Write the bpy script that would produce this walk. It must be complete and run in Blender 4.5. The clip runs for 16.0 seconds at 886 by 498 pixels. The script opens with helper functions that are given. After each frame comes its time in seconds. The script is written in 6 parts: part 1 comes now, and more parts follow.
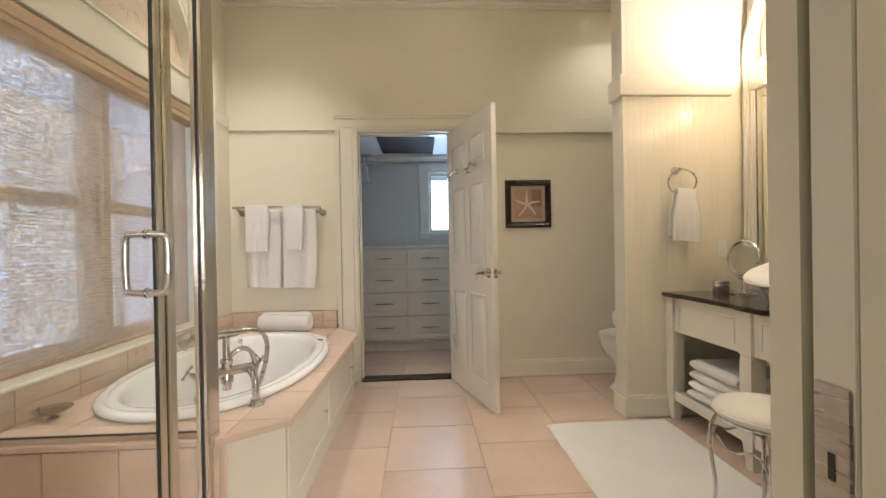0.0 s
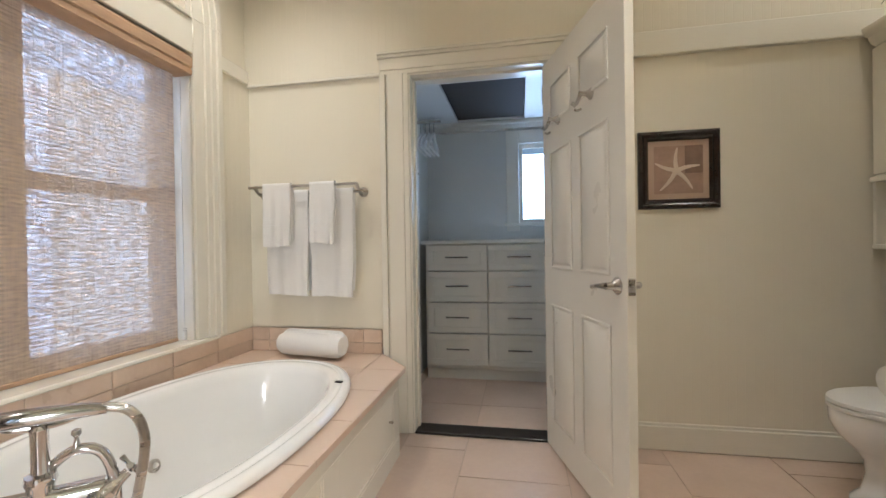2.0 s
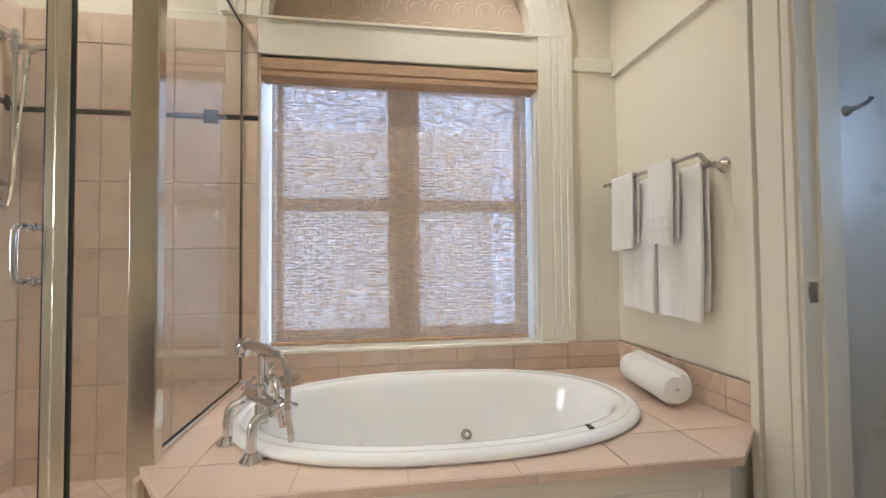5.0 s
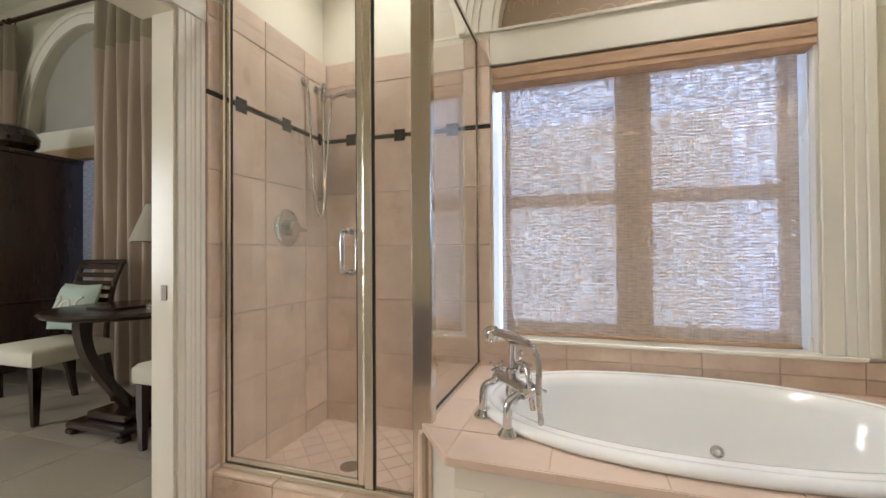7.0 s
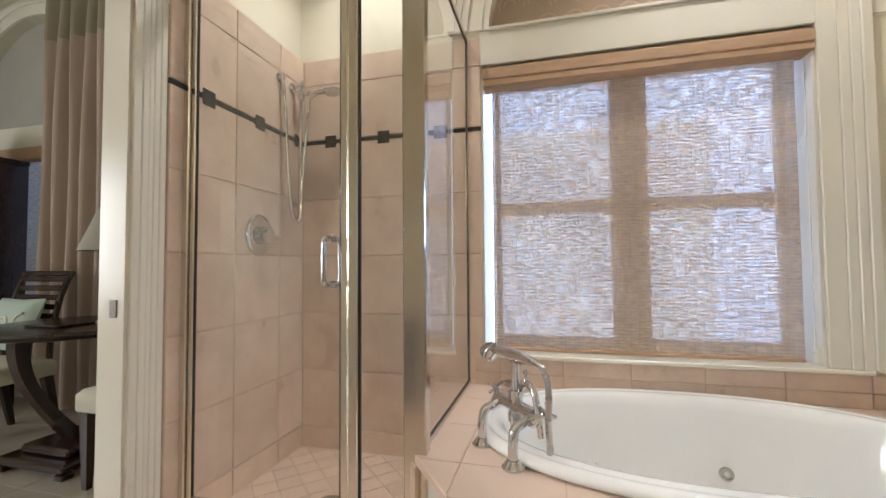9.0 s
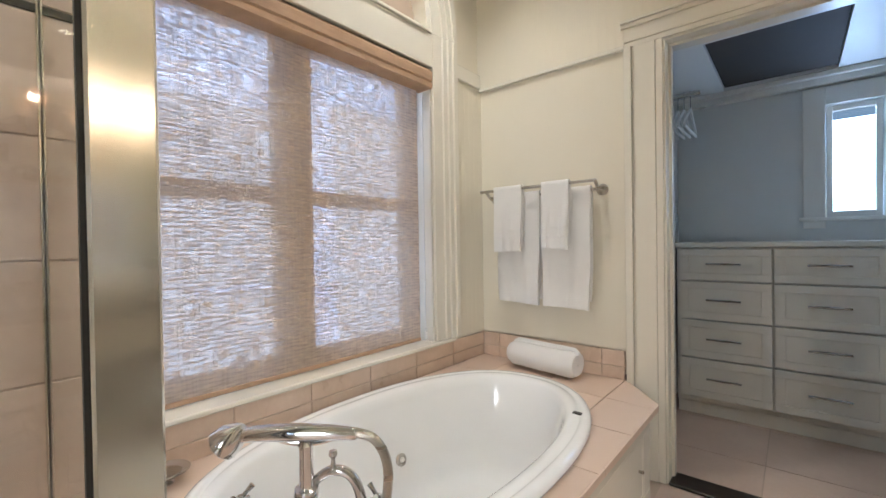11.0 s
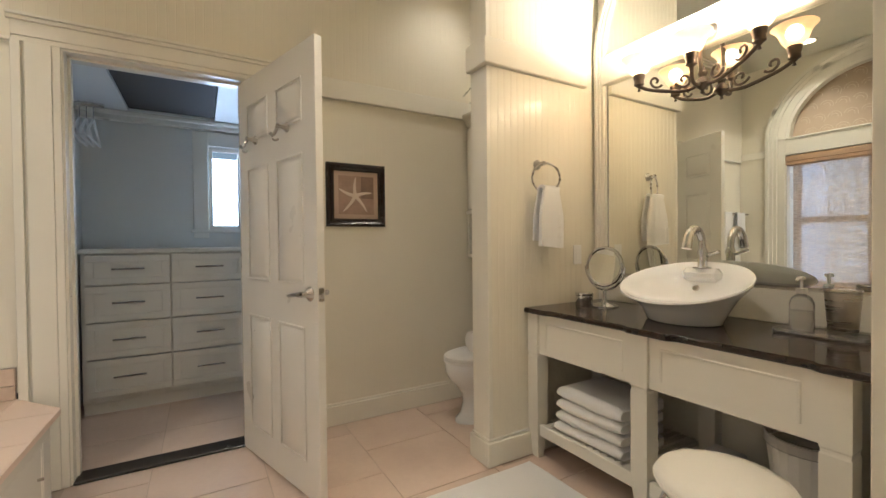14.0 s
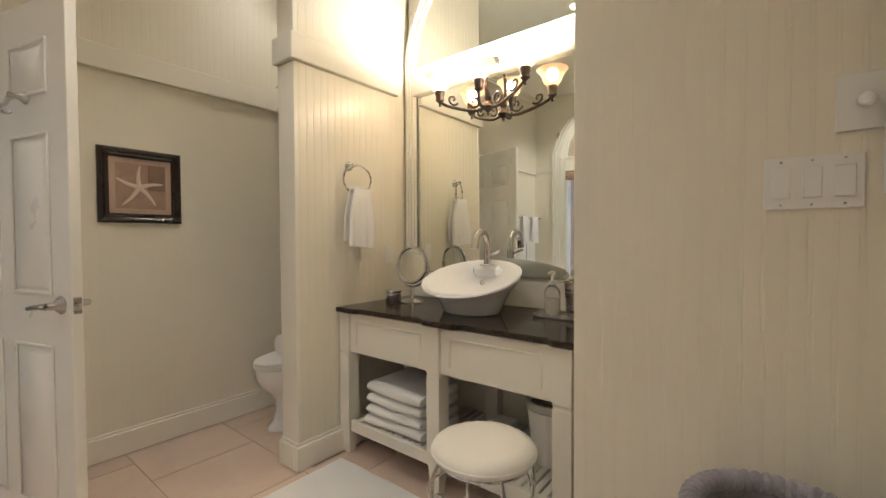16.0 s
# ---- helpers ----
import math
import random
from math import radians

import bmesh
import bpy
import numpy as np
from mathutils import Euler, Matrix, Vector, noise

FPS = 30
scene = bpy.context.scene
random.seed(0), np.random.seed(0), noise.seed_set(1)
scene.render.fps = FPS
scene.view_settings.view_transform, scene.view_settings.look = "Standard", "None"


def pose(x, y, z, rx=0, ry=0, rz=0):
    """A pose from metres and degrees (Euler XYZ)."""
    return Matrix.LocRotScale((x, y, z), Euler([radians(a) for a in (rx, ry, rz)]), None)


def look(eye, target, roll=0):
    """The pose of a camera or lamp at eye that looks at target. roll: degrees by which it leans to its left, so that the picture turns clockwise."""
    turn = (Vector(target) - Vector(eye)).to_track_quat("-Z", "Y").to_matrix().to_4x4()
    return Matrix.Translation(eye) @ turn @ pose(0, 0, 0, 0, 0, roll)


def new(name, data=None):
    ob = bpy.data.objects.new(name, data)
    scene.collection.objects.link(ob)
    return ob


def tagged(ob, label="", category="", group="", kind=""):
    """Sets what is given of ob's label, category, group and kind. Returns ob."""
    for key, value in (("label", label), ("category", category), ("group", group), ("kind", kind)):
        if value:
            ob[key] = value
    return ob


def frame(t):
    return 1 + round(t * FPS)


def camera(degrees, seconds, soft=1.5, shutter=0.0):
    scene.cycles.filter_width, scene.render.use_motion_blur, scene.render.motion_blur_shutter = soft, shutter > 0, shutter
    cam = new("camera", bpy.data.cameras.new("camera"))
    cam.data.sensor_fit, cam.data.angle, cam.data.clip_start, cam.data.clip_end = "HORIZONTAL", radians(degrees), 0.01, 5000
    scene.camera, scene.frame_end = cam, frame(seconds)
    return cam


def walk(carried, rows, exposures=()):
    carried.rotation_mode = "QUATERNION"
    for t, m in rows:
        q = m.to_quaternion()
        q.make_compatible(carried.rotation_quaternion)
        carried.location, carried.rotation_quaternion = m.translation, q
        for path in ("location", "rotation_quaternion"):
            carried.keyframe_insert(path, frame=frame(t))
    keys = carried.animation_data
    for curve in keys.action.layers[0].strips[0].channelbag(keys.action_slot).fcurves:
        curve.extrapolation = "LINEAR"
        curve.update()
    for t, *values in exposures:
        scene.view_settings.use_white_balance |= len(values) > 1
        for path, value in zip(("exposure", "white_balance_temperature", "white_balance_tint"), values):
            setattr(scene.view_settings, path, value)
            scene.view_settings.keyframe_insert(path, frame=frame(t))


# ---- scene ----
cam = camera(93.3, 16.0)
PATH = [
    (0, (0.206, 0.172, 1.101), (0.308, 2.169, 1.091), -1.0),
    (0.5, (0.288, 0.45, 1.115), (0.334, 2.449, 1.098), -1.3),
    (0.7, (0.247, 0.566, 1.095), (0.28, 2.566, 1.083), -0.7),
    (1, (0.251, 0.731, 1.097), (0.212, 2.73, 1.081), -1.0),
    (1.5, (0.235, 1.019, 1.068), (0.148, 3.017, 1.059), -1.0),
    (2, (0.303, 1.312, 1.077), (-0.06, 3.278, 1.063), -0.9),
    (2.5, (0.406, 1.589, 1.052), (-0.28, 3.467, 1.052), -1.1),
    (3, (0.603, 1.831, 1.073), (-0.527, 3.481, 1.08), -1.2),
    (3.5, (0.716, 2.1, 1.055), (-0.774, 3.435, 1.076), -1.1),
    (4, (0.831, 2.294, 1.049), (-0.926, 3.25, 1.075), -1.2),
    (4.2, (0.817, 2.351, 1.044), (-1.018, 3.146, 1.079), -1.0),
    (6.3, (0.872, 2.291, 1.039), (-1.108, 2.011, 1.079), -0.6),
    (6.5, (0.881, 2.261, 1.049), (-1.083, 1.883, 1.08), -0.6),
    (7, (0.899, 2.198, 1.062), (-1.002, 1.576, 1.084), -0.4),
    (7.5, (0.893, 2.169, 1.065), (-0.954, 1.402, 1.083), -0.2),
    (8, (0.874, 2.167, 1.062), (-0.962, 1.374, 1.08), -0.2),
    (8.2, (0.869, 2.164, 1.055), (-0.968, 1.375, 1.081), -0.2),
    (10.3, (0.358, 1.68, 1.055), (-1.443, 2.549, 1.1), -0.7),
    (10.5, (0.276, 1.596, 1.07), (-1.378, 2.72, 1.093), -0.3),
    (11, (0.144, 1.499, 1.137), (-1.142, 3.031, 1.114), -0.9),
    (11.5, (0.074, 1.329, 1.103), (-0.806, 3.125, 1.106), -0.6),
    (12, (0.145, 1.206, 1.107), (-0.199, 3.176, 1.106), -1.0),
    (12.5, (0.16, 1.154, 1.108), (0.294, 3.15, 1.106), -0.9),
    (13, (0.151, 1.115, 1.116), (0.7, 3.038, 1.107), -0.8),
    (13.5, (0.19, 1.084, 1.12), (0.989, 2.918, 1.107), -0.8),
    (14, (0.238, 1.045, 1.141), (1.24, 2.776, 1.111), -0.6),
    (14.5, (0.271, 1.013, 1.147), (1.496, 2.594, 1.111), -0.7),
    (15, (0.307, 0.957, 1.145), (1.696, 2.396, 1.109), -0.6),
    (15.5, (0.336, 0.919, 1.148), (1.831, 2.247, 1.107), -0.4),
    (16, (0.328, 0.909, 1.154), (1.894, 2.152, 1.106), -0.3),
]
BALANCE = [(0, 0.0, 6500, 10), (1, 0.0, 6400, 10), (2.5, -0.02, 6000, 10), (4, -0.10, 6050, 10), (8, -0.06, 6000, 10), (11, -0.08, 5950, 10),
           (12, -0.02, 6300, 10), (13, -0.03, 6850, 10), (14, -0.08, 6550, 10), (15, -0.12, 6200, 10), (16, -0.12, 6200, 10)]
walk(cam, [(t, look(eye, target, roll)) for t, eye, target, roll in PATH], BALANCE)
# ---- place ----
# world and large lights
world = bpy.data.worlds.new("sky")
scene.world = world
world.use_nodes = True
wn = world.node_tree
sky = wn.nodes.new("ShaderNodeTexSky")
sky.sky_type, sky.sun_disc = "NISHITA", False
sky.sun_elevation, sky.sun_rotation = radians(50), radians(100)
wn.links.new(sky.outputs[0], wn.nodes["Background"].inputs[0])
wn.nodes["Background"].inputs[1].default_value = 0.1


def lamp(name, kind, energy, colour, m, **opts):
    d = bpy.data.lights.new(name, kind)
    d.energy, d.color = energy, colour
    for k, v in opts.items():
        if k == "size":
            d.size = v
        elif k == "size_y":
            d.shape, d.size_y = "RECTANGLE", v
        elif k == "radius":
            d.shadow_soft_size = v
        elif k == "spot":
            d.spot_size, d.spot_blend = radians(v), 0.85
    ob = new(name, d)
    ob.matrix_world = m
    return ob


sun = lamp("sun", "SUN", 2.0, (1, 0.95, 0.88), look((0, 0, 0), (-0.63, 0.11, -0.77)))
sun.data.angle = radians(0.5)
WARM = (1.0, 0.945, 0.86)
# recessed ceiling lamps
DOWNLIGHTS = [(-0.95, 2.86, 58), (0.75, 2.25, 66), (-0.95, 1.2, 56), (1.75, 3.27, 22)]
for dx, dy, power in DOWNLIGHTS:
    lamp("downlight_lamp", "SPOT", power, WARM, look((dx, dy, 3.112), (dx, dy, 0)), spot=112, radius=0.03)
# daylight standing in the windows' openings
lamp("closet_daylight", "AREA", 6.2, (0.46, 0.66, 1.0), look((0.43, 5.15, 1.62), (0.43, 4, 1.5)), size=0.19, size_y=0.62)
lamp("bedroom_daylight", "AREA", 100, (0.98, 0.97, 0.94), look((2.1, -3.42, 1.5), (1.2, 0, 1.3)), size=0.9, size_y=1.6)
lamp("bedroom_lamp_bulb", "POINT", 55, WARM, pose(-1.06, -0.35, 1.27), radius=0.04)


# ---- mesh helpers ----
class M:
    """Collects vertices and faces of one mesh."""

    def __init__(self):
        self.v, self.f = [], []

    def add(self, vs, fs):
        n = len(self.v)
        self.v += [tuple(p) for p in vs]
        self.f += [tuple(i + n for i in f) for f in fs]
        return self

    def box(self, x0, x1, y0, y1, z0, z1, b=0.0):
        x0, x1, y0, y1, z0, z1 = min(x0, x1), max(x0, x1), min(y0, y1), max(y0, y1), min(z0, z1), max(z0, z1)
        if b <= 0:
            return self.add([(x, y, z) for x in (x0, x1) for y in (y0, y1) for z in (z0, z1)],
                            [(0, 1, 3, 2), (4, 6, 7, 5), (0, 4, 5, 1), (2, 3, 7, 6), (0, 2, 6, 4), (1, 5, 7, 3)])
        vs, ids = [], {}
        for i, x in enumerate((x0, x1)):
            for j, y in enumerate((y0, y1)):
                for k, z in enumerate((z0, z1)):
                    sx, sy, sz = b * (1 - 2 * i), b * (1 - 2 * j), b * (1 - 2 * k)
                    for a, p in enumerate(((x, y + sy, z + sz), (x + sx, y, z + sz), (x + sx, y + sy, z))):
                        ids[i, j, k, a] = len(vs)
                        vs.append(p)
        fs = []
        for s in (0, 1):
            fs.append([ids[s, j, k, 0] for j, k in ((0, 0), (1, 0), (1, 1), (0, 1))])
            fs.append([ids[i, s, k, 1] for i, k in ((0, 0), (1, 0), (1, 1), (0, 1))])
            fs.append([ids[i, j, s, 2] for i, j in ((0, 0), (1, 0), (1, 1), (0, 1))])
            for u in (0, 1):
                fs.append([ids[0, s, u, 1], ids[1, s, u, 1], ids[1, s, u, 2], ids[0, s, u, 2]])
                fs.append([ids[s, 0, u, 0], ids[s, 1, u, 0], ids[s, 1, u, 2], ids[s, 0, u, 2]])
                fs.append([ids[s, u, 0, 0], ids[s, u, 1, 0], ids[s, u, 1, 1], ids[s, u, 0, 1]])
                for w in (0, 1):
                    fs.append([ids[s, u, w, 0], ids[s, u, w, 1], ids[s, u, w, 2]])
        return self.add(vs, fs)

    def prism(self, poly, z0, z1, axis="z"):
        """A polygon drawn in the plane across axis, pulled along it. axis x: (y, z); y: (x, z); z: (x, y)."""
        put3 = {"z": lambda p, h: (p[0], p[1], h), "x": lambda p, h: (h, p[0], p[1]), "y": lambda p, h: (p[0], h, p[1])}[axis]
        n = len(poly)
        return self.add([put3(p, z0) for p in poly] + [put3(p, z1) for p in poly],
                        [tuple(range(n)), tuple(range(n, 2 * n))] + [(i, (i + 1) % n, n + (i + 1) % n, n + i) for i in range(n)])

    def loft(self, rings, cap0=True, cap1=True, closed=True):
        n = len(rings[0])
        fs = []
        for r in range(len(rings) - 1):
            for i in range(n if closed else n - 1):
                j = (i + 1) % n
                fs.append((r * n + i, r * n + j, (r + 1) * n + j, (r + 1) * n + i))
        if cap0:
            fs.append(tuple(range(n)))
        if cap1:
            fs.append(tuple(range((len(rings) - 1) * n, len(rings) * n)))
        return self.add([p for r in rings for p in r], fs)

    def lathe(self, profile, c=(0, 0, 0), n=24, axis=(0, 0, 1), sx=1.0, sy=1.0):
        q = Vector((0, 0, 1)).rotation_difference(Vector(axis).normalized())
        rings = []
        for r, z in profile:
            rings.append([Vector(c) + q @ Vector((sx * r * math.cos(a), sy * r * math.sin(a), z)) for a in (2 * math.pi * i / n for i in range(n))])
        return self.loft(rings, profile[0][0] > 1e-6, profile[-1][0] > 1e-6)

    def cyl(self, p0, p1, r0, r1=None, n=16):
        d = Vector(p1) - Vector(p0)
        return self.lathe([(r0, 0), (r0 if r1 is None else r1, d.length)], p0, n, d)

    def ball(self, c, r, n=14, sz=1.0):
        k = n // 2
        return self.lathe([(max(r * math.sin(math.pi * i / k), 1e-5), -r * sz * math.cos(math.pi * i / k)) for i in range(k + 1)], c, n)

    def tube(self, pts, r, n=10, smooth=0):
        pts = [Vector(p) for p in pts]
        for _ in range(smooth):
            out = [pts[0]]
            for a, b in zip(pts, pts[1:]):
                out += [a * 0.75 + b * 0.25, a * 0.25 + b * 0.75]
            pts = out + [pts[-1]]
        rad = r if isinstance(r, (list, tuple)) else None
        rings, side = [], None
        for i, p in enumerate(pts):
            d = (pts[min(i + 1, len(pts) - 1)] - pts[max(i - 1, 0)]).normalized()
            if side is None:
                side = d.orthogonal().normalized()
            side = (side - d * side.dot(d)).normalized()
            up = d.cross(side)
            if rad:
                u = i / (len(pts) - 1) * (len(rad) - 1)
                k = min(int(u), len(rad) - 2)
                rr = rad[k] + (rad[k + 1] - rad[k]) * (u - k)
            else:
                rr = r
            rings.append([p + rr * (math.cos(2 * math.pi * j / n) * side + math.sin(2 * math.pi * j / n) * up) for j in range(n)])
        return self.loft(rings)

    def torus(self, c, R, r, axis=(0, 0, 1), n=40, m=10, sx=1.0):
        q = Vector((0, 0, 1)).rotation_difference(Vector(axis).normalized())
        rings = []
        for i in range(n):
            a = 2 * math.pi * i / n
            rings.append([Vector(c) + q @ Vector((sx * (R + r * math.cos(b)) * math.cos(a), (R + r * math.cos(b)) * math.sin(a), r * math.sin(b)))
                          for b in (2 * math.pi * j / m for j in range(m))])
        return self.loft(rings + [rings[0]], False, False)

    def turn(self, m):
        self.v = [tuple(m @ Vector(p)) for p in self.v]
        return self


BASE = {}


def mesh_of(name, m, material, smooth=35):
    me = bpy.data.meshes.new(name)
    me.from_pydata(m.v, [], m.f)
    bm = bmesh.new()
    bm.from_mesh(me)
    if len(bm.verts) < 60000:
        bmesh.ops.remove_doubles(bm, verts=bm.verts, dist=1e-5)
    bmesh.ops.recalc_face_normals(bm, faces=bm.faces)
    bm.to_mesh(me)
    bm.free()
    if smooth:
        me.polygons.foreach_set("use_smooth", [True] * len(me.polygons))
        me.set_sharp_from_angle(angle=radians(smooth))
    me.materials.append(material)
    return me


def thing(name, at, label, category, group="", kind=""):
    ob = new(name)
    ob.location = at
    ob.empty_display_size = 0.05
    BASE[ob] = Vector(at)
    return tagged(ob, label, category, group, kind)


def part(name, m, material, parent, label="", smooth=35):
    """One mesh in world places, linked under a thing or a part."""
    b = BASE[parent]
    m.v = [tuple(Vector(p) - b) for p in m.v]
    ob = new(name, mesh_of(name, m, material, smooth))
    ob.parent = parent
    BASE[ob] = b
    return tagged(ob, label)


def solid(name, m, material, label, category, kind="", group="", smooth=35, at=(0, 0, 0)):
    """A thing of one mesh."""
    m.v = [tuple(Vector(p) - Vector(at)) for p in m.v]
    ob = new(name, mesh_of(name, m, material, smooth))
    ob.location = at
    BASE[ob] = Vector(at)
    return tagged(ob, label, category, group, kind)


def clip(poly, px, py, nx, ny):
    """The part of a convex polygon on the side of the point towards which (nx, ny) points."""
    out = []
    for i, a in enumerate(poly):
        b = poly[(i + 1) % len(poly)]
        da, db = (a[0] - px) * nx + (a[1] - py) * ny, (b[0] - px) * nx + (b[1] - py) * ny
        if da >= 0:
            out.append(a)
        if da * db < 0:
            t = da / (da - db)
            out.append((a[0] + (b[0] - a[0]) * t, a[1] + (b[1] - a[1]) * t))
    return out


def clip_to(poly, hull):
    """Clip by a convex hull given counter-clockwise."""
    for a, b in zip(hull, hull[1:] + hull[:1]):
        if len(poly) < 3:
            return []
        poly = clip(poly, a[0], a[1], -(b[1] - a[1]), b[0] - a[0])
    return poly


def area(poly):
    return 0.5 * abs(sum(a[0] * b[1] - b[0] * a[1] for a, b in zip(poly, poly[1:] + poly[:1]))) if len(poly) > 2 else 0


# ---- materials ----
def nodes_of(name):
    m = bpy.data.materials.new(name)
    m.use_nodes = True
    t = m.node_tree
    return m, t, t.nodes["Principled BSDF"]


def surface(name, colour, rough=0.5, metal=0.0, var=0.06, scale=4.0, fine=60.0, bump=0.05, stretch=(1, 1, 1), second=None, rnd=0.0,
            coat=0.0, sheen=0.0, rvar=0.08, depth=0.002, sub=0.0):
    m, t, p = nodes_of(name)
    L = t.links.new
    tc, mp = t.nodes.new("ShaderNodeTexCoord"), t.nodes.new("ShaderNodeMapping")
    mp.inputs["Scale"].default_value = stretch
    L(tc.outputs["Object"], mp.inputs[0])
    big, small = t.nodes.new("ShaderNodeTexNoise"), t.nodes.new("ShaderNodeTexNoise")
    for n, s, d in ((big, scale, 4), (small, fine, 3)):
        n.inputs["Scale"].default_value, n.inputs["Detail"].default_value = s, d
        L(mp.outputs[0], n.inputs["Vector"])
    vec = mp
    if rnd:
        info, off = t.nodes.new("ShaderNodeObjectInfo"), t.nodes.new("ShaderNodeVectorMath")
        off.operation = "MULTIPLY_ADD"
        comb = t.nodes.new("ShaderNodeCombineXYZ")
        for i in range(3):
            L(info.outputs["Random"], comb.inputs[i])
        off.inputs[1].default_value = (37, 53, 71)
        L(comb.outputs[0], off.inputs[0])
        L(mp.outputs[0], off.inputs[2])
        L(off.outputs[0], big.inputs["Vector"])
        L(off.outputs[0], small.inputs["Vector"])
    ramp = t.nodes.new("ShaderNodeValToRGB")
    dark = tuple(c * (1 - var) for c in colour) if second is None else second
    light = tuple(min(c * (1 + var), 1) for c in colour) if second is None else colour
    ramp.color_ramp.elements[0].color, ramp.color_ramp.elements[1].color = (*dark, 1), (*light, 1)
    ramp.color_ramp.elements[0].position, ramp.color_ramp.elements[1].position = 0.3, 0.7
    mix = t.nodes.new("ShaderNodeMath")
    mix.operation = "MULTIPLY_ADD"
    L(small.outputs[0], mix.inputs[0])
    mix.inputs[1].default_value = 0.3
    sub_in = t.nodes.new("ShaderNodeMath")
    sub_in.operation = "MULTIPLY_ADD"
    L(big.outputs[0], sub_in.inputs[0])
    sub_in.inputs[1].default_value, sub_in.inputs[2].default_value = 1.0, -0.15
    L(sub_in.outputs[0], mix.inputs[2])
    L(mix.outputs[0], ramp.inputs[0])
    col = ramp.outputs[0]
    if rnd:
        hsv, mr = t.nodes.new("ShaderNodeHueSaturation"), t.nodes.new("ShaderNodeMapRange")
        mr.inputs["To Min"].default_value, mr.inputs["To Max"].default_value = 1 - rnd, 1 + rnd
        L(info.outputs["Random"], mr.inputs[0])
        L(mr.outputs[0], hsv.inputs["Value"])
        L(col, hsv.inputs["Color"])
        col = hsv.outputs[0]
    L(col, p.inputs["Base Color"])
    rr = t.nodes.new("ShaderNodeMapRange")
    rr.inputs["To Min"].default_value, rr.inputs["To Max"].default_value = max(rough - rvar, 0.02), min(rough + rvar, 1)
    L(big.outputs[0], rr.inputs[0])
    L(rr.outputs[0], p.inputs["Roughness"])
    p.inputs["Metallic"].default_value = metal
    p.inputs["Coat Weight"].default_value, p.inputs["Coat Roughness"].default_value = coat, 0.05
    p.inputs["Sheen Weight"].default_value = sheen
    if sub:
        p.inputs["Subsurface Weight"].default_value = sub
        p.inputs["Subsurface Radius"].default_value = (0.02, 0.015, 0.01)
    if bump:
        b = t.nodes.new("ShaderNodeBump")
        b.inputs["Strength"].default_value, b.inputs["Distance"].default_value = bump, depth
        L(small.outputs[0], b.inputs["Height"])
        L(b.outputs[0], p.inputs["Normal"])
    return m


wall_paint = surface("cream wall paint", (0.80, 0.745, 0.62), 0.24, var=0.012, fine=90, bump=0.04, rvar=0.02)
trim_paint = surface("cream trim enamel", (0.81, 0.77, 0.67), 0.25, rvar=0.03, var=0.012, fine=70, bump=0.05)
white_paint = surface("white door enamel", (0.80, 0.77, 0.70), 0.3, var=0.02, fine=80, bump=0.05)
ceiling_paint = surface("ceiling paint", (0.76, 0.74, 0.62), 0.6, var=0.02)
closet_paint = surface("white closet paint", (0.70, 0.70, 0.67), 0.45, var=0.02)
bedroom_paint = surface("bedroom wall paint", (0.60, 0.57, 0.46), 0.6, var=0.02)
tile_floor = surface("pink beige floor tile", (0.70, 0.545, 0.44), 0.34, second=(0.62, 0.465, 0.37), scale=3.0, fine=40, rnd=0.05, bump=0.05)
tile_wall = surface("pink beige wall tile", (0.72, 0.57, 0.455), 0.30, second=(0.61, 0.46, 0.355), scale=5.5, fine=45, rnd=0.07, bump=0.06)
tile_deck = surface("deck tile", (0.68, 0.525, 0.42), 0.38, second=(0.67, 0.513, 0.41), scale=7.0, fine=60, rnd=0.035, bump=0.03, rvar=0.01)
grout = surface("beige grout", (0.56, 0.44, 0.35), 0.85, fine=200, bump=0.2)
bed_tile = surface("bedroom floor tile", (0.44, 0.385, 0.32), 0.35, second=(0.36, 0.31, 0.25), scale=2.0, fine=40, rnd=0.05)
dark_tile = surface("dark glass tile", (0.05, 0.045, 0.038), 0.2, var=0.3, rnd=0.1)
acrylic = surface("white tub acrylic", (0.87, 0.865, 0.85), 0.12, var=0.01, bump=0, coat=0.5, rvar=0.03)
ceramic = surface("white glazed ceramic", (0.89, 0.885, 0.87), 0.10, var=0.01, bump=0, coat=0.6, rvar=0.03)
chrome = surface("polished chrome", (0.68, 0.68, 0.69), 0.07, 1.0, var=0.02, bump=0.0, rvar=0.03)
nickel = surface("brushed nickel", (0.52, 0.49, 0.45), 0.28, 1.0, var=0.05, bump=0.03, stretch=(1, 1, 12))
steel_frame = surface("satin shower frame", (0.70, 0.67, 0.60), 0.16, 1.0, var=0.03, bump=0.02, stretch=(1, 1, 0.1))
bronze = surface("aged bronze", (0.13, 0.105, 0.09), 0.34, 1.0, var=0.25, fine=50, bump=0.1)
dark_chrome = surface("dark polished chrome", (0.42, 0.42, 0.42), 0.12, 1.0, var=0.05, bump=0.0)
rubber = surface("black seal", (0.02, 0.018, 0.015), 0.5)
towel_white = surface("white terry cloth", (0.84, 0.82, 0.79), 0.95, var=0.03, fine=420, bump=0.55, sheen=0.3, depth=0.004)
stone_top = surface("black brown granite", (0.030, 0.018, 0.013), 0.09, var=0.5, scale=30, fine=160, bump=0, rvar=0.02)
dark_wood = surface("espresso wood", (0.026, 0.012, 0.008), 0.22, var=0.35, scale=6, stretch=(1, 1, 0.15), bump=0.03)
frame_wood = surface("dark carved frame", (0.022, 0.012, 0.008), 0.22, var=0.5, fine=60, bump=0.25)
mat_paper = surface("tan mat board", (0.50, 0.36, 0.27), 0.8, var=0.03)
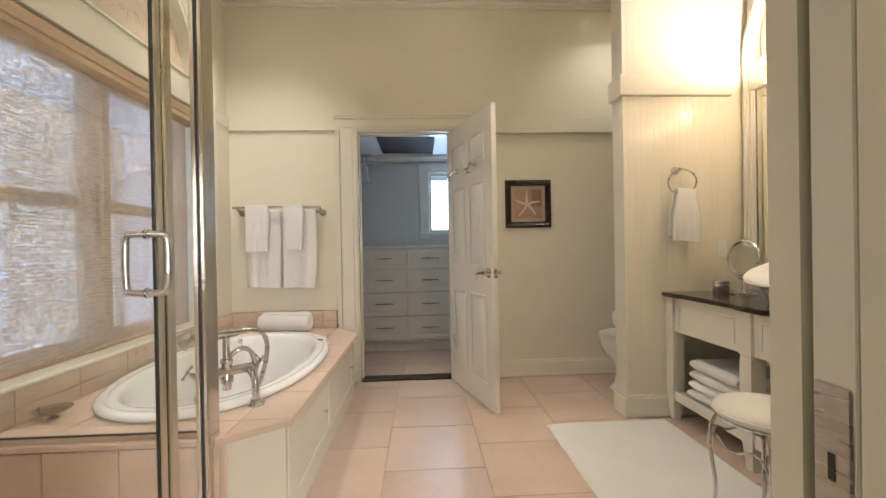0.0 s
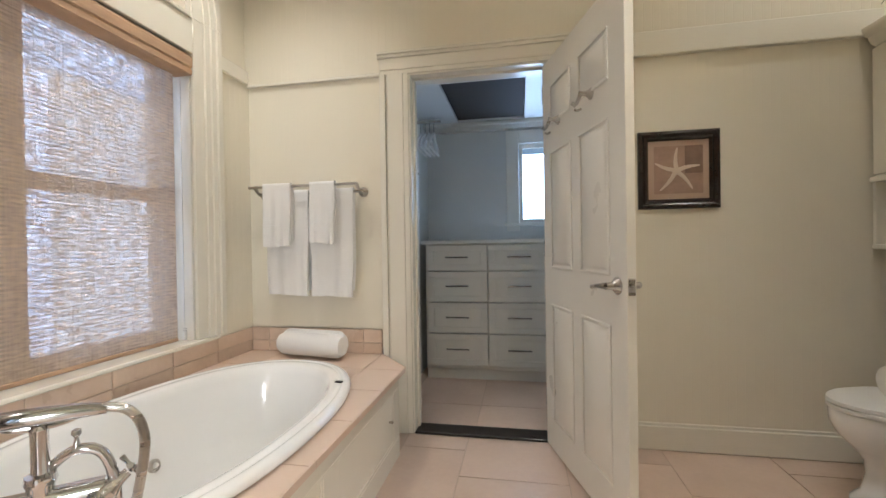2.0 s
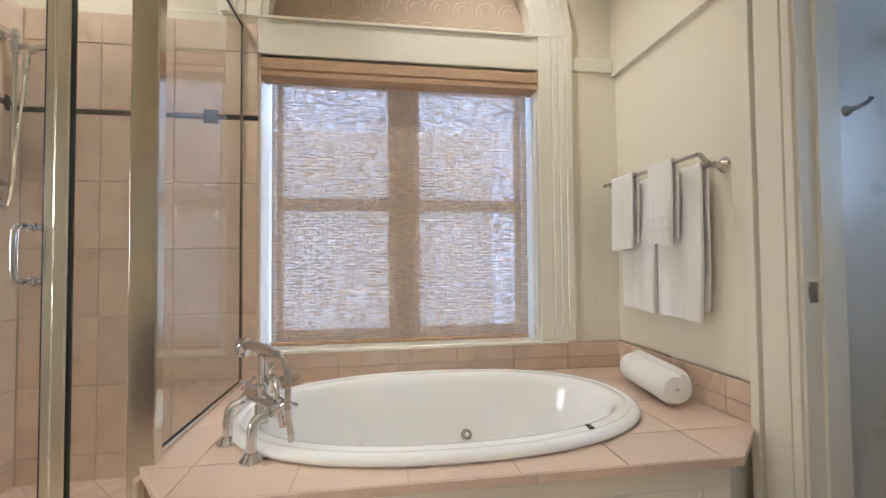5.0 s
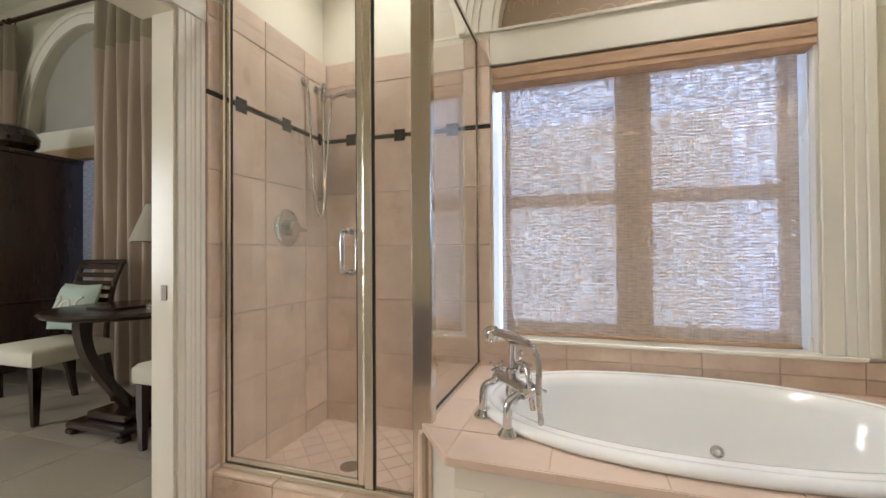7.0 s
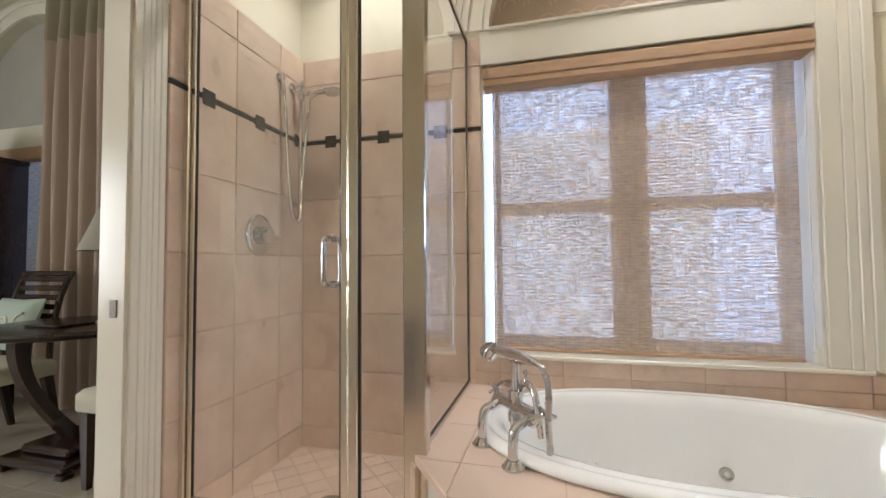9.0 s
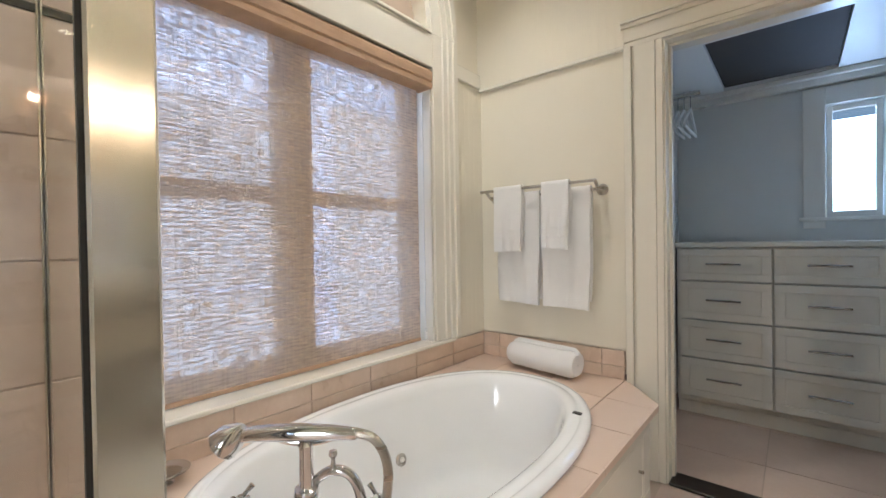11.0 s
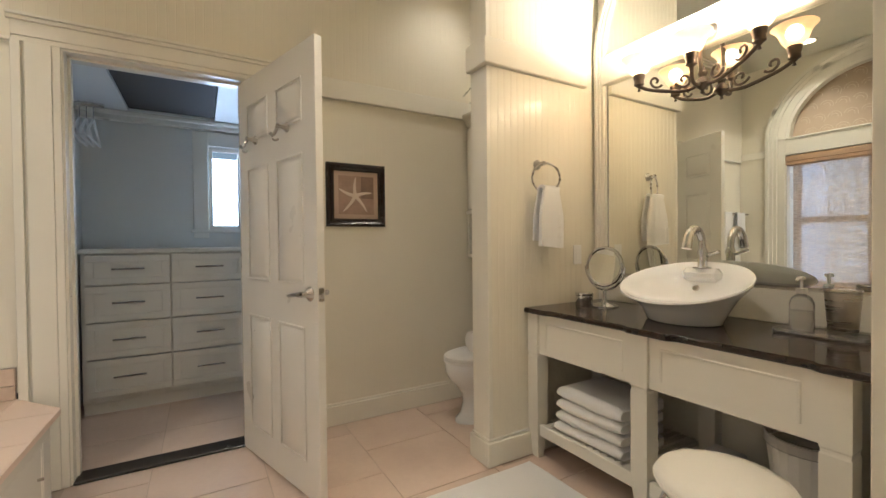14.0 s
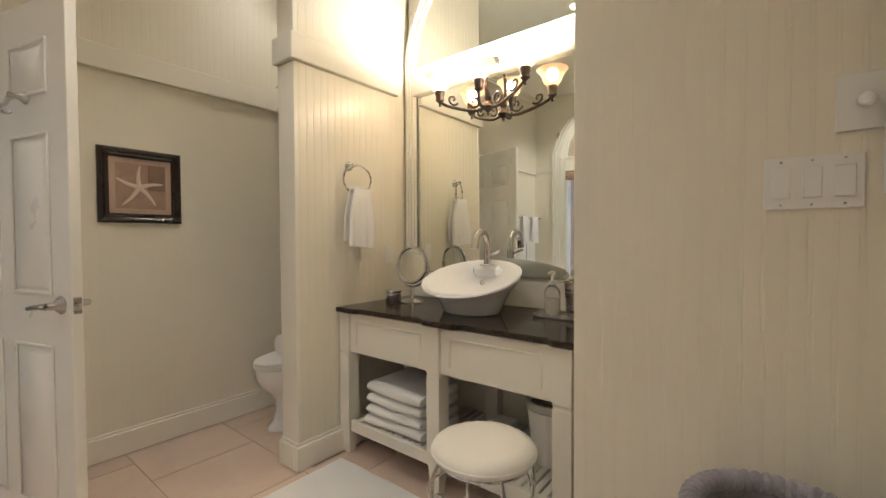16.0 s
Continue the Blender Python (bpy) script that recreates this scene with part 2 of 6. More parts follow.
photo_tan = surface("sepia print", (0.36, 0.235, 0.175), 0.5, var=0.15, scale=18)
photo_dark = surface("sepia print dark", (0.22, 0.135, 0.095), 0.5, var=0.15, scale=18)
star_tan = surface("pale starfish", (0.68, 0.56, 0.46), 0.7, var=0.08, fine=120, bump=0.3)
vinyl = surface("cream vinyl seat", (0.82, 0.78, 0.70), 0.38, var=0.02, fine=120, bump=0.08)
plastic_white = surface("white plastic", (0.80, 0.78, 0.74), 0.35, var=0.01, bump=0)
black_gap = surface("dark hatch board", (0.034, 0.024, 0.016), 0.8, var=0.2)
threshold_stone = surface("black threshold", (0.014, 0.010, 0.008), 0.3, var=0.3)
curtain_cloth = surface("taupe silk curtain", (0.36, 0.275, 0.22), 0.5, var=0.05, fine=150, stretch=(1, 1, 0.05), bump=0.1)
curtain_top = surface("olive silk band", (0.24, 0.20, 0.14), 0.5, var=0.08, fine=150, stretch=(1, 1, 0.05), bump=0.1)
lamp_cloth = surface("pale linen lamp shade", (0.34, 0.31, 0.26), 0.8, var=0.05, fine=200, bump=0.1)
seat_cloth = surface("cream seat cloth", (0.62, 0.58, 0.48), 0.9, var=0.03, fine=250, bump=0.2)
pillow_cloth = surface("pale aqua pillow cloth", (0.40, 0.47, 0.42), 0.9, var=0.04, fine=250, bump=0.2)
silver_front = surface("silver leaf drawer front", (0.42, 0.45, 0.50), 0.35, 0.3, var=0.05)
leaf_green = surface("fern green", (0.05, 0.085, 0.035), 0.6, var=0.3)
lilac_fur = surface("grey lilac plush", (0.30, 0.27, 0.30), 0.95, var=0.2, fine=220, bump=0.8, sheen=0.4, depth=0.006)
rug_cloth = surface("cream rug", (0.50, 0.47, 0.40), 0.95, fine=150, bump=0.4)
valance_cloth = surface("tan woven valance", (0.50, 0.33, 0.21), 0.75, var=0.10, scale=10, fine=110, stretch=(1, 1, 6), bump=0.25)
lattice_paint = surface("exterior siding", (0.5, 0.48, 0.44), 0.7)

mirror_glass, t, p = nodes_of("silvered mirror")
p.inputs["Base Color"].default_value, p.inputs["Metallic"].default_value, p.inputs["Roughness"].default_value = (0.86, 0.88, 0.84, 1), 1, 0.0
clear_glass, t, p = nodes_of("clear glass")
p.inputs["Base Color"].default_value, p.inputs["Roughness"].default_value = (0.97, 0.985, 0.97, 1), 0.0
p.inputs["Transmission Weight"].default_value, p.inputs["IOR"].default_value = 1.0, 1.45
clear_plastic, t, p = nodes_of("clear acrylic")
p.inputs["Base Color"].default_value, p.inputs["Roughness"].default_value = (0.95, 0.93, 0.9, 1), 0.08
p.inputs["Transmission Weight"].default_value = 0.9


def woven(name, thread, gap_lo, gap_hi):
    """Open weave: tan threads that let light through, with short gaps in rows."""
    m, t, p = nodes_of(name)
    L = t.links.new
    tc = t.nodes.new("ShaderNodeTexCoord")

    def field(sy, sz, detail):
        mp, n = t.nodes.new("ShaderNodeMapping"), t.nodes.new("ShaderNodeTexNoise")
        mp.inputs["Scale"].default_value = (1, sy, sz)
        n.inputs["Scale"].default_value, n.inputs["Detail"].default_value = 1.0, detail
        L(tc.outputs["Object"], mp.inputs[0])
        L(mp.outputs[0], n.inputs["Vector"])
        return n.outputs[0]

    dashes, weft, warp, slub = field(19, 105, 2.0), field(3, 260, 2.0), field(130, 5, 2.0), field(9, 45, 2.0)
    rows = t.nodes.new("ShaderNodeTexWave")
    rows.bands_direction = "Z"
    rows.inputs["Scale"].default_value, rows.inputs["Distortion"].default_value = 20.0, 0.5
    L(tc.outputs["Object"], rows.inputs["Vector"])
    total = None
    for out, k in ((dashes, 0.64), (rows.outputs["Fac"], 0.09), (weft, 0.18), (warp, 0.28), (slub, 0.04)):
        s = t.nodes.new("ShaderNodeMath")
        s.operation = "MULTIPLY_ADD"
        s.inputs[1].default_value = k
        s.inputs[2].default_value = 0.0
        L(out, s.inputs[0])
        if total:
            L(total, s.inputs[2])
        total = s.outputs[0]
    mr = t.nodes.new("ShaderNodeMapRange")
    mr.inputs["From Min"].default_value, mr.inputs["From Max"].default_value = 0.49, 0.77
    mr.inputs["To Min"].default_value, mr.inputs["To Max"].default_value = gap_lo, gap_hi
    L(total, mr.inputs[0])
    dif, tra, clr = t.nodes.new("ShaderNodeBsdfDiffuse"), t.nodes.new("ShaderNodeBsdfTranslucent"), t.nodes.new("ShaderNodeBsdfTransparent")
    ramp = t.nodes.new("ShaderNodeValToRGB")
    ramp.color_ramp.elements[0].color = (*[c * 0.9 for c in thread], 1)
    ramp.color_ramp.elements[1].color = (*thread, 1)
    L(weft, ramp.inputs[0])
    L(ramp.outputs[0], dif.inputs[0])
    tra.inputs[0].default_value = (0.66, 0.62, 0.58, 1)
    m1, m2 = t.nodes.new("ShaderNodeMixShader"), t.nodes.new("ShaderNodeMixShader")
    m1.inputs[0].default_value = 0.28
    L(dif.outputs[0], m1.inputs[1])
    L(tra.outputs[0], m1.inputs[2])
    L(mr.outputs[0], m2.inputs[0])
    L(m1.outputs[0], m2.inputs[1])
    L(clr.outputs[0], m2.inputs[2])
    L(m2.outputs[0], t.nodes["Material Output"].inputs[0])
    return m


shade_cloth = woven("woven tan shade", (0.66, 0.50, 0.36), 0.13, 0.50)
arch_cloth = surface("scrolled fabric panel", (0.46, 0.36, 0.27), 0.85, var=0.06, fine=200, bump=0.1)
grey_panel = surface("grey fabric panel", (0.40, 0.38, 0.34), 0.85, var=0.05, fine=200, bump=0.1)
scroll_line = surface("scroll print", (0.62, 0.50, 0.38), 0.8)


def glow(name, colour, strength):
    m, t, p = nodes_of(name)
    p.inputs["Base Color"].default_value = (0.9, 0.85, 0.75, 1)
    p.inputs["Roughness"].default_value = 0.4
    p.inputs["Emission Color"].default_value = (*colour, 1)
    p.inputs["Emission Strength"].default_value = strength
    return m


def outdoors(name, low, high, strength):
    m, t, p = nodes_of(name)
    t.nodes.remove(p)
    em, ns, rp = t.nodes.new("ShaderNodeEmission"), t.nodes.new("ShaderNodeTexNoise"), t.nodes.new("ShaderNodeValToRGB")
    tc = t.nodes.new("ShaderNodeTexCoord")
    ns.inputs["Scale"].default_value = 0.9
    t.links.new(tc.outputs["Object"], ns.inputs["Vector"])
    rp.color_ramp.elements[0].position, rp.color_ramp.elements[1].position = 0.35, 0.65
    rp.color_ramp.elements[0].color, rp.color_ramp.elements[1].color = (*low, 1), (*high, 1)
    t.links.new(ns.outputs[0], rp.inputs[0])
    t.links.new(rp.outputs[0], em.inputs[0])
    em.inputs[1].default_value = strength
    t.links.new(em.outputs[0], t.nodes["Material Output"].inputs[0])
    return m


# backdrop emission: sky brightness, and the daylight on the neighbouring wall
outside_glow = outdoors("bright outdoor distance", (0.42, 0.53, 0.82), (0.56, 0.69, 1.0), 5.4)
outside_wall_glow = outdoors("glowing neighbouring wall", (0.42, 0.47, 0.58), (0.50, 0.57, 0.72), 4.5)
lamp_glass = glow("amber frosted glass", (1.0, 0.74, 0.50), 0.5)
t = lamp_glass.node_tree
t.nodes["Principled BSDF"].inputs["Base Color"].default_value = (0.78, 0.56, 0.38, 1)
clear, blend = t.nodes.new("ShaderNodeBsdfTransparent"), t.nodes.new("ShaderNodeMixShader")
clear.inputs[0].default_value, blend.inputs[0].default_value = (1.0, 0.92, 0.80, 1), 0.42
t.links.new(t.nodes["Principled BSDF"].outputs[0], blend.inputs[1])
t.links.new(clear.outputs[0], blend.inputs[2])
t.links.new(blend.outputs[0], t.nodes["Material Output"].inputs[0])
downlight_glow = glow("lit downlight lens", (1.0, 0.85, 0.62), 14)


# ---- the large structure ----
NORTH, WEST, SOUTH, EAST, TOP = 3.667, -1.35, 0.68, 2.33, 3.13
WIN_Y0, WIN_Y1, WIN_Z0, WIN_Z1, ARCH_Z = 1.752, 3.197, 0.612, 2.082, 2.27
ARCH_C, ARCH_R, ARCH_H = 2.475, 0.69, 0.64


def bead_run(m, a, b, face, z0, z1, axis, out, step=0.042, depth=0.0010):
    """Beadboard facing: boards with a V groove every step, from a to b along axis, on the plane face, towards out (+1 or -1)."""
    n = max(1, round((b - a) / step))
    w = (b - a) / n
    pts = []
    for i in range(n):
        u = a + i * w
        pts += [(u, -depth), (u + 0.003, 0), (u + 0.0075, 0.0), (u + 0.009, -depth * 0.6), (u + 0.0105, 0), (u + w - 0.003, 0)]
    pts.append((b, -depth))
    vs = []
    for z in (z0, z1):
        for u, d in pts:
            vs.append((u, face + out * d, z) if axis == "x" else (face + out * d, u, z))
    k = len(pts)
    m.add(vs, [(i, i + 1, k + i + 1, k + i) for i in range(k - 1)])
    return m


def wall(name, m, mat, label):
    return solid(name, m, mat, label, "wall", "structure", smooth=0)


OP0, OP1, OPZ = -0.307, 0.452, 2.062
m = M().box(-1.75, OP0 - 0.02, NORTH, 3.80, 0, TOP).box(OP1 + 0.02, 2.45, NORTH, 3.80, 0, TOP).box(OP0 - 0.02, OP1 + 0.02, NORTH, 3.80, OPZ + 0.02, TOP)
wall_north = wall("wall_north", m, wall_paint, "cream painted beadboard wall with a doorway")
B = 0.012
m = M()
bead_run(m, WEST, -0.484, NORTH - B, 0.6, 2.07, "x", -1, depth=0.00022)
bead_run(m, WEST, -0.484, NORTH - 0.031, 2.0715, TOP, "x", -1, depth=0.0006)
bead_run(m, -0.484, EAST, NORTH - 0.031, 2.150, TOP, "x", -1, depth=0.0006)
bead_run(m, 0.62, EAST, NORTH - B, 0.13, 2.06, "x", -1, depth=0.0003)
part("beadboard", m, wall_paint, wall_north, smooth=0)

# west wall with the window and the arched light above it
m = M().box(-1.63, WEST, 0.58, WIN_Y0, 0, ARCH_Z).box(-1.63, WEST, WIN_Y1, 3.80, 0, ARCH_Z).box(-1.63, WEST, WIN_Y0, WIN_Y1, 0, WIN_Z0 - 0.02)
m.box(-1.63, WEST, WIN_Y0, WIN_Y1, WIN_Z1, ARCH_Z)
m.box(-1.63, WEST, 0.58, ARCH_C - ARCH_R, ARCH_Z, TOP).box(-1.63, WEST, ARCH_C + ARCH_R, 3.80, ARCH_Z, TOP)
N = 32
for i in range(N):
    a0, a1 = math.pi * i / N, math.pi * (i + 1) / N
    ya, yb = ARCH_C + ARCH_R * math.cos(a0), ARCH_C + ARCH_R * math.cos(a1)
    za, zb = ARCH_Z + ARCH_H * math.sin(a0), ARCH_Z + ARCH_H * math.sin(a1)
    m.prism([(ya, za), (ya, TOP), (yb, TOP), (yb, zb)], -1.63, WEST, "x")
wall_west = wall("wall_west", m, wall_paint, "cream painted wall with a shaded window and arched light")
m = M()
bead_run(m, 3.385, NORTH - 0.012, WEST + 0.010, 0.6, 2.09, "y", 1, depth=0.0006)
part("beadboard", m, wall_paint, wall_west, smooth=0)

# south wall with the pocket doorway
D0, D1, DZ = -0.332, 0.645, 2.03
m = M().box(-1.63, D0, 0.575, SOUTH, 0, TOP).box(D0, D1, 0.51, SOUTH, DZ, TOP)
m.box(D1, 2.45, 0.636, SOUTH, 0, TOP).box(D1, 2.45, 0.51, 0.570, 0, TOP).box(D1 + 0.9, 2.45, 0.570, 0.636, 0, TOP)
wall_south = wall("wall_south", m, wall_paint, "cream painted wall with a wide pocket doorway")

# partition beside the vanity, mirror wall, and the wall that carries the switches
P0, PS, PN = 1.500, 2.768, 2.890
m = M().box(P0, EAST, PS, PN, 0, TOP)
wall_partition = wall("wall_partition", m, wall_paint, "cream beadboard partition between vanity and toilet")
m = M()
bead_run(m, P0 + 0.012, 2.20, PS - 0.012, 0.13, 2.03, "x", -1)
bead_run(m, P0 + 0.012, 2.20, PS - 0.014, 2.165, TOP, "x", -1)
part("beadboard", m, wall_paint, wall_partition, smooth=0)
m = M()
for zz0, zz1 in ((0.12, 2.03), (2.16, TOP)):
    m.box(P0 - 0.012, P0 + 0.012, PS - 0.014, PN + 0.006, zz0, zz1, 0.002)
part("corner_board", m, trim_paint, wall_partition)
m = M().box(EAST, 2.45, 0.46, 3.80, 0, TOP)
wall_east = wall("wall_east", m, wall_paint, "cream painted wall behind the vanity and toilet")
SW, SWY = 1.55, 1.375
m = M().box(SW, SW + 0.12, SOUTH, SWY, 0, TOP).box(SW + 0.12, EAST, SWY - 0.12, SWY, 0, TOP)
wall_switches = wall("wall_switches", m, wall_paint, "cream beadboard wall with light switches")
m = M()
bead_run(m, SOUTH, SWY, SW - 0.010, 0.13, TOP, "y", -1, depth=0.0007)
part("beadboard", m, wall_paint, wall_switches, smooth=0)

ceiling = solid("ceiling", M().box(-1.75, 2.5, 0.46, 3.80, TOP, TOP + 0.15), ceiling_paint, "pale cream painted ceiling", "ceiling", "structure")

# trim band, baseboards, crown
def band(name, m, label):
    return solid(name, m, trim_paint, label, "trim", "structure", smooth=30)


m = M().box(WEST, -0.484, NORTH - 0.034, NORTH, 2.068, 2.086, 0.003)
band("trim", m, "cream painted picture rail board on the wall")
m = M().box(0.62, EAST, NORTH - 0.040, NORTH, 2.042, 2.165, 0.004)
band("trim", m, "cream painted picture rail board on the wall")
band("trim", M().box(WEST, WEST + 0.026, 3.385, NORTH - 0.034, 2.085, 2.165, 0.004), "short cream picture rail board beside the window")
m = M().box(P0 - 0.034, 2.20, PS - 0.034, PN + 0.02, 2.035, 2.165, 0.004)
band("trim", m, "cream band wrapping the partition")
for x0, x1, y0, y1, lab in ((0.60, EAST, NORTH - 0.03, NORTH, "tall cream baseboard along the wall"),
                            (P0 - 0.03, EAST, PN, PN + 0.018, "cream baseboard on the partition"),
                            (P0 - 0.03, 2.30, PS - 0.03, PS, "tall cream baseboard on the partition"),
                            (P0 - 0.03, P0 - 0.001, PS, PN, "cream baseboard round the partition end"),
                            (SW - 0.022, SW, SOUTH, SWY, "cream baseboard below the switches")):
    m = M().box(x0, x1, y0, y1, 0.001, 0.125, 0.004)
    dx0, dx1 = (x0 + 0.006 if x1 - x0 > 0.05 else x0 + 0.01), x1
    if x1 - x0 > y1 - y0:
        out = y0 + 0.011 if y1 in (NORTH, PS) else y0
        m.box(x0 + 0.01, x1, out, y1 if y1 in (NORTH, PS) else y1 - 0.008, 0.125, 0.140, 0.003)
    else:
        m.box(x0 + 0.010, x1, y0, y1, 0.125, 0.140, 0.003)
    solid("baseboard", m, trim_paint, lab, "baseboard", "structure", smooth=30)
m = M()
for k, (d, h) in enumerate(((0.05, 0.02), (0.035, 0.045), (0.02, 0.065))):
    m.box(WEST, EAST, NORTH - 0.03 - d, NORTH - 0.016, TOP - h, TOP - h + (0.02 if k == 0 else 0.025))
band("trim", m, "cream stepped crown moulding at the ceiling")


# ---- closet doorway casing and jamb ----
def casing_run(m, axis, fixed, u0, u1, z0, z1, out):
    """Stepped casing board: u0 is the inner edge, u1 the outer edge."""
    s = 1 if u1 > u0 else -1
    w = abs(u1 - u0)
    for a, b, d in ((0.0, 0.18, 0.016), (0.18, 0.74, 0.022), (0.74, 0.80, 0.012), (0.80, 1.0, 0.032)):
        p, q = u0 + s * w * a, u0 + s * w * b
        lo, hi = sorted((p, q))
        f0, f1 = sorted((fixed, fixed + out * d))
        if axis == "x":
            m.box(lo, hi, f0, f1, z0, z1, 0.002)
        else:
            m.box(f0, f1, lo, hi, z0, z1, 0.002)


door_frame = thing("door_1", (0.07, NORTH, 0), "cream painted doorway casing to the closet", "door frame", kind="structure")
m = M()
casing_run(m, "x", NORTH - B, OP0 - 0.01, -0.484, 0, OPZ + 0.01, -1)
part("casing", m, trim_paint, door_frame)
m = M()
casing_run(m, "x", NORTH - B, OP1 + 0.008, 0.620, 0, OPZ + 0.01, -1)
part("casing", m, trim_paint, door_frame)
m = M()
for z0, z1, d in ((OPZ + 0.01, OPZ + 0.034, 0.016), (OPZ + 0.034, OPZ + 0.10, 0.022), (OPZ + 0.10, OPZ + 0.118, 0.034), (OPZ + 0.118, OPZ + 0.132, 0.044)):
    e = 0.012 if d > 0.03 else 0.0
    m.box(-0.484 - e, 0.620 + e, NORTH - B - d, NORTH - B, z0, z1, 0.002)
part("head_casing", m, trim_paint, door_frame)
m = M().box(OP0 - 0.02, OP0, NORTH - B - 0.004, 3.81, 0, OPZ, 0.001).box(OP0, OP0 + 0.012, 3.712, 3.75, 0, OPZ - 0.001)
part("jamb", m, trim_paint, door_frame)
m = M().box(OP1, OP1 + 0.02, NORTH - B - 0.004, 3.81, 0, OPZ, 0.001).box(OP1 - 0.012, OP1, 3.712, 3.75, 0, OPZ - 0.001)
part("jamb", m, trim_paint, door_frame)
m = M().box(OP0 - 0.02, OP1 + 0.02, NORTH - B - 0.004, 3.81, OPZ, OPZ + 0.02, 0.001).box(OP0, OP1, 3.712, 3.75, OPZ - 0.012, OPZ)
part("head_jamb", m, trim_paint, door_frame)
part("strike_plate", M().box(OP0, OP0 + 0.003, 3.672, 3.70, 0.90, 0.965, 0.001).box(OP0, OP0 + 0.006, 3.668, 3.674, 0.915, 0.95, 0.001), nickel, door_frame, "nickel strike plate")
solid("threshold", M().box(OP0, OP1, NORTH - 0.03, 3.765, 0.0, 0.014, 0.004), threshold_stone, "black stone threshold in the closet doorway", "threshold", "structure")

# pocket doorway casing facing the bathroom, and the pocket door's edge
door_frame2 = thing("door_2", (0.17, SOUTH, 0), "cream fluted casing of the wide doorway", "door frame", kind="structure")
m = M()
for a, b, d in ((0.0, 0.030, 0.016), (0.030, 0.055, 0.019), (0.055, 0.075, 0.017), (0.075, 0.098, 0.019), (0.098, 0.122, 0.022)):
    m.box(D0 - 0.01 - b, D0 - 0.01 - a, SOUTH, SOUTH + d, 0, DZ + 0.02, 0.003)
part("casing", m, trim_paint, door_frame2)
m = M()
for a, b, d in ((0.0, 0.04, 0.016), (0.04, 0.14, 0.022), (0.14, 0.18, 0.030)):
    m.box(D1 + 0.02 + a, D1 + 0.02 + b, SOUTH, SOUTH + d, 0, DZ + 0.02, 0.003)
part("casing", m, trim_paint, door_frame2)
m = M().box(D0 - 0.2, D1 + 0.2, SOUTH, SOUTH + 0.022, DZ + 0.02, DZ + 0.13, 0.003).box(D0 - 0.22, D1 + 0.22, SOUTH, SOUTH + 0.045, DZ + 0.13, DZ + 0.16, 0.004)
part("head_casing", m, trim_paint, door_frame2)
m = M().box(D0, D0 + 0.004, 0.57, SOUTH + 0.005, 0, DZ, 0.001)
part("jamb", m, trim_paint, door_frame2)
part("strike_plate", M().box(D0 + 0.004, D0 + 0.008, 0.625, 0.655, 0.885, 0.945, 0.001), bronze, door_frame2, "dark strike plate")
pocket = thing("pocket_door", (D1 + 0.45, 0.55, 0.01), "cream pocket door slid back into the wall", "door")
part("leaf", M().box(D1 + 0.005, D1 + 0.89, 0.578, 0.628, 0.012, DZ - 0.01, 0.002), trim_paint, pocket)
lock = part("edge_plate", M().box(D1 + 0.0015, D1 + 0.0055, 0.582, 0.624, 0.80, 0.945, 0.002), nickel, pocket, "worn nickel edge plate")
part("key_slot", M().box(D1 + 0.0008, D1 + 0.0016, 0.599, 0.607, 0.84, 0.87), rubber, lock)


# ---- main window ----
window = thing("window_1", (WEST, ARCH_C, WIN_Z0), "double window with cream casing, sill and arched light", "window", kind="structure")
m = M()
for a, b, d in ((0.0, 0.075, 0.018), (0.075, 0.112, 0.026), (0.112, 0.147, 0.034), (0.147, 0.185, 0.044)):
    m.box(WEST, WEST + d, WIN_Y1 + a, WIN_Y1 + b, WIN_Z0, ARCH_Z, 0.003)
part("casing", m, trim_paint, window)
part("head_rail", M().box(WEST - 0.06, WEST + 0.018, WIN_Y0 - 0.01, WIN_Y1, WIN_Z1, ARCH_Z - 0.012, 0.003).box(WEST - 0.06, WEST + 0.03, ARCH_C - ARCH_R, ARCH_C + ARCH_R, ARCH_Z - 0.012, ARCH_Z + 0.004, 0.003), trim_paint, window)
m = M()
for r0, r1, d in ((0.0, 0.075, 0.018), (0.075, 0.112, 0.026), (0.112, 0.147, 0.034), (0.147, 0.185, 0.044)):
    for i in range(40):
        q = []
        for aa in (math.pi * i / 40, math.pi * (i + 1) / 40):
            for r in (r0, r1):
                q.append((ARCH_C + (ARCH_R + 0.03 + r) * math.cos(aa), ARCH_Z + (ARCH_H + 0.03 + r) * math.sin(aa)))
        m.prism([q[0], q[1], q[3], q[2]], WEST, WEST + d, "x")
part("arch_casing", m, trim_paint, window, smooth=40)
m = M()
for i in range(40):
    q = []
    for aa in (math.pi * i / 40, math.pi * (i + 1) / 40):
        for r in (0.0, 0.034):
            q.append((ARCH_C + (ARCH_R - 0.004 + r) * math.cos(aa), ARCH_Z + (ARCH_H - 0.004 + r) * math.sin(aa)))
    m.prism([q[0], q[1], q[3], q[2]], WEST - 0.10, WEST + 0.012, "x")
part("arch_reveal", m, trim_paint, window, smooth=40)
fan = [(ARCH_C + ARCH_R * math.cos(math.pi * i / 40), ARCH_Z + ARCH_H * math.sin(math.pi * i / 40)) for i in range(41)]
panel = part("fabric_panel", M().prism(fan, WEST - 0.085, WEST - 0.075, "x"), arch_cloth, window, "tan fabric panel printed with scrolls", smooth=0)
rng = random.Random(4)
m = M()
for iy in range(-5, 6):
    for iz in range(0, 5):
        cy, cz = ARCH_C + iy * 0.13 + (0.065 if iz % 2 else 0), ARCH_Z + 0.03 + iz * 0.13
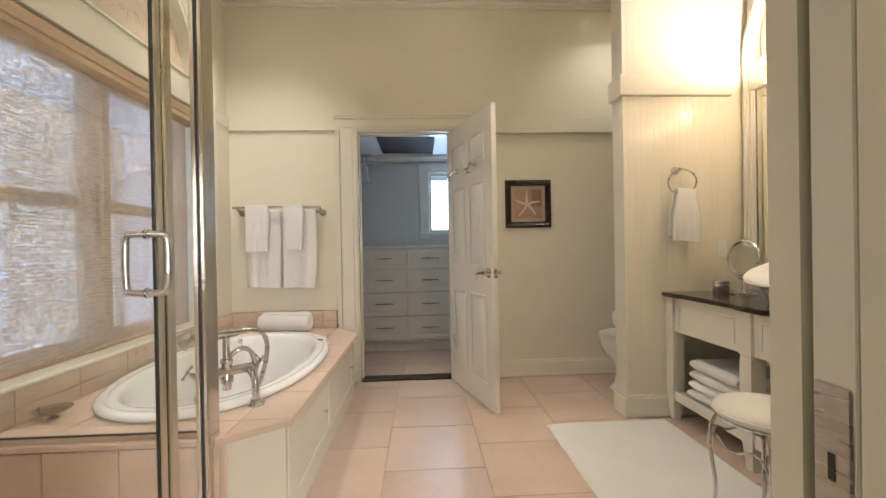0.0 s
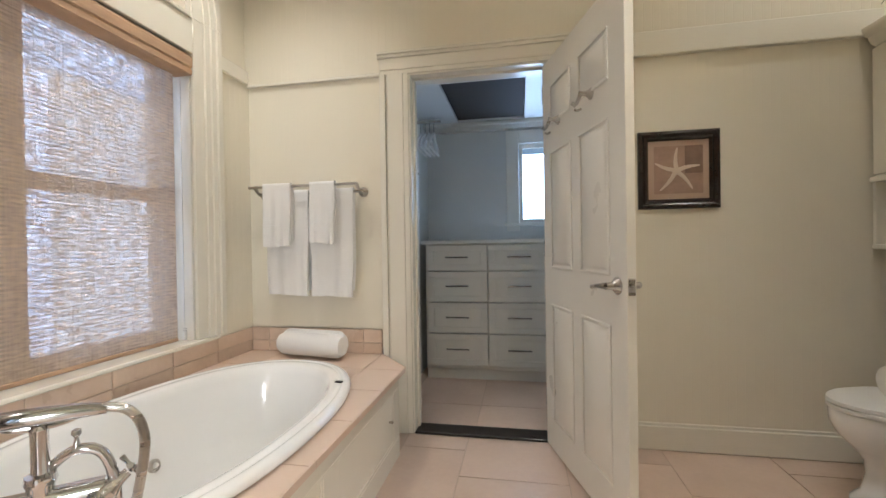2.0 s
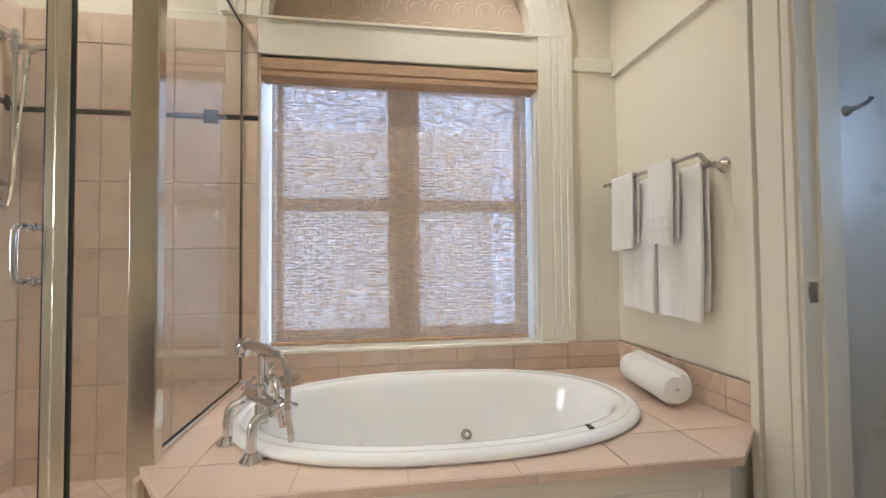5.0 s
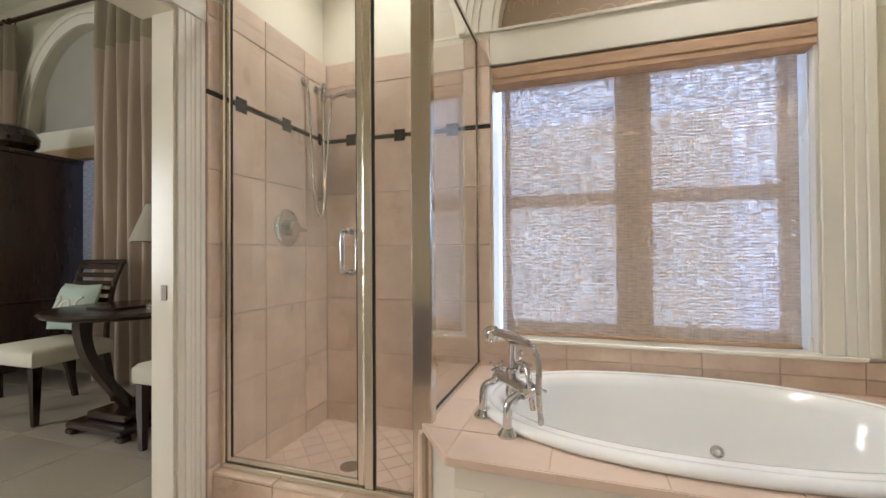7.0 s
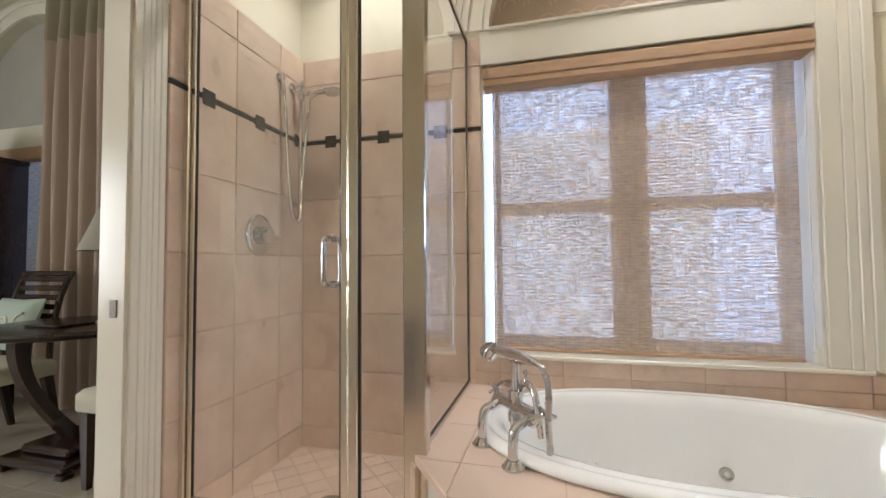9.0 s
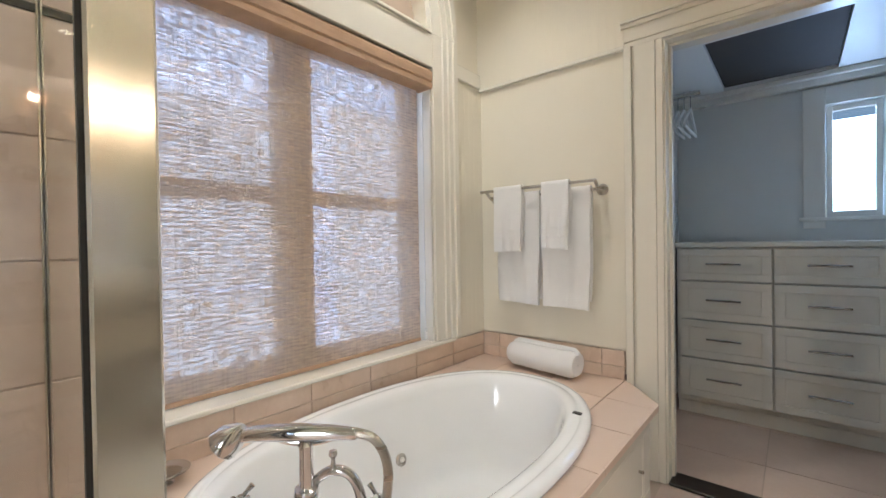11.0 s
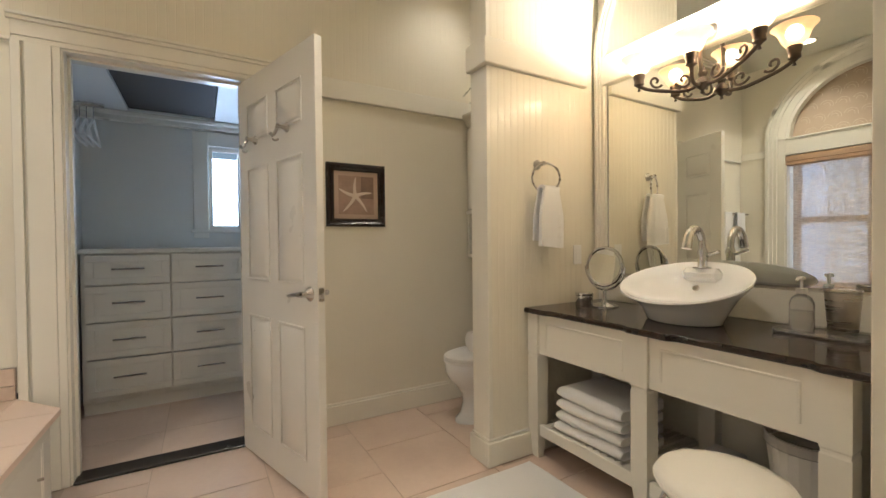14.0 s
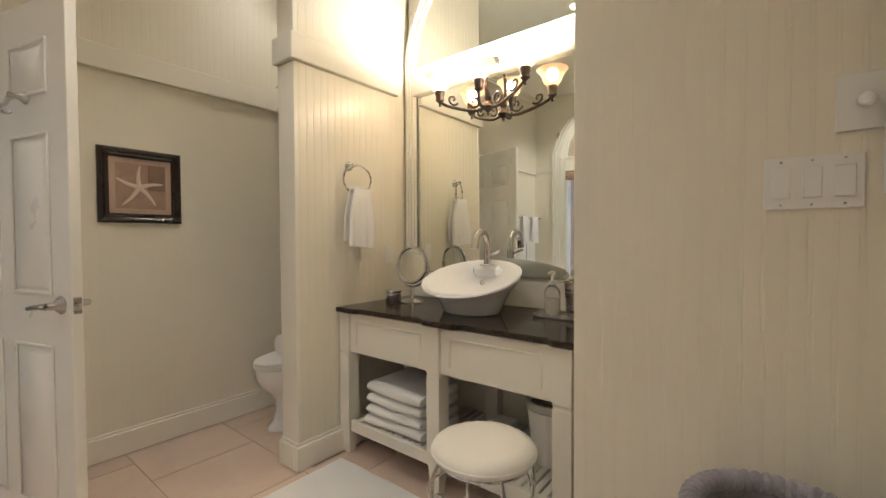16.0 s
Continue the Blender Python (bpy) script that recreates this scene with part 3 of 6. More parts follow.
        for R in (0.055, 0.030):
            a0 = rng.uniform(0, 0.6)
            pts = [(WEST - 0.0745, cy + R * math.cos(a0 + u * 0.3), cz + R * math.sin(a0 + u * 0.3)) for u in range(12)]
            if all(((y - ARCH_C) / ARCH_R) ** 2 + ((z - ARCH_Z) / ARCH_H) ** 2 < 0.97 and z > ARCH_Z + 0.005 for _, y, z in pts):
                m.tube(pts, 0.0028, 4)
part("scroll_print", m, scroll_line, panel)
m = M().box(-1.60, WEST + 0.036, 1.735, 3.345, WIN_Z0 - 0.020, WIN_Z0, 0.005)
part("sill", m, trim_paint, window)
# sashes
m = M()
GX0, GX1 = -1.545, -1.495
for y0, y1 in ((1.795, 1.822), (2.383, 2.557), (3.116, 3.146)):
    m.box(GX0, GX1, y0, y1, WIN_Z0, WIN_Z1)
m2 = M()
for y0, y1 in ((1.822, 2.383), (2.557, 3.116)):
    m2.box(GX0 + 0.004, GX1 - 0.004, y0, y1, WIN_Z0, 0.680).box(GX0 + 0.004, GX1 - 0.004, y0, y1, 1.320, 1.385).box(GX0 + 0.004, GX1 - 0.004, y0, y1, 2.0, WIN_Z1)
part("window_frame", m, white_paint, window)
part("sash_rails", m2, white_paint, window)
for y0, y1 in ((1.822, 2.383), (2.557, 3.116)):
    for z0, z1 in ((0.68, 1.32), (1.385, 2.0)):
        pn = part("pane", M().box(-1.522, -1.518, y0 - 0.005, y1 + 0.005, z0 - 0.005, z1 + 0.005), clear_glass, window)
        pn.visible_shadow = False
# added glazed slits beside the frame, to let daylight brighten the jamb edges
for y0, y1 in ((1.754, 1.795), (3.146, WIN_Y1 - 0.012)):
    pn = part("daylight_slit", M().box(-1.522, -1.518, y0, y1, WIN_Z0, WIN_Z1), clear_glass, window)
    pn.visible_shadow = False
m = M().box(-1.60, WEST, WIN_Y1 - 0.012, WIN_Y1 + 0.001, WIN_Z0, WIN_Z1)
part("jamb_liner", m, white_paint, window)
# neighbouring house as glowing boxes; its daylight is emission, ledges brightest
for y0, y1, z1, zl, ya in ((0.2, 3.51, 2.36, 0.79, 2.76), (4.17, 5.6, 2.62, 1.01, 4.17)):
    solid("backdrop", M().box(-3.57, -3.5, y0, y1, -0.45, z1), outside_wall_glow, "pale backdrop wall of the neighbouring house, daylight put in as glow", "backdrop", "structure", smooth=0)
    solid("backdrop", M().box(-3.5, -3.48, ya, min(y1, ya + 0.9), zl - 0.016, zl + 0.016), outside_glow, "glowing backdrop ledge on the neighbouring wall", "backdrop", "structure", smooth=0)
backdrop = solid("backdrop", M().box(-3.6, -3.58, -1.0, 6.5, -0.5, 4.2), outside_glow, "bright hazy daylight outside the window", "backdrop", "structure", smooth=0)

# shade and its valance
blind = thing("roller_shade", (WEST - 0.04, ARCH_C, WIN_Z0), "tan woven roller shade drawn down over the window", "shade")
part("cloth", M().box(-1.413, -1.4115, 1.790, 3.150, 0.625, 2.06), shade_cloth, blind, smooth=0)
part("hem_bar", M().box(-1.418, -1.407, 1.788, 3.152, 0.616, 0.634, 0.003), valance_cloth, blind)
prof = [(0.0, 1.966), (0.05, 1.967), (0.060, 1.976), (0.060, 1.998), (0.056, 2.002), (0.056, 2.006), (0.062, 2.012), (0.062, 2.058), (0.052, 2.076), (0.0, 2.078)]
m = M()
rings = [[(-1.428 + 0.094 * a / 0.062, y, z) for a, z in prof] for y in (1.755, 3.194)]
m.loft(rings)
part("valance", m, valance_cloth, blind, "folded tan fabric valance", smooth=30)
m = M().tube([(-1.40, 3.182, 0.66 + 0.05 * i) for i in range(27)], 0.0022, 6)
cord = part("cord", m, plastic_white, blind)
part("cord_tensioner", M().box(-1.408, -1.388, 3.172, 3.192, 0.615, 0.665, 0.004).lathe([(0.012, 0), (0.012, 0.008)], (-1.398, 3.182, 0.668), 12), plastic_white, blind)

# ---- floors ----
floor = solid("floor", M().box(-1.75, 2.45, 0.45, 5.3, -0.06, -0.004), grout, "bathroom floor of large pink beige tiles", "floor", "structure", smooth=0)


# ---- closet shell ----
m = M().box(-0.65, -0.53, 3.80, 5.30, 0, 2.15).box(-0.53, 0.30, 5.10, 5.30, 0, 2.15).box(0.30, 0.56, 5.10, 5.30, 0, 1.27).box(0.30, 0.56, 5.10, 5.30, 1.97, 2.15)
m.box(0.56, 1.3, 5.10, 5.30, 0, 2.15).box(1.3, 1.42, 3.80, 5.30, 0, 2.15)
wall_closet = wall("wall_closet", m, closet_paint, "plain white closet walls")
m = M()
HX0, HX1, HY0, HY1 = -0.215, 0.352, 4.05, 4.92
m.box(-0.65, HX0, 3.80, 5.30, 2.15, 2.27).box(HX1, 1.42, 3.80, 5.30, 2.15, 2.27).box(HX0, HX1, 3.80, HY0, 2.15, 2.27).box(HX0, HX1, HY1, 5.30, 2.15, 2.27).box(HX0 - 0.05, HX1 + 0.05, HY0 - 0.05, HY1 + 0.05, 2.27, 2.30)
solid("ceiling_closet", m, closet_paint, "low white closet ceiling with a hatch", "ceiling", "structure", smooth=0)
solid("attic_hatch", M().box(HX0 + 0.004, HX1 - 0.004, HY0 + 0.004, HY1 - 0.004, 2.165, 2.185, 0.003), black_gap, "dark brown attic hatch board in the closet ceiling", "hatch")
solid("trim", M().box(-0.53, 1.3, 4.935, 4.965, 2.118, 2.15, 0.006).box(-0.53, 1.3, 5.04, 5.10, 2.10, 2.149, 0.006), white_paint, "white moulding at the closet ceiling", "trim", "structure")
cw = thing("window_2", (0.50, 5.10, 1.27), "small white closet window full of daylight", "window", kind="structure")
m = M().box(0.19, 0.30, 5.078, 5.10, 1.20, 2.09, 0.003).box(0.56, 0.67, 5.078, 5.10, 1.20, 2.09, 0.003).box(0.30, 0.56, 5.078, 5.10, 1.975, 2.09, 0.003)
part("casing", m, white_paint, cw)
part("window_sill", M().box(0.17, 0.69, 5.06, 5.13, 1.245, 1.27, 0.004), white_paint, cw)
m = M().box(0.305, 0.335, 5.11, 5.14, 1.27, 1.97, 0.003).box(0.525, 0.555, 5.11, 5.14, 1.27, 1.97, 0.003).box(0.335, 0.525, 5.11, 5.14, 1.27, 1.305, 0.003).box(0.335, 0.525, 5.11, 5.14, 1.935, 1.97, 0.003)
part("window_frame", m, white_paint, cw)
pn = part("pane", M().box(0.335, 0.525, 5.123, 5.127, 1.305, 1.935), clear_glass, cw)
pn.visible_shadow = False

# ---- bedroom shell ----
BX0, BX1, BY0, BZ = -1.72, 3.2, -3.45, 3.55
m = M().box(BX0 - 0.15, BX0, BY0, -3.0, 0, BZ).box(BX0 - 0.15, BX0, -1.25, 0.60, 0, BZ).box(BX0 - 0.15, BX0, -3.0, -1.25, 0, 0.75).box(BX0 - 0.15, BX0, -3.0, -1.25, 2.06, 2.24)
for i in range(24):
    a0, a1 = math.pi * i / 24, math.pi * (i + 1) / 24
    q = [(-2.125 + 0.80 * math.cos(a), 2.24 + 0.95 * math.sin(a)) for a in (a0, a1)]
    m.prism([q[0], (q[0][0], BZ), (q[1][0], BZ), q[1]], BX0 - 0.15, BX0, "x")
m.box(BX0 - 0.15, BX0, -3.0, -2.925, 2.24, BZ).box(BX0 - 0.15, BX0, -1.325, -1.25, 2.24, BZ)
wall_bedroom = wall("wall_bedroom_west", m, bedroom_paint, "beige bedroom wall with an arched window")
wall("wall_bedroom_south", M().box(BX0 - 0.15, 1.65, BY0 - 0.15, BY0, 0, BZ).box(2.55, BX1 + 0.15, BY0 - 0.15, BY0, 0, BZ).box(1.65, 2.55, BY0 - 0.15, BY0, 0, 0.68).box(1.65, 2.55, BY0 - 0.15, BY0, 2.32, BZ), bedroom_paint, "plain beige bedroom wall with a window opening")
m = M().box(BX1, BX1 + 0.15, BY0, 0.60, 0, BZ)
wall("wall_bedroom_east", m, bedroom_paint, "plain beige bedroom wall")
m = M().box(BX0 - 0.15, -1.63, 0.567, 0.68, 0, BZ).box(-1.63, D0, 0.567, 0.575, 0, BZ).box(D1, BX1 + 0.15, 0.502, 0.51, 0, BZ).box(D0, D1, 0.502, 0.51, DZ, BZ).box(D0 - 0.008, D0, 0.502, 0.567, DZ, BZ).box(2.45, BX1 + 0.15, 0.51, 0.60, 0, BZ)
wall("wall_bedroom_north", m, bedroom_paint, "plain beige bedroom wall with a doorway")
solid("ceiling_bedroom", M().box(BX0 - 0.15, BX1 + 0.15, BY0 - 0.15, 0.70, BZ, BZ + 0.12), ceiling_paint, "pale bedroom ceiling", "ceiling", "structure")
floor_bed = solid("floor_bedroom", M().box(BX0 - 0.15, BX1 + 0.15, BY0 - 0.15, 0.45, -0.06, -0.003), grout, "bedroom floor of large beige tiles", "floor", "structure", smooth=0)
solid("ground", M().box(-40, 40, -40, 40, -0.5, -0.4), lattice_paint, "plain ground outside", "ground", "structure", smooth=0)


# ---- bath: deck, tub, faucet ----
DECK = 0.452
deck_poly = [(WEST, 1.70), (-0.535, 1.645), (-0.307, 1.812), (-0.298, 3.408), (-0.505, NORTH - B), (WEST, NORTH - B)]
TC, TA, TB, RIM = (-0.845, 2.584), 0.476, 0.782, 0.489


def oval(a, b, z, n=72, e=2.25):
    out = []
    for i in range(n):
        t = 2 * math.pi * i / n
        c, s = math.cos(t), math.sin(t)
        out.append((TC[0] + a * math.copysign(abs(c) ** (2 / e), c), TC[1] + b * math.copysign(abs(s) ** (2 / e), s), z))
    return out


surround = thing("tub_surround", (-0.82, 2.6, 0), "tiled bath deck with a cream panelled apron", "bath surround", kind="structure")
inset = [(WEST, 1.72), (-0.545, 1.665), (-0.335, 1.825), (-0.328, 3.395), (-0.515, 3.63), (-0.515, NORTH - B)]
m = M()
for a, b in zip(inset[1:], inset[2:]):
    d = Vector((b[0] - a[0], b[1] - a[1])).normalized()
    nrm = Vector((d.y, -d.x)) * -0.02
    m.prism([a, b, (b[0] + nrm.x, b[1] + nrm.y), (a[0] + nrm.x, a[1] + nrm.y)], 0, DECK - 0.022)
part("apron", m, trim_paint, surround, smooth=0)
# raised stiles and rails on the apron's long side
m = M()
for y0, y1 in ((1.83, 1.92), (2.55, 2.66), (3.30, 3.392)):
    m.box(-0.334, -0.325, y0, y1, 0.10, DECK - 0.10, 0.002)
for z0, z1 in ((0.0, 0.10), (DECK - 0.10, DECK - 0.023)):
    m.box(-0.334, -0.3245, 1.83, 3.392, z0, z1, 0.002)
part("apron_frame", m, trim_paint, surround)
m = M()
for y0, y1 in ((1.92, 2.55), (2.66, 3.30)):
    for a, b, c, d in ((y0, y1, 0.10, 0.115), (y0, y1, DECK - 0.115, DECK - 0.10), (y0, y0 + 0.015, 0.115, DECK - 0.115), (y1 - 0.015, y1, 0.115, DECK - 0.115)):
        m.box(-0.333, -0.326, a, b, c, d, 0.002)
part("apron_bead", m, trim_paint, surround)
for yy in (2.42, 3.22):
    part("panel_pull", M().lathe([(0.006, 0), (0.006, 0.012), (0.009, 0.016), (0.0, 0.02)], (-0.3225, yy, 0.24), 10, (1, 0, 0)), nickel, surround)

# deck tiles, cut round the tub
SECT = 28
oc = oval(TA - 0.03, TB - 0.03, 0, SECT)


def prism_tile(poly, z0, z1, cut, bev=0.003):
    """Convex tile with the hull of cut taken out (cut is a convex ring round TC)."""
    mm = M()
    if cut is None:
        mm.prism(poly, z0, z1)
        return mm
    for a, b in zip(cut, cut[1:] + cut[:1]):
        q = clip(poly, a[0], a[1], (b[1] - a[1]), -(b[0] - a[0]))
        q = clip(q, TC[0], TC[1], -(a[1] - TC[1]), a[0] - TC[0]) if len(q) > 2 else []
        q = clip(q, TC[0], TC[1], (b[1] - TC[1]), -(b[0] - TC[0])) if len(q) > 2 else []
        if area(q) > 1e-6:
            mm.prism(q, z0, z1)
    return mm


part("deck_board", prism_tile(deck_poly, DECK - 0.03, DECK - 0.0035, oc), grout, surround, smooth=0)
G = 0.0022
ys = [1.50, 1.805, 2.11, 2.415, 2.725, 3.044, 3.35, 3.655, 3.96]
xs = [-1.42, -1.112, -0.80, -0.497, -0.19]
for i in range(len(xs) - 1):
    for j in range(len(ys) - 1):
        cell = [(xs[i] + G, ys[j] + G), (xs[i + 1] - G, ys[j] + G), (xs[i + 1] - G, ys[j + 1] - G), (xs[i] + G, ys[j + 1] - G)]
        q = clip_to(cell, deck_poly)
        if area(q) < 4e-4:
            continue
        mm = prism_tile(q, DECK - 0.012, DECK, [(p[0], p[1]) for p in oc])
        if mm.f:
            part("tile", mm, tile_deck, surround, smooth=0)
# nosing tiles along the front edges
for a, b in zip(deck_poly[1:4], deck_poly[2:5]):
    L0 = Vector((b[0] - a[0], b[1] - a[1]))
    k = max(1, round(L0.length / 0.305))
    for i in range(k):
        p, q = Vector(a) + L0 * (i / k) + L0.normalized() * 0.001, Vector(a) + L0 * ((i + 1) / k) - L0.normalized() * 0.001
        nn = Vector((L0.y, -L0.x)).normalized()
        part("tile", M().prism([p, q, q + nn * 0.006, p + nn * 0.006], DECK - 0.026, DECK - 0.0015), tile_deck, surround, smooth=0)

# ledge tiles below the sill and along the door wall
ledge = solid("tile_ledge", M().box(WEST, WEST + 0.010, 1.70, NORTH - B, DECK, WIN_Z0 - 0.022).box(WEST, -0.496, NORTH - B - 0.008, NORTH - B, DECK, 0.594), grout, "two rows of beige tile above the bath deck", "tile ledge", "structure", smooth=0)
zr = ((DECK + 0.002, 0.514), (0.518, 0.5905))
yj = [1.70, 1.825, 2.128, 2.43, 2.735, 3.038, 3.34, NORTH - B - 0.008]
for a, b in zip(yj, yj[1:]):
    for z0, z1 in zr:
        part("tile", M().box(WEST + 0.004, WEST + 0.015, a + G, b - G, z0, z1, 0.002), tile_wall, ledge, smooth=0)
xj = [WEST + 0.016, -1.22, -0.915, -0.61, -0.4965]
for a, b in zip(xj, xj[1:]):
    for z0, z1 in ((DECK + 0.002, 0.514), (0.518, 0.594)):
        part("tile", M().box(a + G, b - G, NORTH - B - 0.015, NORTH - B - 0.004, z0, z1, 0.002), tile_wall, ledge, smooth=0)

# added black block: paints the shade of the open gap where the ledge ends
part("dark_gap_block", M().box(-0.4945, -0.482, NORTH - B - 0.016, NORTH - B - 0.002, DECK + 0.002, DECK + 0.030, 0.002), rubber, ledge, "small black block standing in for the dark gap at the ledge end")

tub = thing("bathtub", (TC[0], TC[1], DECK), "white oval drop-in whirlpool bathtub with a stepped rim", "bathtub")
rings = [oval(TA - x, TB - x, z, 96) for x, z in ((0.012, DECK + 0.001), (0.002, DECK + 0.008), (0.0, DECK + 0.018), (0.006, 0.481), (0.018, 0.488), (0.032, 0.490), (0.038, 0.486), (0.044, 0.484),
                                             (0.050, 0.486), (0.060, 0.489), (0.078, 0.487), (0.094, 0.474), (0.106, 0.44), (0.135, 0.33), (0.165, 0.18), (0.20, 0.10), (0.25, 0.065), (0.33, 0.055))]
m = M().loft(rings, False, True)
part("shell", m, acrylic, tub, smooth=50)
for jy, jx in ((2.742, -1.150), (2.25, -1.138), (2.742, -0.54), (2.25, -0.552)):
    sx = 1 if jx < TC[0] else -1
    jet = part("jet", M().lathe([(0.026, -0.01), (0.026, 0.003), (0.020, 0.006), (0.018, 0.002), (0.008, 0.002), (0.0, 0.003)], (jx, jy, 0.215), 20, (sx, 0, 0.25)), nickel, tub, "chrome whirlpool jet")
    part("nozzle", M().ball((jx + sx * 0.004, jy, 0.216), 0.011, 12), plastic_white, jet)
part("control_panel", M().box(-0.503, -0.470, 3.016, 3.034, RIM - 0.002, RIM + 0.004, 0.001).turn(pose(0, 0, 0)), rubber, tub, "small dark control button panel")
part("drain", M().lathe([(0.03, 0), (0.03, 0.004), (0.02, 0.006), (0.0, 0.006)], (TC[0], 2.1, 0.066), 20), chrome, tub)

# deck mounted bath mixer with hand shower
FN, FF = Vector((-0.500, 1.962, DECK)), Vector((-0.640, 1.848, DECK))
mid = (FN + FF) / 2
along = (FN - FF).normalized()
into = Vector((-along.y, along.x, 0)) if (-along.y) < 0 else Vector((along.y, -along.x, 0))
faucet = thing("bath_faucet", mid, "chrome deck-mounted bath mixer with hand shower cradle", "faucet")
H1 = 0.595
for foot in (FN, FF):
    s = (foot - mid).normalized()
    top = mid + s * 0.085 + into * 0.075
    top.z = H1
    m = M().lathe([(0.034, 0), (0.034, 0.006), (0.027, 0.013), (0.018, 0.026)], foot, 20)
    m.tube([foot + Vector((0, 0, 0.01)), foot + Vector((0, 0, 0.06)), foot + Vector((0, 0, 0.115)) + into * 0.005, foot * 0.5 + top * 0.5 + Vector((0, 0, 0.065)) * 0.8, top], 0.0155, 14, 2)
    part("leg", m, chrome, faucet)
bar0, bar1 = mid + into * 0.075 - along * 0.10, mid + into * 0.075 + along * 0.10
bar0.z = bar1.z = H1
m = M().cyl(bar0, bar1, 0.022, n=18)
c = (bar0 + bar1) / 2
m.lathe([(0.0, -0.075), (0.018, -0.074), (0.020, -0.05), (0.026, -0.045), (0.026, -0.02), (0.018, 0), (0.022, 0.03), (0.026, 0.04), (0.024, 0.052), (0.015, 0.056), (0.014, 0.13), (0.016, 0.14), (0.010, 0.148)], c, 18)
part("body", m, chrome, faucet)
for e, s in ((bar0, -1), (bar1, 1)):
    hub = e + along * s * 0.03 + into * 0.01
    m = M().lathe([(0.022, -0.03), (0.024, -0.01), (0.018, 0.0), (0.012, 0.012), (0.010, 0.03)], e + along * s * 0.012, 16, along * s + into * 0.4 + Vector((0, 0, 0.7)))
    tip = e + (along * s + into * 0.4 + Vector((0, 0, 0.7))).normalized() * 0.04 + along * s * 0.012
    ax = (along * s + into * 0.4 + Vector((0, 0, 0.7))).normalized()
    u = ax.orthogonal().normalized()
    v = ax.cross(u)
    for w in (u, v):
        m.tube([tip - w * 0.033, tip - w * 0.018, tip + w * 0.018, tip + w * 0.033], [0.0065, 0.0045, 0.0045, 0.0065], 8)
    m.ball(tip, 0.009, 10)
    part("cross_handle", m, chrome, faucet)
# spout arm of the hose, diverter, cradle and handset
sp = c + Vector((0, 0, 0.06))
m = M().tube([sp + along * 0.015 + into * 0.01, sp + along * 0.05 + Vector((0, 0, 0.03)), sp + along * 0.095 + Vector((0, 0, 0.02)), sp + along * 0.115 - Vector((0, 0, 0.04)), sp + along * 0.115 + into * 0.01 - Vector((0, 0, 0.12))], 0.0105, 12, 2)
part("hose_arm", m, chrome, faucet)
part("diverter_knob", M().lathe([(0.008, 0), (0.005, 0.012), (0.004, 0.02), (0.009, 0.028), (0.008, 0.036), (0.0, 0.04)], sp + along * 0.055 + Vector((0, 0, 0.03)), 12), chrome, faucet)
cr = c + Vector((0, 0, 0.138))
m = M().tube([cr - along * 0.075 + Vector((0, 0, 0.030)), cr - along * 0.06 + Vector((0, 0, 0.010)), cr, cr + along * 0.06 + Vector((0, 0, 0.012)), cr + along * 0.075 + Vector((0, 0, 0.034))], 0.005, 8, 2)
part("cradle", m, chrome, faucet)
hd = cr + Vector((0, 0, 0.026)) - along * 0.02
handset = part("hand_shower", M().tube([hd - along * 0.115 + Vector((0, 0, -0.006)), hd - along * 0.07, hd, hd + along * 0.07, hd + along * 0.125 + Vector((0, 0, -0.004))], [0.014, 0.016, 0.019, 0.015, 0.011], 14, 2), chrome, faucet)
part("spray_head", M().lathe([(0.008, 0.02), (0.016, 0.012), (0.030, -0.012), (0.034, -0.036), (0.031, -0.040), (0.0, -0.040)], hd - along * 0.122 + Vector((0, 0, 0.0)), 20, along * 0.75 + Vector((0, 0, 0.65))), chrome, handset)
part("hose", M().tube([hd + along * 0.12, hd + along * 0.165 + Vector((0, 0, -0.012)), hd + along * 0.19 + Vector((0, 0, -0.07)), hd + along * 0.18 - Vector((0, 0, 0.16)), hd + along * 0.155 + into * 0.03 - Vector((0, 0, 0.27)), hd + along * 0.12 + into * 0.04 - Vector((0, 0, 0.31))], 0.010, 10, 3), nickel, faucet, "ribbed metal hose")

dish = thing("soap_dish", (-1.262, 1.90, DECK), "footed silver soap dish on the bath deck", "soap dish")
part("bowl", M().lathe([(0.022, 0.0), (0.022, 0.004), (0.008, 0.012), (0.008, 0.020), (0.045, 0.026), (0.062, 0.036), (0.064, 0.039), (0.058, 0.037), (0.035, 0.029), (0.0, 0.027)], (-1.262, 1.90, DECK), 28), chrome, dish)
part("pierced_insert", M().lathe([(0.0, 0.032), (0.04, 0.033), (0.042, 0.031)], (-1.262, 1.90, DECK), 24), nickel, dish)


# ---- shower ----
SHX, SHY, GXF, GY = -1.338, 0.712, -0.540, 1.675
GT = 2.235
shower_wall_s = solid("shower_wall_south", M().box(-1.36, -0.466, SOUTH, SHY - 0.006, 0, GT), grout, "pink beige tiled shower wall with a dark accent line", "tiled wall", "structure", smooth=0)
shower_wall_w = solid("shower_wall_west", M().box(WEST, SHX - 0.006, SOUTH, 1.742, DECK, GT).box(WEST, SHX - 0.006, SOUTH, 1.66, 0, DECK), grout, "pink beige tiled shower wall beside the window", "tiled wall", "structure", smooth=0)
rows = [(0.03, 0.165), (0.165, 0.480), (0.480, 0.795), (0.795, 1.11), (1.11, 1.428), (1.428, 1.744), (1.768, 2.085), (2.085, GT)]
sq_x = [-0.651, -0.967, -1.283]
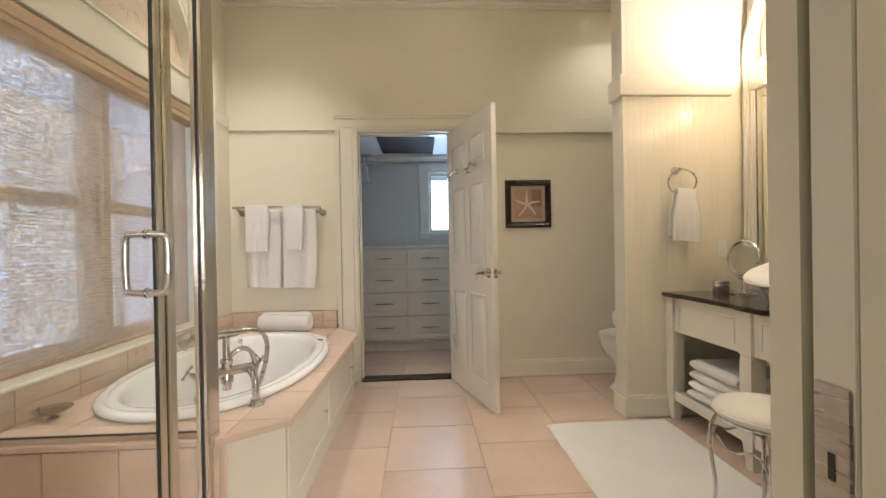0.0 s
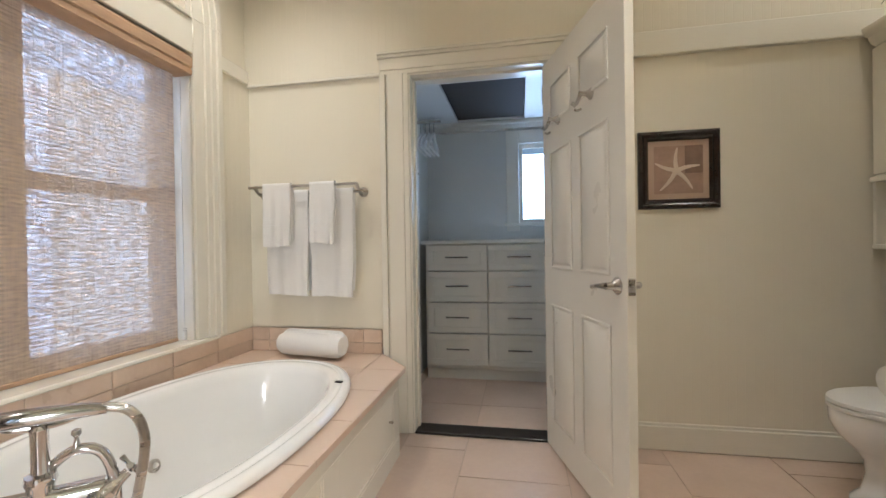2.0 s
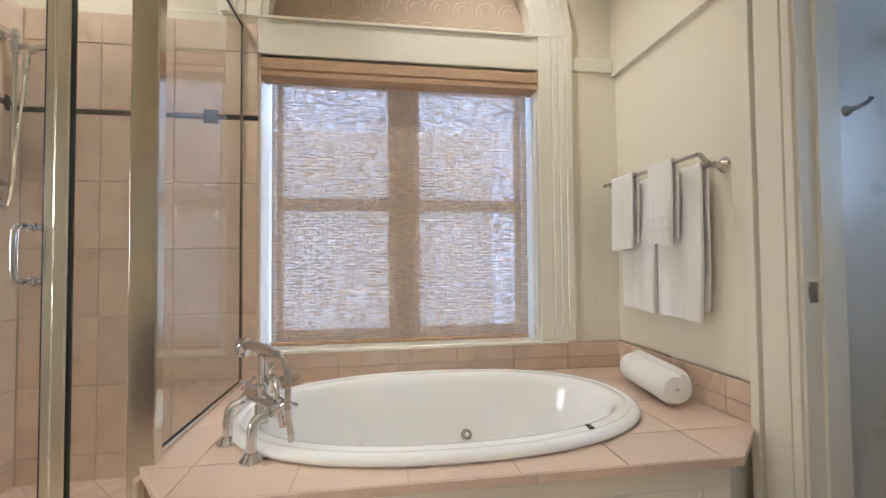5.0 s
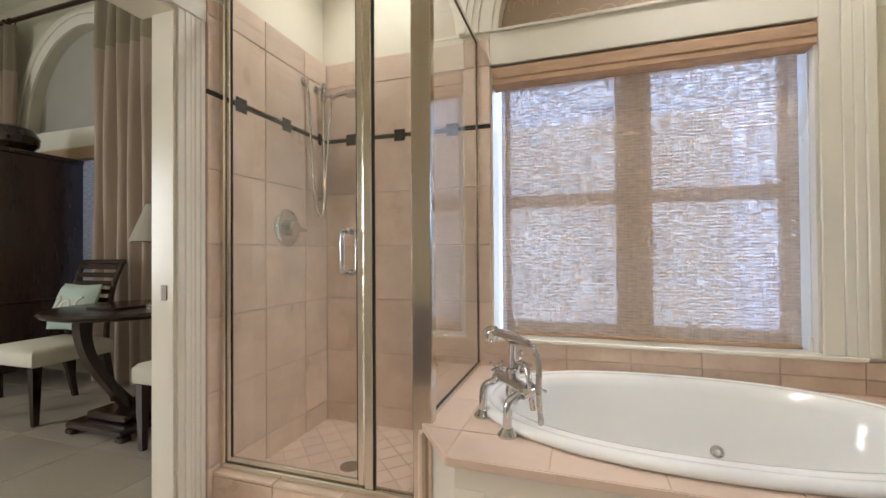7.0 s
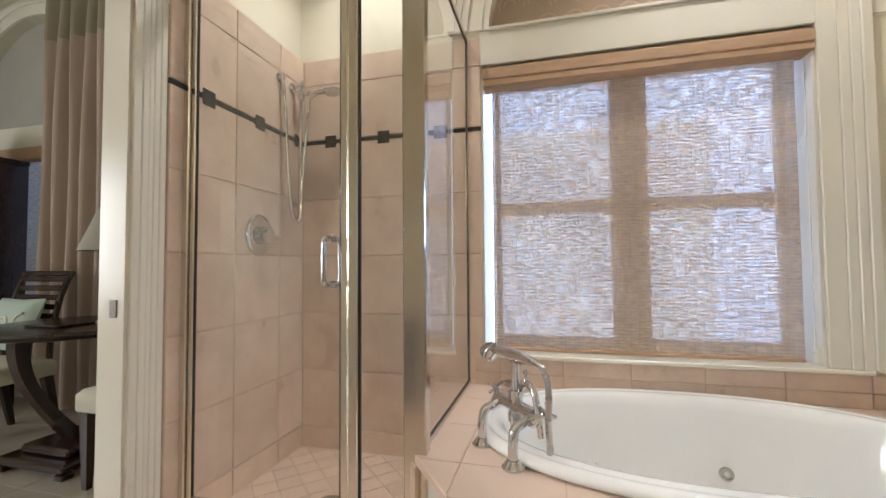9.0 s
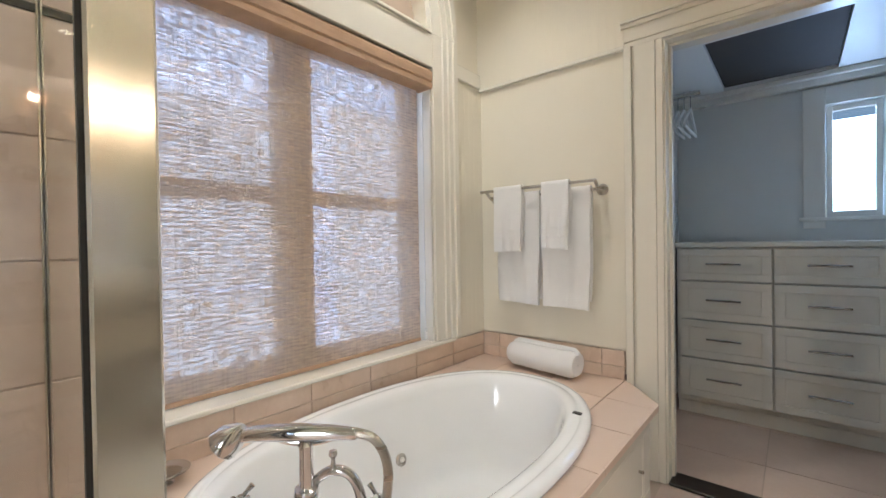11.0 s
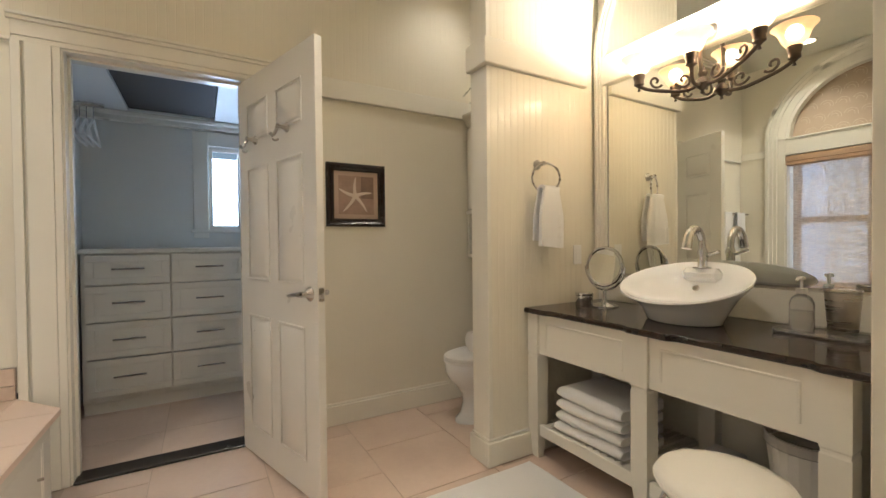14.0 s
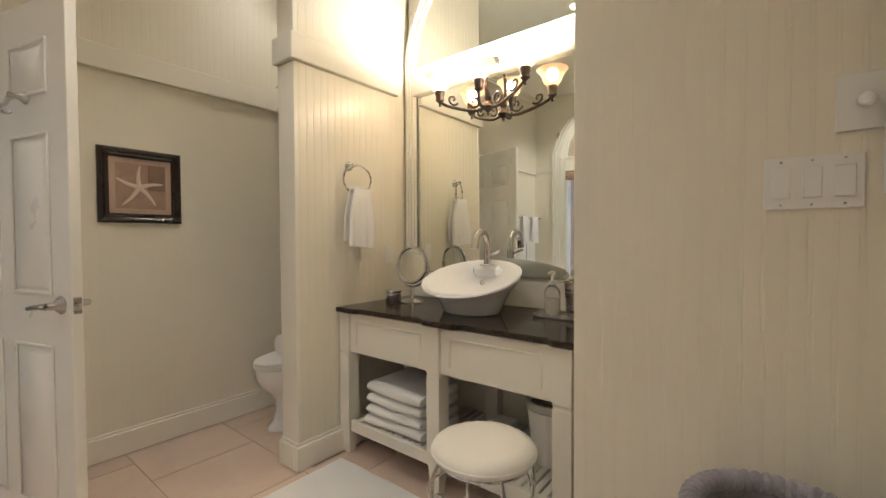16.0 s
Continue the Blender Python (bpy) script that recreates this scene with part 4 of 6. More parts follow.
for z0, z1 in rows:
    for a, b in zip([-1.338, -1.125, -0.81], [-1.125, -0.81, -0.465]):
        part("tile", M().box(a + G, b - G, SHY - 0.012, SHY, z0 + G, z1 - G, 0.002), tile_wall, shower_wall_s, smooth=0)
    for a, b in zip([SHY, 1.04, 1.355], [1.04, 1.355, 1.66 if z1 <= DECK else 1.742]):
        part("tile", M().box(SHX - 0.012, SHX, a + G, b - G, z0 + G, z1 - G, 0.002), tile_wall, shower_wall_w, smooth=0)
a = -0.465
for x in sq_x + [-1.338]:
    e = x + 0.034 if x > -1.33 else x
    part("accent_strip", M().box(e, a, SHY - 0.012, SHY + 0.001, 1.746, 1.766, 0.001), dark_tile, shower_wall_s)
    if x > -1.33:
        part("accent_square", M().box(x - 0.034, x + 0.034, SHY - 0.012, SHY + 0.002, 1.722, 1.790, 0.001), dark_tile, shower_wall_s)
    a = x - 0.034
a = SHY
for y in (0.885, 1.205, 1.520, 1.742):
    e = y - 0.034 if y < 1.7 else y
    part("accent_strip", M().box(SHX - 0.012, SHX + 0.001, a, e, 1.746, 1.766, 0.001), dark_tile, shower_wall_w)
    if y < 1.7:
        part("accent_square", M().box(SHX - 0.012, SHX + 0.002, y - 0.034, y + 0.034, 1.722, 1.790, 0.001), dark_tile, shower_wall_w)
    a = y + 0.034
# pony wall below the return glass, curb and pan
pony = solid("shower_curb", M().box(SHX, GXF - 0.03, 1.652, 1.70, 0, DECK - 0.022).box(-0.60, -0.492, SHY, 1.66, 0, 0.135), grout, "tiled shower curb and half wall", "curb", "structure", smooth=0)
for a, b in zip([SHY, 1.02, 1.335], [1.02, 1.335, 1.648]):
    part("tile", M().box(-0.606, -0.486, a + G, b - G, 0.133, 0.145, 0.002), tile_wall, pony, smooth=0)
    part("tile", M().box(-0.494, -0.484, a + G, b - G, 0.002, 0.131, 0.002), tile_wall, pony, smooth=0)
part("tile", M().box(-0.56, -0.484, 1.650, 1.662, 0.002, DECK - 0.025, 0.002).box(-0.60, -0.500, 1.64, 1.65, 0.15, DECK - 0.025, 0.002), tile_wall, pony, smooth=0)
for k in range(3):
    part("tile", M().box(SHX + k * 0.25 + G, SHX + (k + 1) * 0.25 - G, 1.642, 1.653, 0.05, DECK - 0.024, 0.002), tile_wall, pony, smooth=0)
part("cap", M().box(SHX, GXF + 0.02, 1.64, 1.70, DECK - 0.02, DECK - 0.0005, 0.002), tile_deck, pony, smooth=0)
pan = solid("shower_pan", M().box(SHX, -0.60, SHY, 1.642, -0.004, 0.046), grout, "shower floor of small diagonal tiles", "shower floor", "structure", smooth=0)
rect = [(SHX + 0.001, SHY + 0.001), (-0.606, SHY + 0.001), (-0.606, 1.641), (SHX + 0.001, 1.641)]
s = 0.104
for i in range(-16, 17):
    for j in range(-16, 17):
        cx, cy = -0.97 + (i - j) * s * 0.7071, 1.18 + (i + j) * s * 0.7071
        h = (s - 0.005) * 0.7071
        q = clip_to([(cx, cy - h), (cx + h, cy), (cx, cy + h), (cx - h, cy)], rect)
        if area(q) > 2e-4:
            part("tile", M().prism(q, 0.04, 0.050), tile_floor, pan, smooth=0)
part("drain_cover", M().lathe([(0.05, 0), (0.05, 0.004), (0.044, 0.005), (0.042, 0.002), (0.0, 0.002)], (-0.868, 1.15, 0.0505), 24), nickel, pan)

# glass enclosure
glass = thing("shower_enclosure", (GXF, 1.2, 0.145), "framed clear glass shower enclosure with a pull handle", "shower enclosure")


def post(x0, x1, y0, y1, z0, z1, name="post"):
    mm = M().box(x0, x1, y0, y1, z0, z1, 0.004)
    return part(name, mm, steel_frame, glass, smooth=30)


HY = 0.730
post(GXF - 0.02, GXF + 0.02, SHY + 0.001, HY + 0.012, 0.146, GT)
post(GXF - 0.018, GXF + 0.018, 1.412, 1.448, 0.170, GT - 0.03)
m = M().box(GXF - 0.024, GXF + 0.022, 1.612, 1.690, 0.146, GT, 0.004)
part("corner_post", m, steel_frame, glass, smooth=30)
post(GXF - 0.022, GXF + 0.022, SHY + 0.001, 1.612, GT - 0.035, GT, "header")
post(GXF - 0.022, GXF + 0.022, HY, 1.612, 0.146, 0.172, "bottom_track")
post(SHX + 0.001, GXF - 0.024, 1.655, 1.679, DECK, DECK + 0.020, "bottom_track")
post(SHX + 0.001, GXF - 0.024, 1.655, 1.679, GT - 0.020, GT, "header")
part("wall_channel", M().box(SHX + 0.001, SHX + 0.014, 1.658, 1.676, DECK + 0.02, GT - 0.02), steel_frame, glass)
door = part("shower_door", M().box(GXF - 0.003, GXF + 0.003, HY + 0.03, 1.385, 0.185, GT - 0.05), clear_glass, glass, "clear glass door")
door.visible_shadow = False
m = M()
for a, b, c_, d in ((HY + 0.014, HY + 0.034, 0.176, GT - 0.038), (1.380, 1.408, 0.176, GT - 0.038)):
    m.box(GXF - 0.011, GXF + 0.011, a, b, c_, d, 0.004)
for a, b in ((0.176, 0.196), (GT - 0.058, GT - 0.038)):
    m.box(GXF - 0.010, GXF + 0.010, HY + 0.034, 1.380, a, b, 0.003)
part("door_frame", m, steel_frame, door, smooth=30)
m = M()
for y in (HY + 0.0365, 1.3775):
    m.box(GXF - 0.005, GXF + 0.005, y - 0.0025, y + 0.0025, 0.196, GT - 0.058)
part("seal", m, rubber, door)
m = M()
for y in (1.4505, 1.6095):
    m.box(GXF - 0.006, GXF + 0.006, y - 0.0025, y + 0.0025, 0.175, GT - 0.036)
m.box(GXF - 0.03, SHX + 0.014, 1.6625, 1.6715, DECK + 0.020, DECK + 0.025).box(GXF - 0.03, SHX + 0.014, 1.6625, 1.6715, GT - 0.025, GT - 0.020)
m.box(SHX + 0.014, SHX + 0.019, 1.6625, 1.6715, DECK + 0.02, GT - 0.02).box(GXF - 0.03, GXF - 0.025, 1.6625, 1.6715, DECK + 0.02, GT - 0.02)
part("gasket", m, rubber, glass, "black glazing gasket")
pn = part("side_panel", M().box(GXF - 0.003, GXF + 0.003, 1.450, 1.610, 0.174, GT - 0.036), clear_glass, glass)
pn.visible_shadow = False
pn = part("return_panel", M().box(SHX + 0.014, GXF - 0.026, 1.664, 1.670, DECK + 0.02, GT - 0.02), clear_glass, glass)
pn.visible_shadow = False
m = M()
for s in (1, -1):
    x1 = GXF + s * 0.058
    m.tube([(GXF + s * 0.006, 1.345, 1.150), (x1 - s * 0.01, 1.345, 1.150), (x1, 1.345, 1.140), (x1, 1.345, 1.00), (x1 - s * 0.01, 1.345, 0.990), (GXF + s * 0.006, 1.345, 0.990)], 0.0095, 12, 2)
    for z in (1.150, 0.990):
        m.lathe([(0.014, 0), (0.014, 0.004), (0.010, 0.006)], (GXF + s * 0.003, 1.345, z), 14, (s, 0, 0))
part("pull_handle", m, chrome, door, "chrome pull handle")

valve = thing("shower_valve", (-0.968, SHY, 1.20), "round chrome shower valve with a lever", "shower valve")
part("escutcheon", M().lathe([(0.100, 0.0), (0.100, 0.004), (0.090, 0.013), (0.055, 0.018), (0.045, 0.015)], (-0.968, SHY, 1.205), 36, (0, 1, 0)), chrome, valve)
part("hub", M().lathe([(0.040, 0.012), (0.040, 0.055), (0.032, 0.064), (0.0, 0.066)], (-0.968, SHY, 1.205), 24, (0, 1, 0)), chrome, valve)
part("lever", M().tube([(-0.968, SHY + 0.045, 1.205), (-1.00, SHY + 0.052, 1.200), (-1.048, SHY + 0.062, 1.192)], [0.015, 0.012, 0.010], 10), chrome, valve)
rail = thing("shower_slide_bar", (-1.22, SHY, 1.40), "chrome slide bar with a hand shower and hose", "hand shower")
bx, by = -1.225, SHY + 0.055
part("bar", M().cyl((bx, by, 1.36), (bx, by, 2.07), 0.012, n=14), chrome, rail)
for z in (1.39, 2.04):
    part("bracket", M().cyl((bx, SHY, z), (bx, by, z), 0.011, n=12).lathe([(0.026, 0), (0.026, 0.006), (0.018, 0.012)], (bx, SHY, z), 20, (0, 1, 0)).ball((bx, by, z), 0.018, 14), chrome, rail)
part("slider", M().lathe([(0.016, -0.025), (0.020, -0.02), (0.020, 0.02), (0.016, 0.025)], (bx, by, 1.99), 16).cyl((bx, by, 1.99), (bx, by + 0.05, 2.0), 0.012, n=12), chrome, rail)
hs = part("hand_shower", M().tube([(bx, by + 0.05, 1.97), (bx, by + 0.09, 1.995), (bx + 0.01, by + 0.16, 1.995)], [0.013, 0.015, 0.018], 12, 2), chrome, rail)
part("spray_head", M().lathe([(0.015, 0.02), (0.03, 0.008), (0.044, -0.006), (0.042, -0.014), (0.0, -0.014)], (bx + 0.012, by + 0.20, 1.99), 22, (0, -0.25, 1)), chrome, hs)
part("hose", M().tube([(bx, by + 0.05, 1.955), (bx + 0.01, by + 0.05, 1.85), (bx + 0.03, by + 0.03, 1.55), (bx + 0.03, by + 0.02, 1.32), (bx + 0.055, by + 0.01, 1.27), (bx + 0.09, by, 1.36), (bx + 0.10, by - 0.02, 1.75), (bx + 0.115, SHY + 0.03, 2.03), (bx + 0.115, SHY, 2.045)], 0.009, 10, 3), chrome, rail)
part("wall_outlet", M().lathe([(0.026, 0), (0.026, 0.006), (0.016, 0.012), (0.014, 0.03)], (bx + 0.115, SHY, 2.045), 18, (0, 1, 0)), chrome, rail)


# ---- recessed lamps ----
for k, (dx, dy, power) in enumerate(DOWNLIGHTS):
    dl = thing("downlight", (dx, dy, TOP), "round recessed ceiling lamp, lit", "ceiling lamp", "recessed lamps")
    part("trim_ring", M().lathe([(0.055, -0.001), (0.058, -0.006), (0.080, -0.005), (0.082, 0.0)], (dx, dy, TOP), 28), white_paint, dl)
    part("lens", M().lathe([(0.0, -0.002), (0.054, -0.002), (0.054, -0.0005), (0.0, -0.0005)], (dx, dy, TOP), 24), downlight_glow, dl)


# ---- six-panel doors ----
def six_panel(w, h, t, face):
    """Raised panels of one face of a door leaf that lies in local x (width), y (thickness), z: a mesh for each panel. face: +1 or -1."""
    f = face * t / 2
    out = []
    for c0, c1 in ((0.11, w / 2 - 0.045), (w / 2 + 0.045, w - 0.11)):
        for z0, z1 in ((0.155, 0.765), (0.95, 1.545), (1.685, 1.885)):
            mm = M()
            z0, z1 = z0 * h / 2.03, z1 * h / 2.03
            for a, b, c, d, y in ((c0, c1, z0, z0 + 0.012, 0.008), (c0, c1, z1 - 0.012, z1, 0.008), (c0, c0 + 0.012, z0 + 0.012, z1 - 0.012, 0.008), (c1 - 0.012, c1, z0 + 0.012, z1 - 0.012, 0.008)):
                mm.box(a, b, f, f + face * y, c, d, 0.0025)
            ins = 0.036
            lo, hi = [(c0 + 0.018, z0 + 0.018), (c1 - 0.018, z0 + 0.018), (c1 - 0.018, z1 - 0.018), (c0 + 0.018, z1 - 0.018)], [(c0 + ins, z0 + ins), (c1 - ins, z0 + ins), (c1 - ins, z1 - ins), (c0 + ins, z1 - ins)]
            mm.loft([[(x, f - face * 0.001, z) for x, z in lo], [(x, f + face * 0.010, z) for x, z in hi]])
            out.append(mm)
    return out


hinge, tip = Vector((0.450, 3.632)), Vector((0.683, 2.850))
W = (tip - hinge).length - 0.005
ang = math.degrees(math.atan2(tip.y - hinge.y, tip.x - hinge.x))
DM = pose(hinge.x, hinge.y, 0.012, 0, 0, ang)
closet_door = thing("panel_door", (hinge.x, hinge.y, 0.012), "cream six-panel door standing open into the bathroom", "door")
leaf = part("leaf", M().box(0, W, -0.0175, 0.0175, 0, 2.018, 0.002).turn(DM), white_paint, closet_door)
for s in (1, -1):
    for mm in six_panel(W, 2.018, 0.035, s):
        part("panel", mm.turn(DM), white_paint, leaf)
for s in (1, -1):
    m = M().lathe([(0.033, 0), (0.033, 0.004), (0.026, 0.010), (0.014, 0.022), (0.012, 0.045)], (W - 0.062, s * 0.0175, 0.912), 24, (0, s, 0))
    m.tube([(W - 0.062, s * 0.062, 0.912), (W - 0.075, s * 0.068, 0.912), (W - 0.12, s * 0.066, 0.909), (W - 0.17, s * 0.064, 0.900)], [0.013, 0.011, 0.009, 0.008], 12, 2)
    part("lever_handle", m.turn(DM), nickel, closet_door, "brushed nickel lever handle")
m = M().box(W - 0.001, W + 0.003, -0.0125, 0.0125, 0.882, 0.942, 0.001).box(W + 0.002, W + 0.013, -0.006, 0.006, 0.900, 0.923, 0.003)
part("latch_plate", m.turn(DM), nickel, closet_door)
for hx in (0.215, 0.56):
    m = M().lathe([(0.024, 0), (0.024, 0.004), (0.016, 0.012), (0.009, 0.03), (0.011, 0.05)], (hx, -0.0175, 1.672), 18, (0, -1, 0))
    m.tube([(hx, -0.06, 1.672), (hx, -0.085, 1.618), (hx, -0.100, 1.632)], [0.009, 0.007, 0.009], 10, 1).tube([(hx, -0.06, 1.610), (hx, -0.078, 1.600), (hx, -0.088, 1.608)], 0.005, 8, 1)
    part("robe_hook", m.turn(DM), nickel, closet_door, "nickel double robe hook")
for z in (0.2, 1.0, 1.82):
    part("hinge", M().cyl((-0.004, -0.014, z), (-0.004, -0.014, z + 0.09), 0.006, n=10).turn(DM), nickel, closet_door)

# ---- closet contents ----
side_door = thing("flush_door", (-0.53, 4.1, 0), "plain white closet side door, shut, with robe hooks", "door")
part("leaf", M().box(-0.528, -0.512, 3.83, 4.46, 0.03, 2.06, 0.002), white_paint, side_door)
for z in (0.36, 1.0, 1.72):
    part("hinge", M().box(-0.512, -0.506, 4.452, 4.476, z, z + 0.085, 0.002), nickel, side_door)
for y in (4.10, 4.33):
    part("robe_hook", M().lathe([(0.022, 0), (0.018, 0.008), (0.009, 0.025), (0.011, 0.045)], (-0.512, y, 1.60), 14, (1, 0, 0)).tube([(-0.47, y, 1.60), (-0.44, y, 1.604), (-0.425, y, 1.62)], 0.008, 8, 1), nickel, side_door)
part("lever_handle", M().lathe([(0.026, 0), (0.02, 0.01), (0.010, 0.03)], (-0.512, 3.88, 0.93), 16, (1, 0, 0)).tube([(-0.485, 3.88, 0.93), (-0.47, 3.90, 0.93), (-0.468, 3.97, 0.925)], 0.008, 8, 1), nickel, side_door)
DX = [-0.435, 0.050, 0.535, 1.02]
dresser = thing("dresser", (0.05, 4.85, 0), "white built-in closet dresser with eight drawers and chrome pulls", "dresser")
part("body", M().box(DX[0] - 0.02, DX[2] + 0.02, 4.635, 5.098, 0.085, 1.09, 0.003), white_paint, dresser)
part("kick_board", M().box(DX[0] - 0.02, DX[2] + 0.02, 4.66, 4.68, 0.001, 0.085), white_paint, dresser)
part("top", M().box(DX[0] - 0.05, DX[2] + 0.05, 4.585, 5.098, 1.09, 1.122, 0.005), white_paint, dresser)
for i in range(2):
    for z0, z1 in ((0.882, 1.080), (0.634, 0.872), (0.386, 0.624), (0.130, 0.376)):
        x0, x1 = DX[i] + 0.005, DX[i + 1] - 0.005
        d = part("drawer_front", M().box(x0, x1, 4.603, 4.636, z0, z1, 0.002), white_paint, dresser)
        m = M()
        for a, b, c, e in ((x0, x1, z0, z0 + 0.045), (x0, x1, z1 - 0.045, z1), (x0, x0 + 0.05, z0 + 0.045, z1 - 0.045), (x1 - 0.05, x1, z0 + 0.045, z1 - 0.045)):
            m.box(a, b, 4.594, 4.603, c, e, 0.002)
        part("drawer_frame", m, white_paint, d)
        cx, cz = (x0 + x1) / 2, (z0 + z1) / 2 + 0.005
        m = M()
        pts = [(cx + u * 0.09, 4.572 + 0.006 * math.sin(abs(u) * 3), cz) for u in (-1, -0.8, -0.4, 0, 0.4, 0.8, 1)]
        m.tube(pts, [0.006, 0.005, 0.007, 0.005, 0.006], 10, 1)
        for u in (-0.065, 0.065):
            m.cyl((cx + u, 4.594, cz), (cx + u, 4.572, cz), 0.004, n=8)
        part("pull", m, dark_chrome, d, "dark chrome bar pull")
solid("closet_rod", M().cyl((-0.53, 4.55, 2.06), (-0.30, 4.55, 2.06), 0.014, n=12), nickel, "short nickel rod on the closet wall", "rod")
for k in range(4):
    x, y = -0.46 + k * 0.035, 4.55
    hg = thing("coat_hanger", (x, y, 2.06), "white plastic coat hanger on the closet rod", "hanger", "hangers")
    part("frame", M().tube([(x, y - 0.19, 1.83), (x, y - 0.17, 1.86), (x, y, 1.965), (x, y + 0.17, 1.86), (x, y + 0.19, 1.83), (x, y, 1.828), (x, y - 0.19, 1.83)], 0.008, 8), plastic_white, hg)
    part("hook", M().tube([(x, y, 1.96), (x, y, 2.03), (x, y + 0.016, 2.046), (x, y + 0.014, 2.070), (x, y - 0.004, 2.080), (x, y - 0.017, 2.068)], 0.003, 6, 2), chrome, hg)


# ---- towels ----
def hanging_towel(name, m_at, width, front, back, rad, thick, label, group, seed, band_z=0.07, gather=0.0):
    """A towel folded over a bar at the origin; hangs along -z, width along x, front towards -y."""
    rr = random.Random(seed)
    ph = [rr.uniform(0, 6.28) for _ in range(4)]
    path = [(-rad - thick, -front + front * i / 14) for i in range(15)]
    path += [(-(rad + thick) * math.cos(math.pi * i / 8), (rad + thick) * math.sin(math.pi * i / 8)) for i in range(1, 8)]
    path += [(rad + thick, -back * i / 12) for i in range(13)]
    nx = 16

    def at(i, j, inner):
        y, z = path[i]
        u = j / nx
        drop = max(0.0, -z) / max(front, back)
        sgn = -1 if i < 15 else (1 if i > 21 else 0)
        k = thick if inner else 0.0
        if i < 15:
            y += k
        elif i > 21:
            y -= k
        else:
            y, z = y * (1 - k / (rad + thick)), z * (1 - k / (rad + thick))
        wave = 0.010 * drop * math.sin(u * 7 + ph[0]) + 0.005 * drop * math.sin(u * 15 + ph[1])
        x = (u - 0.5) * width * (1 - 0.07 * drop * drop if not gather else 1 - gather + gather * min(1, drop * 2.2)) + 0.004 * math.sin(z * 14 + ph[2]) * drop
        if inner == 0 and i < 15:
            y += -abs(wave) * 1.0
        elif i > 21:
            y += 0.3 * abs(wave)
        z2 = z + (0.006 * math.sin(u * 3 + ph[3]) * drop)
        edge = min(j, nx - j)
        if not inner and edge == 0:
            y += (0.3 * thick if sgn < 0 else -0.3 * thick)
        return Vector((x, y, z2))

    mm = M()
    n = len(path)
    outer = [[at(i, j, 0) for j in range(nx + 1)] for i in range(n)]
    innr = [[at(i, j, 1) for j in range(nx + 1)] for i in range(n)]
    rings = [outer[i] + innr[i][::-1] for i in range(n)]
    mm.loft(rings)
    ob = thing(name, m_at.translation, label, "towel", group)
    part("cloth", mm.turn(m_at), towel_white, ob, smooth=60)
    if band_z:
        bm_ = M()
        for dz in (0.0, 0.045):
            row = [at(1, j, 0) for j in range(nx + 1)]
            pts = [Vector((v.x, v.y - 0.0012, -front + band_z + dz)) for v in row]
            bm_.tube(pts, 0.0022, 5)
        part("woven_band", bm_.turn(m_at), towel_white, ob)
    return ob


bar = thing("towel_bar", (-0.92, NORTH, 1.43), "brushed nickel double towel bar on the wall", "towel bar")
BYY, BZZ, RYY, RZZ = NORTH - 0.128, 1.438, NORTH - 0.066, 1.402
part("front_rail", M().cyl((-1.262, BYY, BZZ), (-0.600, BYY, BZZ), 0.008, n=14).ball((-1.264, BYY, BZZ), 0.011, 12), nickel, bar)
part("back_rail", M().cyl((-1.238, RYY, RZZ), (-0.600, RYY, RZZ), 0.008, n=14), nickel, bar)
for x in (-1.238, -0.600):
    m = M().lathe([(0.030, 0), (0.030, 0.005), (0.024, 0.014), (0.013, 0.024), (0.012, 0.05)], (x, NORTH - B, RZZ), 20, (0, -1, 0))
    m.tube([(x, NORTH - 0.058, RZZ), (x, RYY - 0.006, RZZ), (x, RYY - 0.030, RZZ + 0.014), (x, BYY + 0.012, BZZ), (x, BYY, BZZ)], 0.009, 10, 2)
    part("bracket", m, nickel, bar)
lab = "white terry bath towel folded over the towel bar"
lab2 = "small white hand towel hung over a bath towel"
hanging_towel("bath_towel", pose(-1.052, RYY, RZZ), 0.272, 0.60, 0.57, 0.010, 0.012, lab, "towels on the bar", 1, 0)
hanging_towel("bath_towel", pose(-0.772, RYY, RZZ), 0.268, 0.61, 0.57, 0.010, 0.012, lab, "towels on the bar", 2, 0)
hanging_towel("hand_towel", pose(-1.082, BYY, BZZ), 0.176, 0.345, 0.32, 0.010, 0.010, lab2, "towels on the bar", 3)
hanging_towel("hand_towel", pose(-0.800, BYY, BZZ), 0.150, 0.335, 0.31, 0.010, 0.010, lab2, "towels on the bar", 4)

# rolled towel on the deck
roll = []
for i in range(120):
    a = i / 119 * 2 * math.pi * 3.2
    roll.append((0.014 + 0.0206 * a / 6.283, a))
m = M()
rings = []
c0, c1 = Vector((-1.075, 3.545, 0.533)), Vector((-0.672, 3.485, 0.533))
ax = (c1 - c0).normalized()
sd = Vector((-ax.y, ax.x, 0))
for k in range(15):
    u = k / 14
    c = c0.lerp(c1, u)
    endk = 1 - 0.22 * (max(0, abs(u - 0.5) - 0.42) / 0.08) ** 2
    rg = []
    for off in (0.0, -0.0200):
        seq = roll if off == 0 else roll[::-1]
        for r, a in seq:
            q = (r + off) * endk * (1 + 0.02 * noise.noise(Vector((u * 6, math.cos(a) * 2, math.sin(a) * 2))))
            q = max(q, 0.002)
            rg.append(c + sd * q * math.cos(a) + Vector((0, 0, q * math.sin(a))))
    rings.append(rg)
m.loft(rings)
solid("rolled_towel", m, towel_white, "white towel rolled up on the bath deck", "towel", smooth=50, at=(-0.87, 3.49, DECK))

